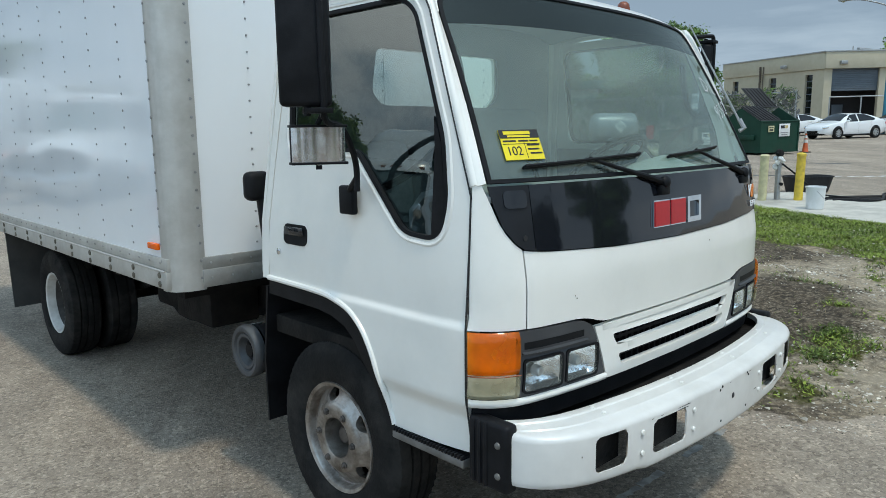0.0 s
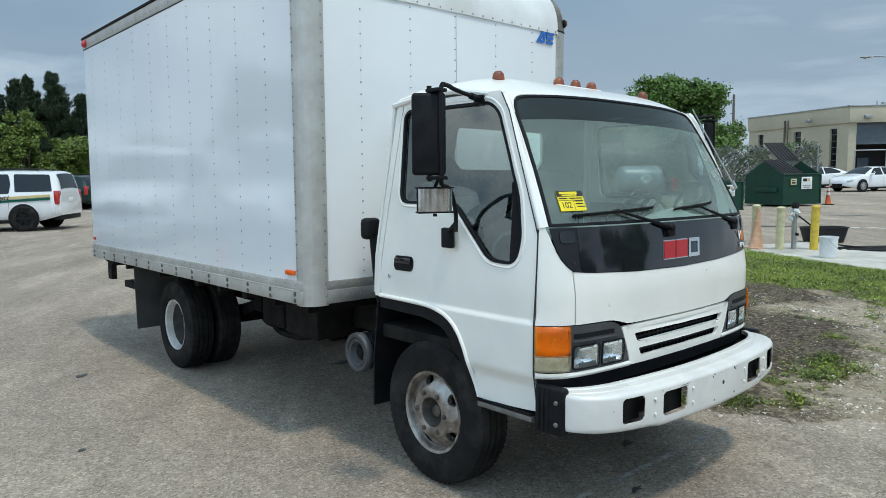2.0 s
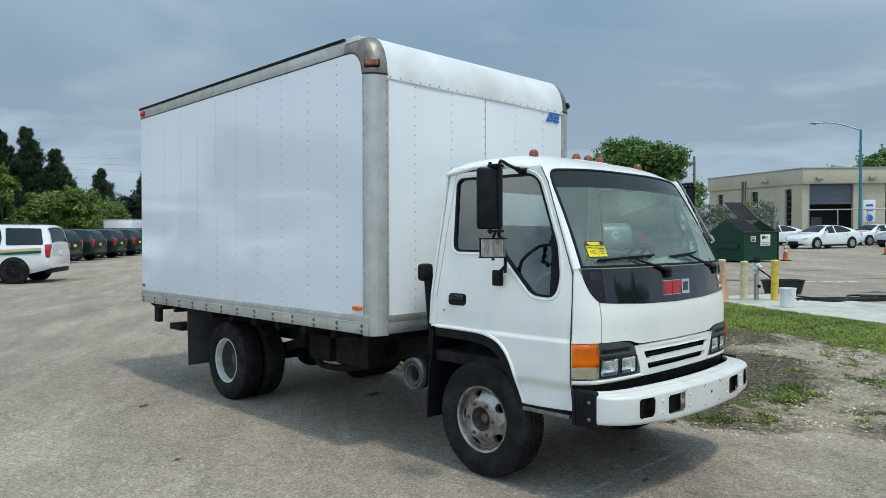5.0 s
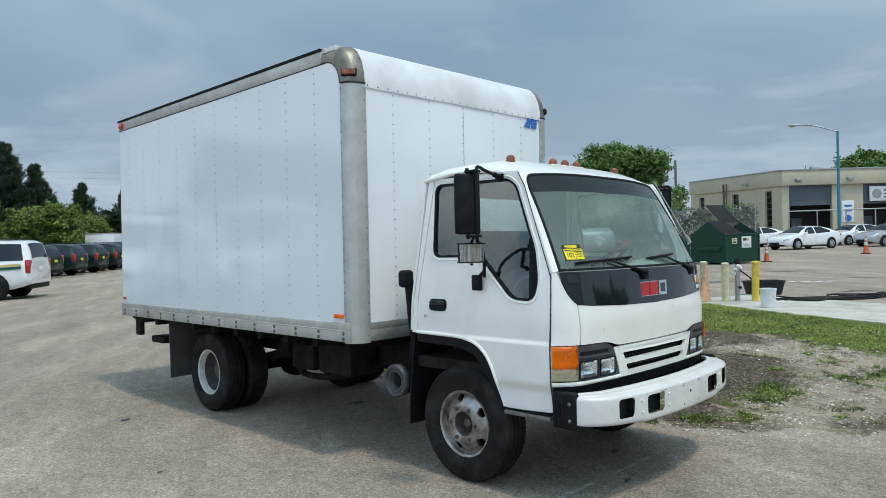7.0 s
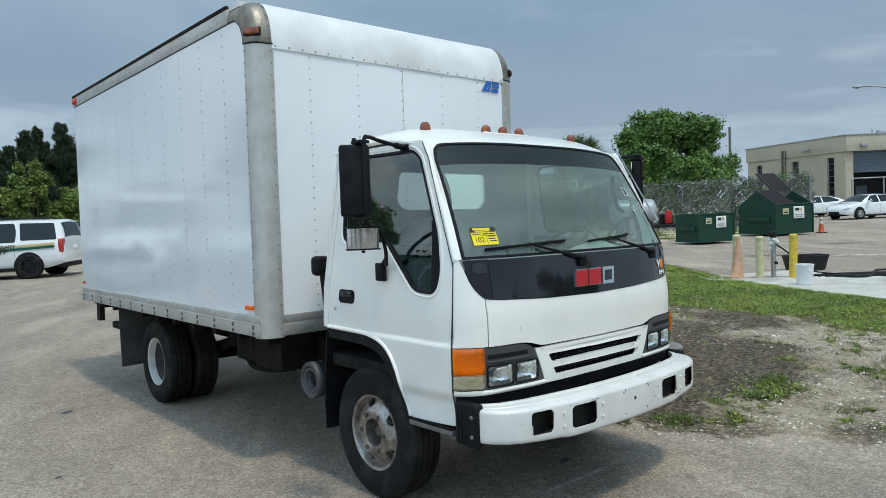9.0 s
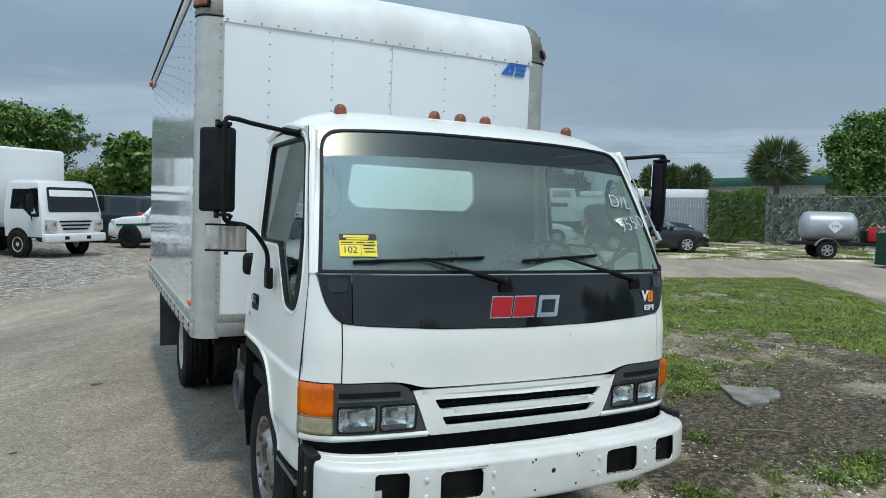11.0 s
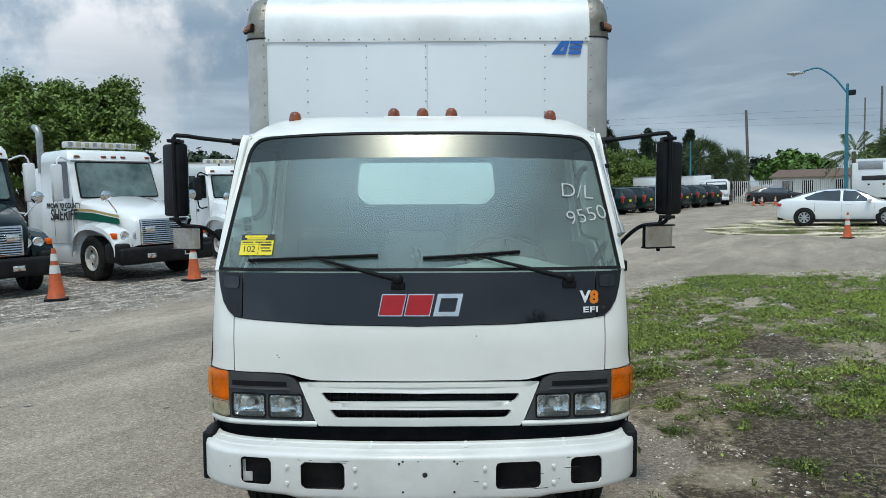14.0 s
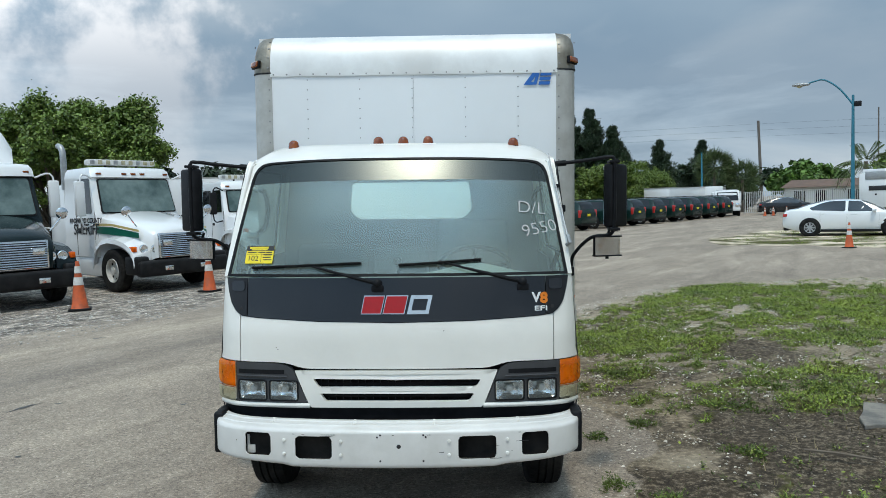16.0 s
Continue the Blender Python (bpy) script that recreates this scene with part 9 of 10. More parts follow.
gt, _ = fence_run((26.5, 62.5), (36.5, 60.8), 2.1, "gate_fence", "white barred gate and fence at the lot's far end", FENCEW, 0, 2.5)
me = None
for k in range(60):
    bm = B(); box(bm, -.025, .025, -.015, .015, .1, 2.05)
    if me is None:
        o = part("bar", bm, FENCEW, gt); me = o.data
    else:
        bm.free(); o = new("bar", me); o.parent = gt
    o.matrix_local = Matrix.Translation((.12 + k * .166, 0, 0))


def wall_run(parent, name, a, c, z0, z1, thick, openings, material, label=""):
    """A wall from a to c, with openings (s0, s1, z0, z1) along it."""
    a, c = Vector(a), Vector(c)
    d = (c - a).normalized()
    n = Vector((-d.y, d.x))
    L = (c - a).length
    bm = B()
    m = Matrix.Translation((a.x, a.y, 0)) @ pose(0, 0, 0, 0, 0, math.degrees(math.atan2(d.y, d.x)))
    outer = [(0, z0)]
    for o in sorted(openings):
        if o[2] <= z0:
            outer += [(o[0], z0), (o[0], o[3]), (o[1], o[3]), (o[1], z0)]
    outer += [(L, z0), (L, z1), (0, z1)]
    holes = [[(o[0], o[2]), (o[1], o[2]), (o[1], o[3]), (o[0], o[3])] for o in openings if o[2] > z0]
    plate(bm, outer, holes, lambda s, z: m @ Vector((s, 0, z)), thick, (n.x, n.y, 0))
    return part(name, bm, material, parent, label)


ws_ = thing("workshop_building", Matrix(), "beige flat-roofed workshop with roller-shutter bays", "building")
PA, PB, PC = (62.6, 29.0), (56.4, 18.4), (66.5, 8.9)
wall_run(ws_, "side_wall", PA, PB, 0, 5.95, .3, [(1.3, 2.1, 0, 4.4), (6.1, 7.0, 0, 4.4), (10.3, 11.1, 0, 4.4)], BEIGE, "beige stucco side wall")
wall_run(ws_, "front_wall", PB, PC, 0, 5.95, .3, [(.6, 4.2, 0, 4.75), (6.8, 10.4, 0, 4.75), (11.2, 13.2, 0, 4.75)], BEIGE, "beige stucco front wall")


def frame_of(a, c):
    a, c = Vector(a), Vector(c)
    d = c - a
    return Matrix.Translation((a.x, a.y, 0)) @ pose(0, 0, 0, 0, 0, math.degrees(math.atan2(d.y, d.x)))


FB, SB = frame_of(PB, PC), frame_of(PA, PB)
for s0, s1 in ((.6, 4.2), (6.8, 10.4), (11.2, 13.2)):
    bm = B()
    for k in range(12):
        box(bm, s0, s1, .16, .20, 3.1 + .14 * k, 3.23 + .14 * k, .01, FB)
    each("shutter_slat", bm, SHUTTER, ws_)
    # dark sheet behind the opening stands in for the bay's shade
    bm = B(); box(bm, s0 - .3, min(s1 + 3.6, 13.6), 2.4, 2.5, 0, 5.0, 0, FB); part("bay_interior", bm, SHADEIN, ws_)
    bm = B(); box(bm, s0 + 1.4, s0 + 2.3, 2.3, 2.38, 0, 2.1, .02, FB); part("inner_door", bm, SHUTTER, ws_)
for s0, s1 in ((1.3, 2.1), (6.1, 7.0), (10.3, 11.1)):
    bm = B(); box(bm, s0, s1, .2, .26, 0, 4.4, 0, SB); part("window_slot", bm, DARKGLASS, ws_)
    for k in range(8):
        bm = B(); box(bm, s0, s1, .14, .17, .4 + .5 * k, .46 + .5 * k, 0, SB); part("louvre", bm, SHUTTER, ws_)
bm = B(); box(bm, -.1, 14.1, -.28, .1, 4.75, 5.98, .02, FB); box(bm, -.1, 12.4, -.12, .1, 4.75, 5.98, .02, SB); part("fascia", bm, BEIGE, ws_, "projecting beige fascia")
bm = B(); box(bm, -.2, 14.2, -.34, .16, 5.96, 6.06, .01, FB); box(bm, -.1, 12.5, -.18, .16, 5.96, 6.06, .01, SB); part("coping", bm, GALV, ws_)
bm = B(); plate(bm, [PA, PB, PC, (74, 21)], (), lambda a, c: Vector((a, c, 5.8)), .1, (0, 0, 1)); part("roof", bm, CONCRETE, ws_)
for s in (5.2, 5.6):
    bm = B(); tube(bm, [SB @ Vector((s, -.2, 5.4)), SB @ Vector((s, -.2, 0))], .09 if s < 5.4 else .05, 8); part("downpipe", bm, BARK, ws_)
for m_, s in ((FB, 1.2), (FB, 5.5), (SB, 8.3)):
    bm = B(); box(bm, s - .25, s + .25, -.55, -.25, 5.05, 5.30, .04, m_); part("wall_lamp", bm, GALV, ws_)
bm = B(); tube(bm, [FB @ Vector((2.2, .3, 5.9)), FB @ Vector((2.2, .3, 6.4))], .04, 6); box(bm, 1.7, 2.7, .1, .5, 6.35, 6.6, .05, FB @ pose(0, 0, 0, 0, 8, 0)); part("roof_floodlight", bm, GALV, ws_)
bm = B(); box(bm, 7.3, 9.8, -.10, -.02, 3.3, 4.5, .01, FB); sg = part("sign_board", bm, BUCKETW, ws_, "white sign board over the bay")
bm = B(); lathe(bm, [(.40, 0), (.40, .02), (.30, .02), (.30, .03), (0, .03)], 24, FB @ Matrix.Translation((7.9, -.10, 3.9)) @ pose(0, 0, 0, 90, 0, 0)); part("sign_emblem", bm, GALV, sg)
bm = B()
for k in range(3):
    box(bm, 8.5, 9.6, -.12, -.10, 3.55 + .28 * k, 3.66 + .28 * k, 0, FB)
part("sign_bars", bm, INK, sg)
bm = B(); box(bm, 5.0, 6.0, -.03, 0, 1.6, 3.4, .01, FB); sg2 = part("wall_notice", bm, BUCKETW, ws_)
bm = B(); box(bm, 5.2, 5.8, -.05, -.03, 2.9, 3.05, 0, FB); box(bm, 5.2, 5.8, -.05, -.03, 2.5, 2.6, 0, FB); lathe(bm, [(.28, 0), (.28, .01), (0, .01)], 20, FB @ Matrix.Translation((5.5, -.035, 1.95)) @ pose(0, 0, 0, 90, 0, 0)); part("notice_marks", bm, BLUE, sg2)
# railing in front of the workshop
rl = thing("pipe_railing", frame_of((53.6, 17.0), (60.0, 8.5)), "galvanised pipe railing in front of the workshop", "railing")
for k in range(6):
    bm = B(); tube(bm, [(k * 2.1, 0, 0), (k * 2.1, 0, 2.6)], .05, 8); part("post", bm, GALV, rl)
bm = B(); tube(bm, [(0, 0, 2.6), (10.5, 0, 2.6)], .045, 8); part("rail", bm, GALV, rl)

gb = thing("low_building", Matrix(), "low pale building with a green metal roof edge", "building")
wall_run(gb, "wall", (35.2, 24.2), (33.0, 34.5), 0, 3.3, .25, [(7.6, 8.8, 1.3, 2.6), (2.0, 3.2, 1.3, 2.6)], STUCCOW, "pale stucco wall")
gm = frame_of((35.2, 24.2), (33.0, 34.5))
bm = B(); box(bm, -.6, 11.1, -8, .7, 3.25, 3.75, .03, gm); part("roof_edge", bm, ROOFG, gb, "green metal fascia")
for s in (2.0, 7.6):
    bm = B(); box(bm, s, s + 1.2, .1, .14, 1.3, 2.6, 0, gm); part("window", bm, DARKGLASS, gb)
bm = B(); lathe(bm, [(0, 0), (.3, .06), (.45, .16), (.44, .17), (0, .02)], 20, gm @ Matrix.Translation((9.7, -.5, 4.1)) @ pose(0, 0, 0, 60, 0, 30)); tube(bm, [gm @ Vector((9.7, -.4, 3.7)), gm @ Vector((9.7, -.5, 4.1))], .03, 6); part("satellite_dish", bm, GALV, gb)
hs = thing("gate_house", frame_of((32.5, 67.5), (39.5, 64.5)), "small white house with a brown roof behind the gate", "building")
bm = B(); box(bm, 0, 7.6, 0, 4, 0, 2.35); part("wall", bm, STUCCOW, hs)
bm = B()
v = [bm.verts.new(p) for p in ((-.4, -.5, 2.35), (8, -.5, 2.35), (8, 4.4, 2.35), (-.4, 4.4, 2.35), (.6, 2, 3.1), (7, 2, 3.1))]
for q in ((0, 1, 5, 4), (1, 2, 5), (2, 3, 4, 5), (3, 0, 4), (3, 2, 1, 0)):
    bm.faces.new([v[i] for i in q])
part("roof", bm, ROOFB, hs)
for a in (.8, 2.6, 5.4):
    bm = B(); box(bm, a, a + 1.0, -.03, .02, .2 if a == 2.6 else .9, 2.0); part("window", bm, DARKGLASS, hs)

# generator trailer and long trailers behind the white saloon
gn = thing("generator_trailer", pose(21.3, 31.3, 0, 0, 0, -30), "white generator trailer with a dark chassis", "trailer")
bm = B(); box(bm, -1.45, 1.4, -1.1, 1.1, .95, 2.62, .05); part("housing", bm, CARWHITE, gn)
bm = B(); box(bm, -1.3, 1.35, -1.0, 1.0, 2.62, 2.80, .04); part("housing_top", bm, CARWHITE, gn)
for a in (-1.2, .1):
    bm = B(); box(bm, a, a + 1.0, -1.12, -1.10, 2.30, 2.68, .005); part("vent", bm, GALV, gn)
bm = B(); box(bm, -1.7, 1.9, -1.0, 1.0, .45, .95, .03); part("chassis", bm, BUMPERBLK, gn)
bm = B(); box(bm, -1.05, .95, -1.115, -1.10, 1.78, 2.0, .004); part("lettering_bars", bm, INK, gn)
bm = B(); plate(bm, [(-.05, 1.72), (.06, 1.72), (.16, 2.08), (.05, 2.08)], (), lambda a, z: Vector((a, -1.118, z)), .004, (0, -1, 0)); part("lettering_slash", bm, RED, gn)
for k in range(3):
    bm = B(); box(bm, -.8 + .6 * k, -.72 + .6 * k, -1.12, -1.10, 1.55, 1.63); part("latch", bm, BUMPERBLK, gn)
for sy in (-1, 1):
    for xx in (-.5, .5):
        road_wheel(gn, xx, sy * 1.0, sy, .38, .22, CARRIM, .58, 5)
tl = thing("office_trailer", pose(27.2, 31.6, 0, 0, 0, -33), "long white trailer with roof units", "trailer")
bm = B(); box(bm, -4.8, 4.6, -1.2, 1.2, .6, 2.45, .04); part("trailer_body", bm, CARWHITE, tl)
bm = B(); box(bm, -4.85, 4.65, -1.22, 1.22, 2.36, 2.46, .01); part("roof_rail", bm, ALU, tl)
for a, c in ((-2.9, 1.4), (.2, .7), (1.4, 3.2)):
    bm = B(); box(bm, a, a + c, -.8, .8, 2.45, 2.95 if a > 0 else 2.75, .10); part("roof_unit", bm, CARWHITE, tl)
bm = B(); box(bm, -4.6, 4.4, -1.0, 1.0, .2, .6); part("underframe", bm, BUMPERBLK, tl)
ft = thing("white_box_van", pose(22.6, 66.5, 0, 0, 0, -18), "white box body parked beyond the patrol wagons", "trailer")
bm = B(); box(bm, -3.2, 3.2, -1.2, 1.2, .7, 2.7, .05); part("van_body", bm, CARWHITE, ft)
bm = B(); box(bm, -3.1, 3.1, -1.0, 1.0, .1, .7); part("underframe", bm, BUMPERBLK, ft)
cabover("far_van", 23.4, 58.4, -108, "white cab-over van beyond the patrol wagons", 2.5, 2.1)
car("sedan", 29.2, 59.6, -15, SEDAN, CARBLACK, "black saloon car by the far gate")

# tank trailer on the verge
tk = thing("tank_trailer", pose(22.6, 15.0, 0, 0, 0, -38), "grey fuel tank on a small trailer with a diamond placard", "trailer")
bm = B(); lathe(bm, [(0, -.95), (.35, -.92), (.52, -.80), (.55, -.70), (.55, .70), (.52, .80), (.35, .92), (0, .95)], 32, Matrix.Translation((0, 0, 1.18)) @ pose(0, 0, 0, 0, 90, 0)); part("tank", bm, TANKG, tk)
bm = B(); box(bm, -1.3, 1.7, -.5, .5, .50, .62, .02); box(bm, 1.2, 1.6, -.3, .3, .62, 1.05, .03); tube(bm, [(1.7, 0, .55), (2.5, 0, .5)], .05, 8); part("trailer_frame", bm, BUMPERBLK, tk)
bm = B(); box(bm, 1.25, 1.55, -.34, -.28, .66, 1.2, .02); part("pump", bm, RED, tk)
for sy in (-1, 1):
    road_wheel(tk, -.2, sy * .72, sy, .33, .2, CARRIM, .6, 6)
    bm = B(); grid(bm, lambda a, s: Vector((-.2 + .42 * math.cos(a), sy * (.60 + .26 * s), .36 + .42 * math.sin(a))), span(.3, math.pi - .3, 8), [0, 1]); part("mudguard", bm, GALV, tk, solid=.01)
bm = B(); plate(bm, [(0, .26), (.26, 0), (0, -.26), (-.26, 0)], (), lambda a, z: Vector((a + .1, -.556, 1.2 + z)), .006, (0, -1, 0)); dp = part("placard", bm, BUCKETW, tk, "white diamond placard")
words("placard_number", "1993", .13, INK, dp, Matrix.Translation((.1, -.566, 1.2)) @ pose(0, 0, 0, 90, 0, 0))


def lamp_post(x, y, h, reach, ang, label, r=.10, name="street_lamp", straight=False):
    t = thing(name, pose(x, y, 0, 0, 0, ang), label, "street lamp")
    bm = B(); tube(bm, [(0, 0, 0), (0, 0, h * .5), (0, 0, h)], [r * 1.25, r * 1.05, r * .75], 14); part("pole", bm, BLUEP, t)
    bm = B(); tube(bm, smooth_path([(0, 0, h - .45), (reach * .3, 0, h + .35), (reach * .62, 0, h + .82), (reach * .85, 0, h + .80), (reach, 0, h + .72)] if not straight else [(0, 0, h - .05), (reach * .35, 0, h + .34), (reach * .7, 0, h + .62), (reach, 0, h + .70)], 6), .04 if not straight else .055, 8); part("arm", bm, GALV if straight else BLUEP, t)
    bm = B(); lathe(bm, [(0, -.42), (.07, -.38), (.15, -.1), (.15, .2), (.08, .36), (0, .38)], 16, Matrix.Translation((reach + .3, 0, h + .70)) @ pose(0, 0, 0, 0, 88, 0) @ Matrix.Diagonal((.6, 1, 1, 1))); hd_ = part("lamp_head", bm, GALV, t, "grey cobra lamp head")
    bm = B(); lathe(bm, [(0, -.09), (.10, -.05), (.12, 0), (0, .01)], 16, Matrix.Translation((reach + .35, 0, h + .63))); part("lamp_glass", bm, CLEARL, hd_)
    return t


lamp_post(19.0, 30.7, 6.3, 1.9, 152, "blue steel street lamp with a curved arm", .075)
lamp_post(53.0, 13.3, 8.3, 2.6, 105, "blue steel street lamp near the workshop", straight=True)
bm = B(); box(bm, -.35, -.05, -.06, .06, 5.75, 6.0, .03); ob = part("camera_bracket", bm, BUMPERBLK, [o for o in scene.objects if o.name == "street_lamp"][0])
for x, y, h, r, lx, lb in ((39.2, 88.7, 11.2, .22, .04, "tall leaning wooden utility pole"), (44.0, 69.0, 11.2, .14, .0, "tall wooden utility pole"), (57.0, 94.0, 13.0, .12, .0, "distant thin utility pole"), (49.6, 26.2, 8.2, .16, .0, "utility pole behind the tree"), (50.4, 24.6, 7.1, .13, 0, "utility pole behind the tree"), (24.4, 67.6, 6.1, .10, 0, "blue post beyond the patrol wagons")):
    t = thing("utility_pole", pose(x, y, 0), lb, "pole")
    bm = B(); tube(bm, [(0, 0, 0), (-h * lx, 0, h)], [r, r * .7], 10); part("pole", bm, WOODP if "blue" not in lb else BLUEP, t)
for k in range(3):
    bm = B(); tube(bm, smooth_path([(10, 96, 9.4 + .7 * k), (38.8, 88.7, 9.2 + .8 * k), (60, 80, 8.8 + .8 * k), (90, 66, 9.6 + .8 * k)], 8), .008, 4)
    tagged(part("power_line", bm, BUMPERBLK), "thin dark overhead power line", "cable", "overhead lines")

# ---- trees ----
broadleaf("broadleaf_tree", 38.3, 21.9, 7.2, 5.0, 4.0, .4, LEAF, "full green tree behind the overgrown fence", 11, 120000, .085, 260)
broadleaf("broadleaf_tree", -15.2, 23.4, 5.9, 4.1, 4.0, 1.2, LEAFO, "wide olive-green tree behind the lorries", 12, 110000, .068, 260, 3)
broadleaf("broadleaf_tree", -13.6, 24.6, 6.3, 2.4, 2.4, 2.2, LEAFO, "tall olive-green tree behind the lorries", 17, 52000, .068, 130)
broadleaf("broadleaf_tree", -5.8, 38.5, 6.3, 5.2, 4.2, 1.0, LEAF, "dense green tree behind the box lorry", 13, 70000, .085, 180)
broadleaf("broadleaf_tree", 1.2, 47.0, 6.0, 3.4, 3.2, 1.0, LEAF, "green tree beyond the lot", 31, 16000, .2, 60)
broadleaf("broadleaf_tree", 70, 6, 9.5, 7, 6, 2.0, LEAFD, "dark tree behind the workshop", 14, 40000, .16, 120)
broadleaf("broadleaf_tree", 76, 15, 8.8, 6.6, 5, 2.0, LEAF, "tree behind the workshop", 34, 50000, .15, 140)
for k, (x, y, h, rx) in enumerate(((3.5, 57.5, 4.9, 3.6), (8.6, 57.0, 5.9, 4.2), (13.2, 58.4, 5.2, 3.4), (15.9, 63.2, 5.0, 3.0), (19.4, 67.0, 5.0, 2.9), (-2.5, 58, 4.6, 3.8))):
    broadleaf("hedge_tree", x, y, h, rx * .84, 2.5, -.5, LEAFY, "rounded yellow-green tree in a hedge row", 20 + k, 46000, .085, 170, 1, True)
for k, (x, y, h, w, n) in enumerate(((14.2, 71.5, 11.9, 5.0, 1), (13.1, 73.5, 10.2, 4.4, 1), (15.2, 73.0, 10.4, 4.6, 1), (11.3, 71.8, 10.6, 4.2, 1), (9.0, 72.0, 9.0, 4.2, 1), (12.2, 72.5, 10.8, 4.6, 1), (16.2, 71.0, 9.4, 4.6, 1), (10.2, 73.0, 9.6, 4.4, 1), (17.8, 72.0, 7.4, 3.6, 1), (24.8, 84, 9.0, 4.6, 1), (31.0, 87, 9.0, 4.8, 1), (7.6, 74.0, 9.4, 4.2, 1))):
    pine("feathery_pine", x, y, h, w, "tall dark feathery pine beyond the hedge", 40 + k, 26000, n)
for k, (x, y, h, r) in enumerate(((27.2, 72, 4.7, 2.4), (29.8, 71.2, 3.4, 2.3), (29.4, 30.4, 3.5, 1.15), (30.6, 29.6, 3.5, 1.15), (34.5, 51, 4.6, 1.9), (33.0, 35.6, 3.9, 1.2), (33.2, 25.9, 4.3, 1.9))):
    palm(x, y, h, "cabbage palm with a ball of fan fronds", 60 + k, r)
palm(35.0, 58.0, 4.3, "coconut palm with long drooping fronds", 70, 2.3, True, 30)
for k, (x, y, h, rx, m_) in enumerate(((34.5, 82, 5.0, 4.5, LEAFD), (39, 76, 5.4, 5.0, LEAF), (46, 72, 4.8, 5.0, LEAFO), (44, 62, 5.4, 4.5, LEAFD), (50, 55, 5.2, 5.5, LEAF), (42, 46, 4.8, 5.0, LEAFO), (56, 40, 5.5, 6, LEAF), (50, 32, 6, 5, LEAFO), (29, 90, 5.5, 6, LEAFD), (20, 95, 6, 7, LEAFD), (6, 92, 6, 8, LEAFD), (-10, 88, 6.5, 9, LEAFD), (-28, 70, 7, 9, LEAFD), (43, 33, 4.8, 4, LEAFO))):
    broadleaf("far_tree", x, y, h, rx, rx * .8, .3, m_, "distant green tree on the skyline", 80 + k, 9000, .30, 46)

# trees across the road behind the camera close the place on that side
for k, (x, y, h, rx) in enumerate(((-34, -36, 8.5, 6.5), (-22, -42, 7.0, 6.0), (-11, -45, 9.0, 6.5), (2, -44, 7.5, 7.0), (14, -46, 9.5, 6.5), (27, -42, 8.0, 7.0), (40, -36, 9.0, 7.0))):
    broadleaf("far_tree", x, y, h, rx, rx * .8, .3, LEAFD if k % 2 else LEAF, "green tree across the road", 120 + k, 7000, .34, 46)

# ---- grass, weeds, stones ----
rs = np.random.RandomState(21)


def blades(n_try, keep, hmin, hmax, wid, material, name, label, xr=(1.0, 14.5), yr=(-5.5, 11.3), lean=.5):
    x, y = rs.uniform(*xr, n_try), rs.uniform(*yr, n_try)
    p = keep(x, y)
    ok = rs.uniform(0, 1, n_try) < p
    x, y, p = x[ok], y[ok], p[ok]
    n = len(x)
    z = ground_z(x, y)
    a = rs.uniform(0, 6.28, n)
    h = rs.uniform(hmin, hmax, n) * (.6 + .6 * p)
    tip = np.stack([np.cos(a) * h * lean * rs.uniform(.3, 1.5, n), np.sin(a) * h * lean * rs.uniform(.3, 1.5, n), h], 1)
    side = np.stack([-np.sin(a), np.cos(a), np.zeros(n)], 1) * wid
    base = np.stack([x, y, z - .005], 1)
    v = np.empty((n, 3, 3))
    v[:, 0], v[:, 1], v[:, 2] = base - side, base + side, base + tip
    me = bpy.data.meshes.new(name)
    me.from_pydata(v.reshape(-1, 3).tolist(), [], np.arange(3 * n).reshape(n, 3).tolist())
    me.materials.append(material)
    tagged(new(name, me), label, "grass", kind="stuff")


def thick_turf(x, y):
    return np.clip((turf_at(x, y) - .50) * 2.4 + .55 * wob(x, y, .33, 11) + .35 * wob(x, y, .14, 3), 0, 1)


def weeds(x, y):
    more = np.clip(blobs(GREEN, x, y) * 1.2 + .3 * wob(x, y, .25, 15) - .15, 0, 1) * (inside(ISLAND, x, y) > .0)
    return .5 * more + np.clip(wob(x, y, .75, 6) + .35 * wob(x, y, .2, 8) - .62, 0, 1) * (inside(ISLAND, x, y) > .03) * np.clip(1.2 - turf_at(x, y), 0, 1) * 1.6


blades(700000, thick_turf, .010, .040, .0065, GRASSM, "grass", "short green grass growing in patches", lean=1.3)
blades(260000, weeds, .012, .055, .0055, leaf_mat("weed_leaf", (0.055, 0.08, 0.016), (0.11, 0.135, 0.034)), "weeds", "low scattered weeds on the bare earth", lean=1.2)
blades(60000, lambda x, y: np.clip(wob(x, y, 1.1, 14) - .75, 0, 1) * (inside(ISLAND, x, y) > 0), .03, .08, .004, DEADG, "dry_grass", "dry straw-coloured grass tufts")
blades(90000, lambda x, y: np.clip(.1 + .9 * wob(x, y, 2.2, 17) + .5 * wob(x, y, .7, 2) + .5 * ((x - 19) / 4 > (y - 20) / 8), 0, 1) * (inside(VERGE, x, y) > .5), .02, .06, .014, GRASSM, "verge_grass", "patchy grass on the far verge", (9, 34), (11, 33))


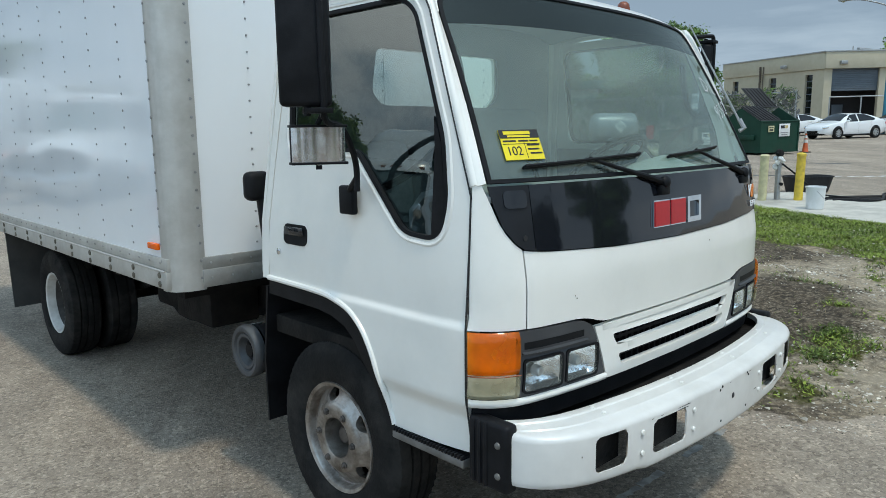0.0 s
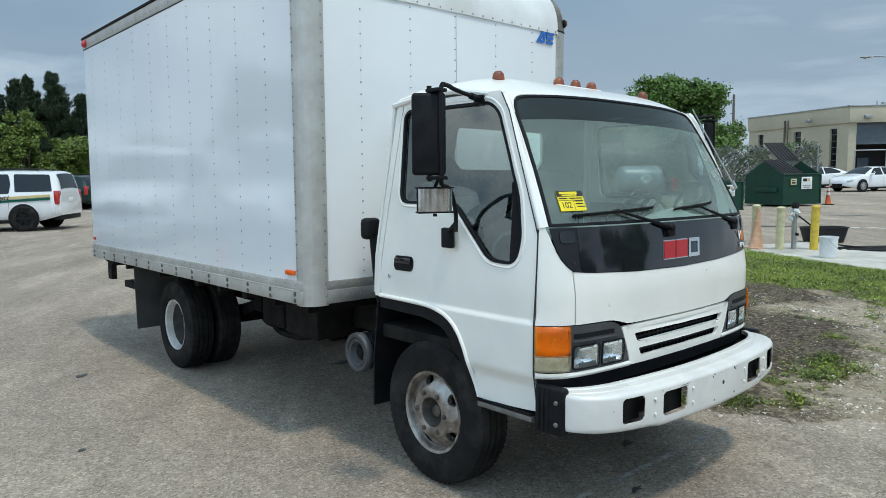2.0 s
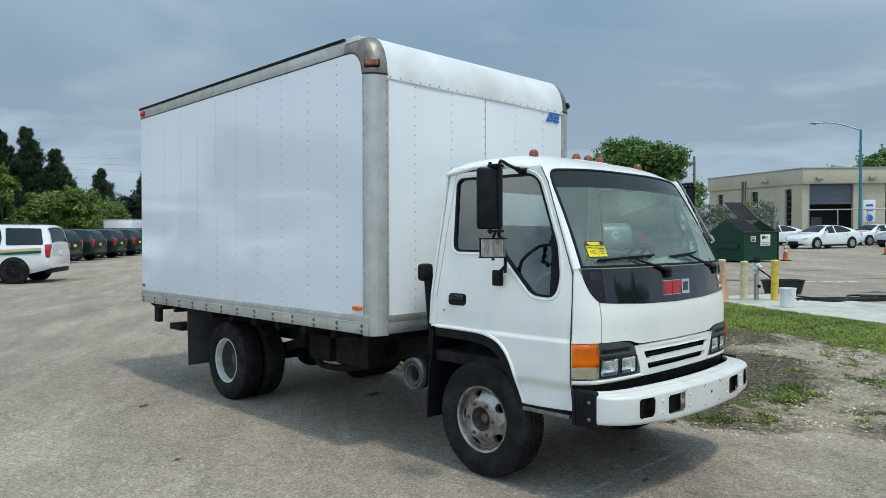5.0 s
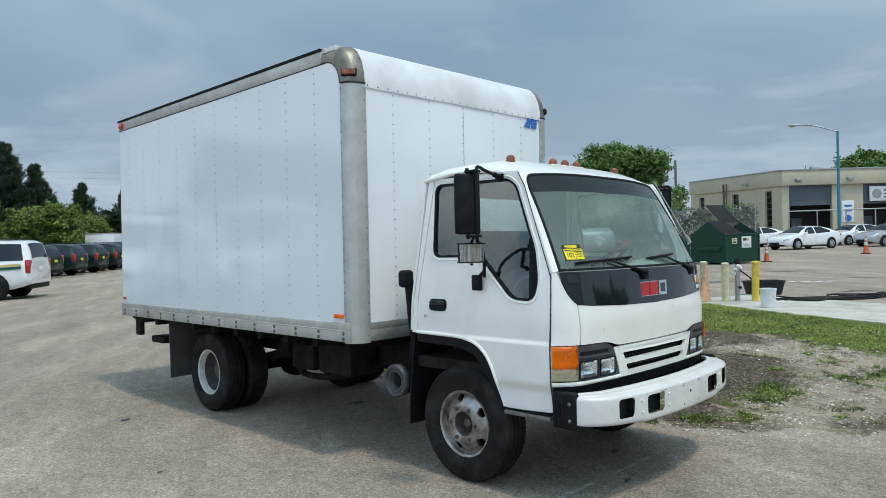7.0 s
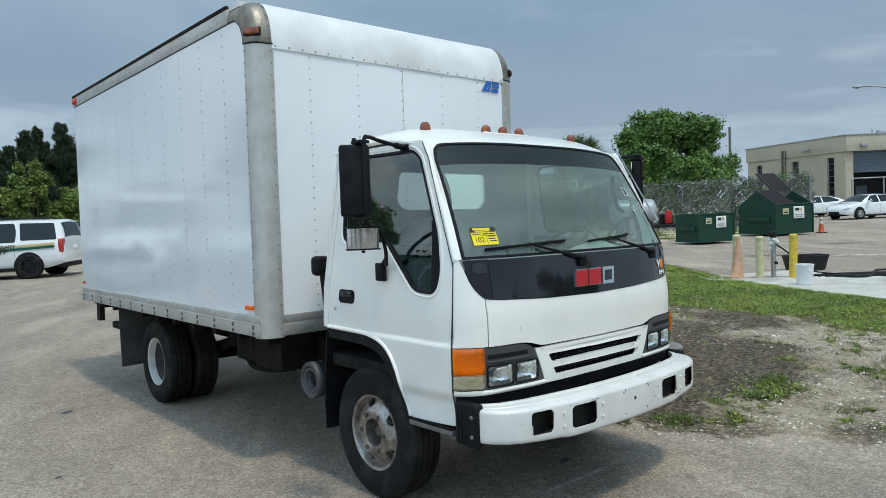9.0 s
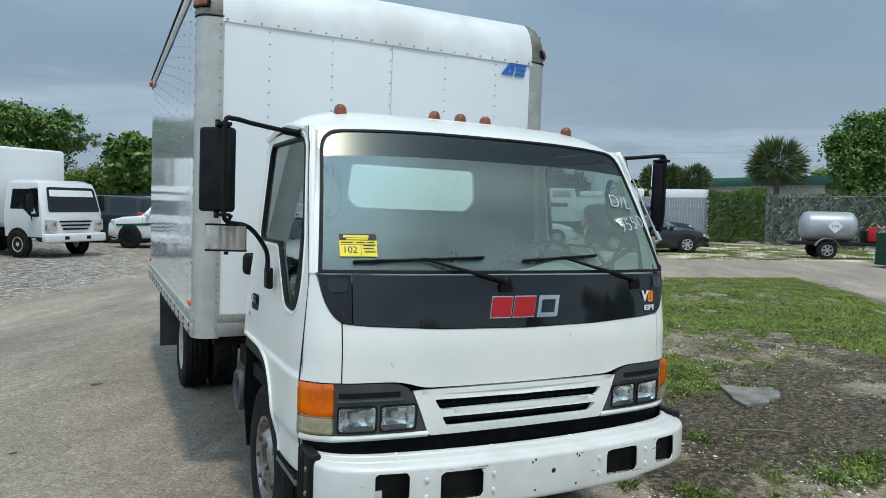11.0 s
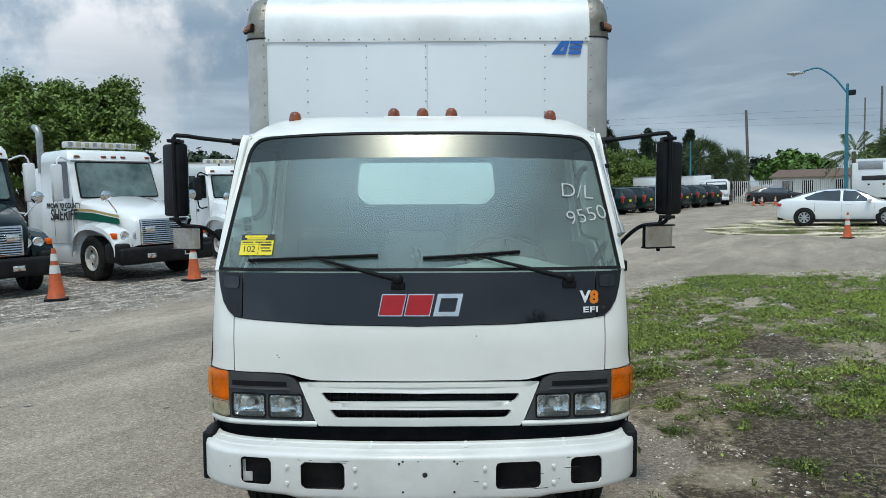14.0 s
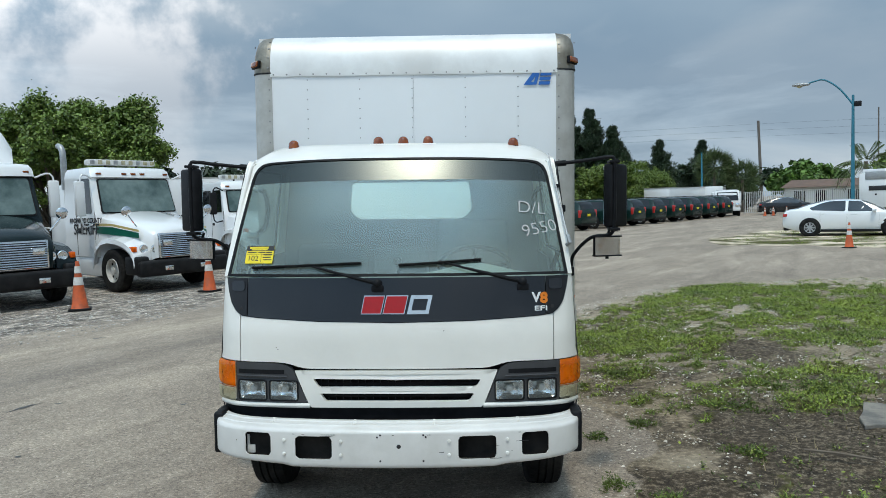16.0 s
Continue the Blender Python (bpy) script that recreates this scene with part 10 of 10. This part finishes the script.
def stones(n, region, size, material, name, label):
    x, y = region(n)
    n = len(x)
    z = ground_z(x, y)
    s = size * rs.uniform(.4, 1.5, n)
    base = np.array([(1, 0, 0), (-.5, .87, 0), (-.5, -.87, 0), (.1, .05, .75)])
    a = rs.uniform(0, 6.28, n)
    c, d = np.cos(a), np.sin(a)
    v = np.empty((n, 4, 3))
    for i, (bx, by, bz) in enumerate(base):
        k = rs.uniform(.6, 1.3, n)
        v[:, i, 0], v[:, i, 1], v[:, i, 2] = x + (bx * c - by * d) * s * k, y + (bx * d + by * c) * s * k, z - .002 + bz * s * .7 * k
    f = np.array([(0, 1, 3), (1, 2, 3), (2, 0, 3)])
    fs = (np.arange(n)[:, None, None] * 4 + f).reshape(-1, 3)
    me = bpy.data.meshes.new(name)
    me.from_pydata(v.reshape(-1, 3).tolist(), [], fs.tolist())
    me.materials.append(material)
    tagged(new(name, me), label, "gravel", kind="stuff")


def isl(n):
    x, y = rs.uniform(1, 11, n), rs.uniform(-5, 11, n)
    ok = (inside(ISLAND, x, y) > -.25) & (rs.uniform(0, 1, n) < np.clip(.55 + .6 * wob(x, y, 1.3, 19) - .75 * blobs(DARK, x, y) + .25 * blobs(PALE, x, y), 0.04, 1))
    return x[ok], y[ok]


def lot(n):
    x, y = rs.uniform(-6, 2.5, n), rs.uniform(-2, 7, n) ** 1.0
    ok = inside(ISLAND, x, y) < 0
    return x[ok], y[ok]


def strip_lot(n):
    x, y = rs.uniform(-12, -1, n), rs.uniform(4, 22, n)
    d = -0.85 * (x + 5.3) + 0.53 * (y - 7.5)
    ok = (d > -.3 + rs.exponential(.3, n)) & (d < 7) & (wob(x, y, 1.4, 9) + rs.uniform(-.8, .8, n) > 0)
    return x[ok], y[ok]


stones(60000, strip_lot, .020, mat("rubble_stone", (0.50, 0.485, 0.45), .85, col2=(0.14, 0.135, 0.127), scale=3, rand=.6), "rubble", "pale and dark broken stones on the rough strip")
stones(130000, isl, .0105, mat("shell_gravel", (0.68, 0.64, 0.56), .85, col2=(0.36, 0.33, 0.275), scale=3, rand=.5), "shell_gravel", "pale shell gravel strewn over the earth")
stones(11000, isl, .018, MATS["shell_gravel"], "shell_pieces", "larger pale broken shells and stones on the earth")
stones(42000, isl, .009, mat("dark_debris", (0.035, 0.029, 0.021), .9, col2=(0.085, 0.068, 0.046), scale=3, rand=.5), "dark_debris", "dark crumbs of earth and dead leaves")
stones(42000, lot, .0055, mat("grit", (0.40, 0.37, 0.32), .85, col2=(0.12, 0.112, 0.10), scale=3, rand=.5), "grit", "loose grit on the asphalt")


# broad little leaves of the creeping weeds among the grass
n = 330000
x, y = rs.uniform(1.0, 14.0, n), rs.uniform(-3.5, 11.2, n)
ok = rs.uniform(0, 1, n) < np.clip(thick_turf(x, y) * .55 + weeds(x, y) * .35, 0, .7)
x, y = x[ok], y[ok]
P = np.stack([x, y, ground_z(x, y) + rs.uniform(.004, .034, len(x))], 1)
A = rand_dirs(rs, len(x)) * np.array([1, 1, .45])
A /= np.linalg.norm(A, axis=1)[:, None]
C = np.cross(A, rand_dirs(rs, len(x)) * .4 + np.array([0, 0, 1.0]))
sz = rs.uniform(.008, .019, len(x))[:, None]
quads("creeping_weed", P, A * sz, C * sz, leaf_mat("creeper_leaf", (0.105, 0.148, 0.016), (0.25, 0.30, 0.036)), None, "stuff", "creeping broad-leaved weeds among the grass", "weed")

# ---- marks and lumps on the ground ----
def on_ground(x, y, up=.004):
    return Vector((x, y, float(ground_z(np.array(float(x)), np.array(float(y)))) + up))


ground = [o for o in scene.objects if o.name == "ground"][0]
rk = random.Random(31)
OIL = mat("oil_stain", (0.035, 0.034, 0.033), 0.55, col2=(0.075, 0.072, 0.068), scale=14)
for x, y, rx, ry, a in ((.31, .72, .10, .045, 20), (-.22, .31, .07, .025, 10), (-1.73, 4.73, .10, .05, 40), (.15, 3.59, .16, .07, 0), (-3.46, 3.08, .05, .03, 0), (-3.72, 3.0, .22, .05, 65), (-2.9, 1.6, .04, .03, 0), (-2.2, 2.9, .05, .03, 30), (-4.9, 6.6, .12, .05, 30), (-1.2, -.3, .04, .025, 0), (-3.2, 8.2, .10, .06, 0), (16.2, 6.6, .75, .30, -60), (19.0, 3.8, 1.1, .16, -50), (14.6, 2.6, .6, .22, -40), (17.6, 2.2, .5, .15, -60), (13.2, .4, .45, .2, -30), (21.5, 6.5, .9, .25, -55)):
    bm = B()
    c, s = math.cos(radians(a)), math.sin(radians(a))
    ring_ = []
    for k in range(18):
        q = 2 * math.pi * k / 18
        r_ = .75 * rk.uniform(.5, 1.25)
        u, v = rx * r_ * math.cos(q), ry * r_ * math.sin(q)
        ring_.append(bm.verts.new(on_ground(x + u * c - v * s, y + u * s + v * c, .0035)))
    bm.faces.new(ring_)
    part("oil_stain", bm, OIL, ground, smooth=0)
# what is left of a painted bay line
LINE = mat("worn_line_paint", (0.42, 0.405, 0.37), 0.8, col2=(0.25, 0.238, 0.215), scale=16, spread=(.42, .58))
for x0, x1 in ((-.80, -.42), (-.24, .02), (.03, .19), (.20, .39), (.60, .78), (.95, 1.05)):
    bm = B()
    n = 8
    lo = [on_ground(lerp(x0, x1, k / n), .425 + rk.uniform(-.006, .008)) for k in range(n + 1)]
    hi = [on_ground(lerp(x0, x1, k / n), .462 + rk.uniform(-.008, .006)) for k in range(n + 1)]
    strip_on(bm, lo, hi)
    part("bay_line", bm, LINE, ground, smooth=0)
# flecks of white paint on the far lot
for x0, y0 in ((16.7, 4.9), (16.9, 4.55), (17.05, 4.25), (17.3, 4.0)):
    bm = B()
    strip_on(bm, [on_ground(x0 + .10 * k, y0 - .05 * k + rk.uniform(-.02, .02)) for k in range(4)], [on_ground(x0 + .04 + .10 * k, y0 + .12 - .05 * k + rk.uniform(-.02, .02)) for k in range(4)])
    part("paint_fleck", bm, CONEWHITE, ground, smooth=0)
# broken slab lying in the earth
bm = B()
plate(bm, [(3.62, 2.40), (3.74, 2.37), (3.80, 2.27), (3.93, 2.19), (4.03, 2.16), (3.97, 2.02), (3.84, 1.90), (3.70, 1.86), (3.55, 1.79), (3.40, 1.83), (3.30, 1.80), (3.38, 2.02), (3.50, 2.18)], (), lambda a, c: Vector((a, c, .0)), .035, (0, 0, 1))
bmesh.ops.bevel(bm, geom=list(bm.edges), offset=.006, segments=1, affect="EDGES")
tagged(part("concrete_fragment", bm, mat("grey_slab", (0.27, 0.245, 0.205), .85, col2=(0.13, 0.124, 0.112), scale=6, bump=.3, bscale=50), smooth=20), "flat broken piece of concrete half sunk in earth", "concrete")
bm = B()
tube(bm, smooth_path([(2.62, 1.30, .05), (2.80, 1.18, .06), (2.98, 1.10, .045)], 4), .010, 6)
tagged(part("stick", bm, BARK), "thin dark stick lying on the earth", "stick")
# leafy weed clumps
WEEDC = leaf_mat("weed_clump_leaf", (0.06, 0.095, 0.014), (0.11, 0.155, 0.026))
clump = []
for k, (x, y, r_, h_) in enumerate(((2.3, 1.42, .14, .09), (3.05, .55, .16, .09), (1.75, 2.2, .10, .10), (1.55, .62, .16, .11), (3.9, .1, .18, .10), (1.35, 1.9, .08, .09), (2.5, .45, .12, .08), (4.4, -.2, .15, .09), (1.4, 3.4, .10, .08), (1.3, .95, .10, .12), (3.2, 3.1, .2, .08), (2.7, 2.6, .2, .08), (3.6, 2.9, .25, .09), (1.9, 3.8, .16, .08))):
    n = int(420 * r_ / .14)
    q = rs.uniform(0, 6.28, n); d = r_ * np.sqrt(rs.uniform(0, 1, n)); d = d * (1 + .45 * np.sin(3 * q + k) + .25 * np.sin(7 * q)); z = .45 * h_ * rs.uniform(.05, 1, n) ** 1.5
    P = np.stack([x + d * np.cos(q), y + d * np.sin(q), ground_z(x + d * np.cos(q), y + d * np.sin(q)) + z], 1)
    A = rand_dirs(rs, n) + np.stack([np.cos(q), np.sin(q), np.ones(n) * .6], 1)
    A /= np.linalg.norm(A, axis=1)[:, None]
    C = np.cross(A, rand_dirs(rs, n))
    clump.append((P, A * .016, C * .010))
quads("leafy_weed", *[np.concatenate(c) for c in zip(*clump)], WEEDC, None, "stuff", "low leafy green weeds in clumps on the bare earth", "weed")
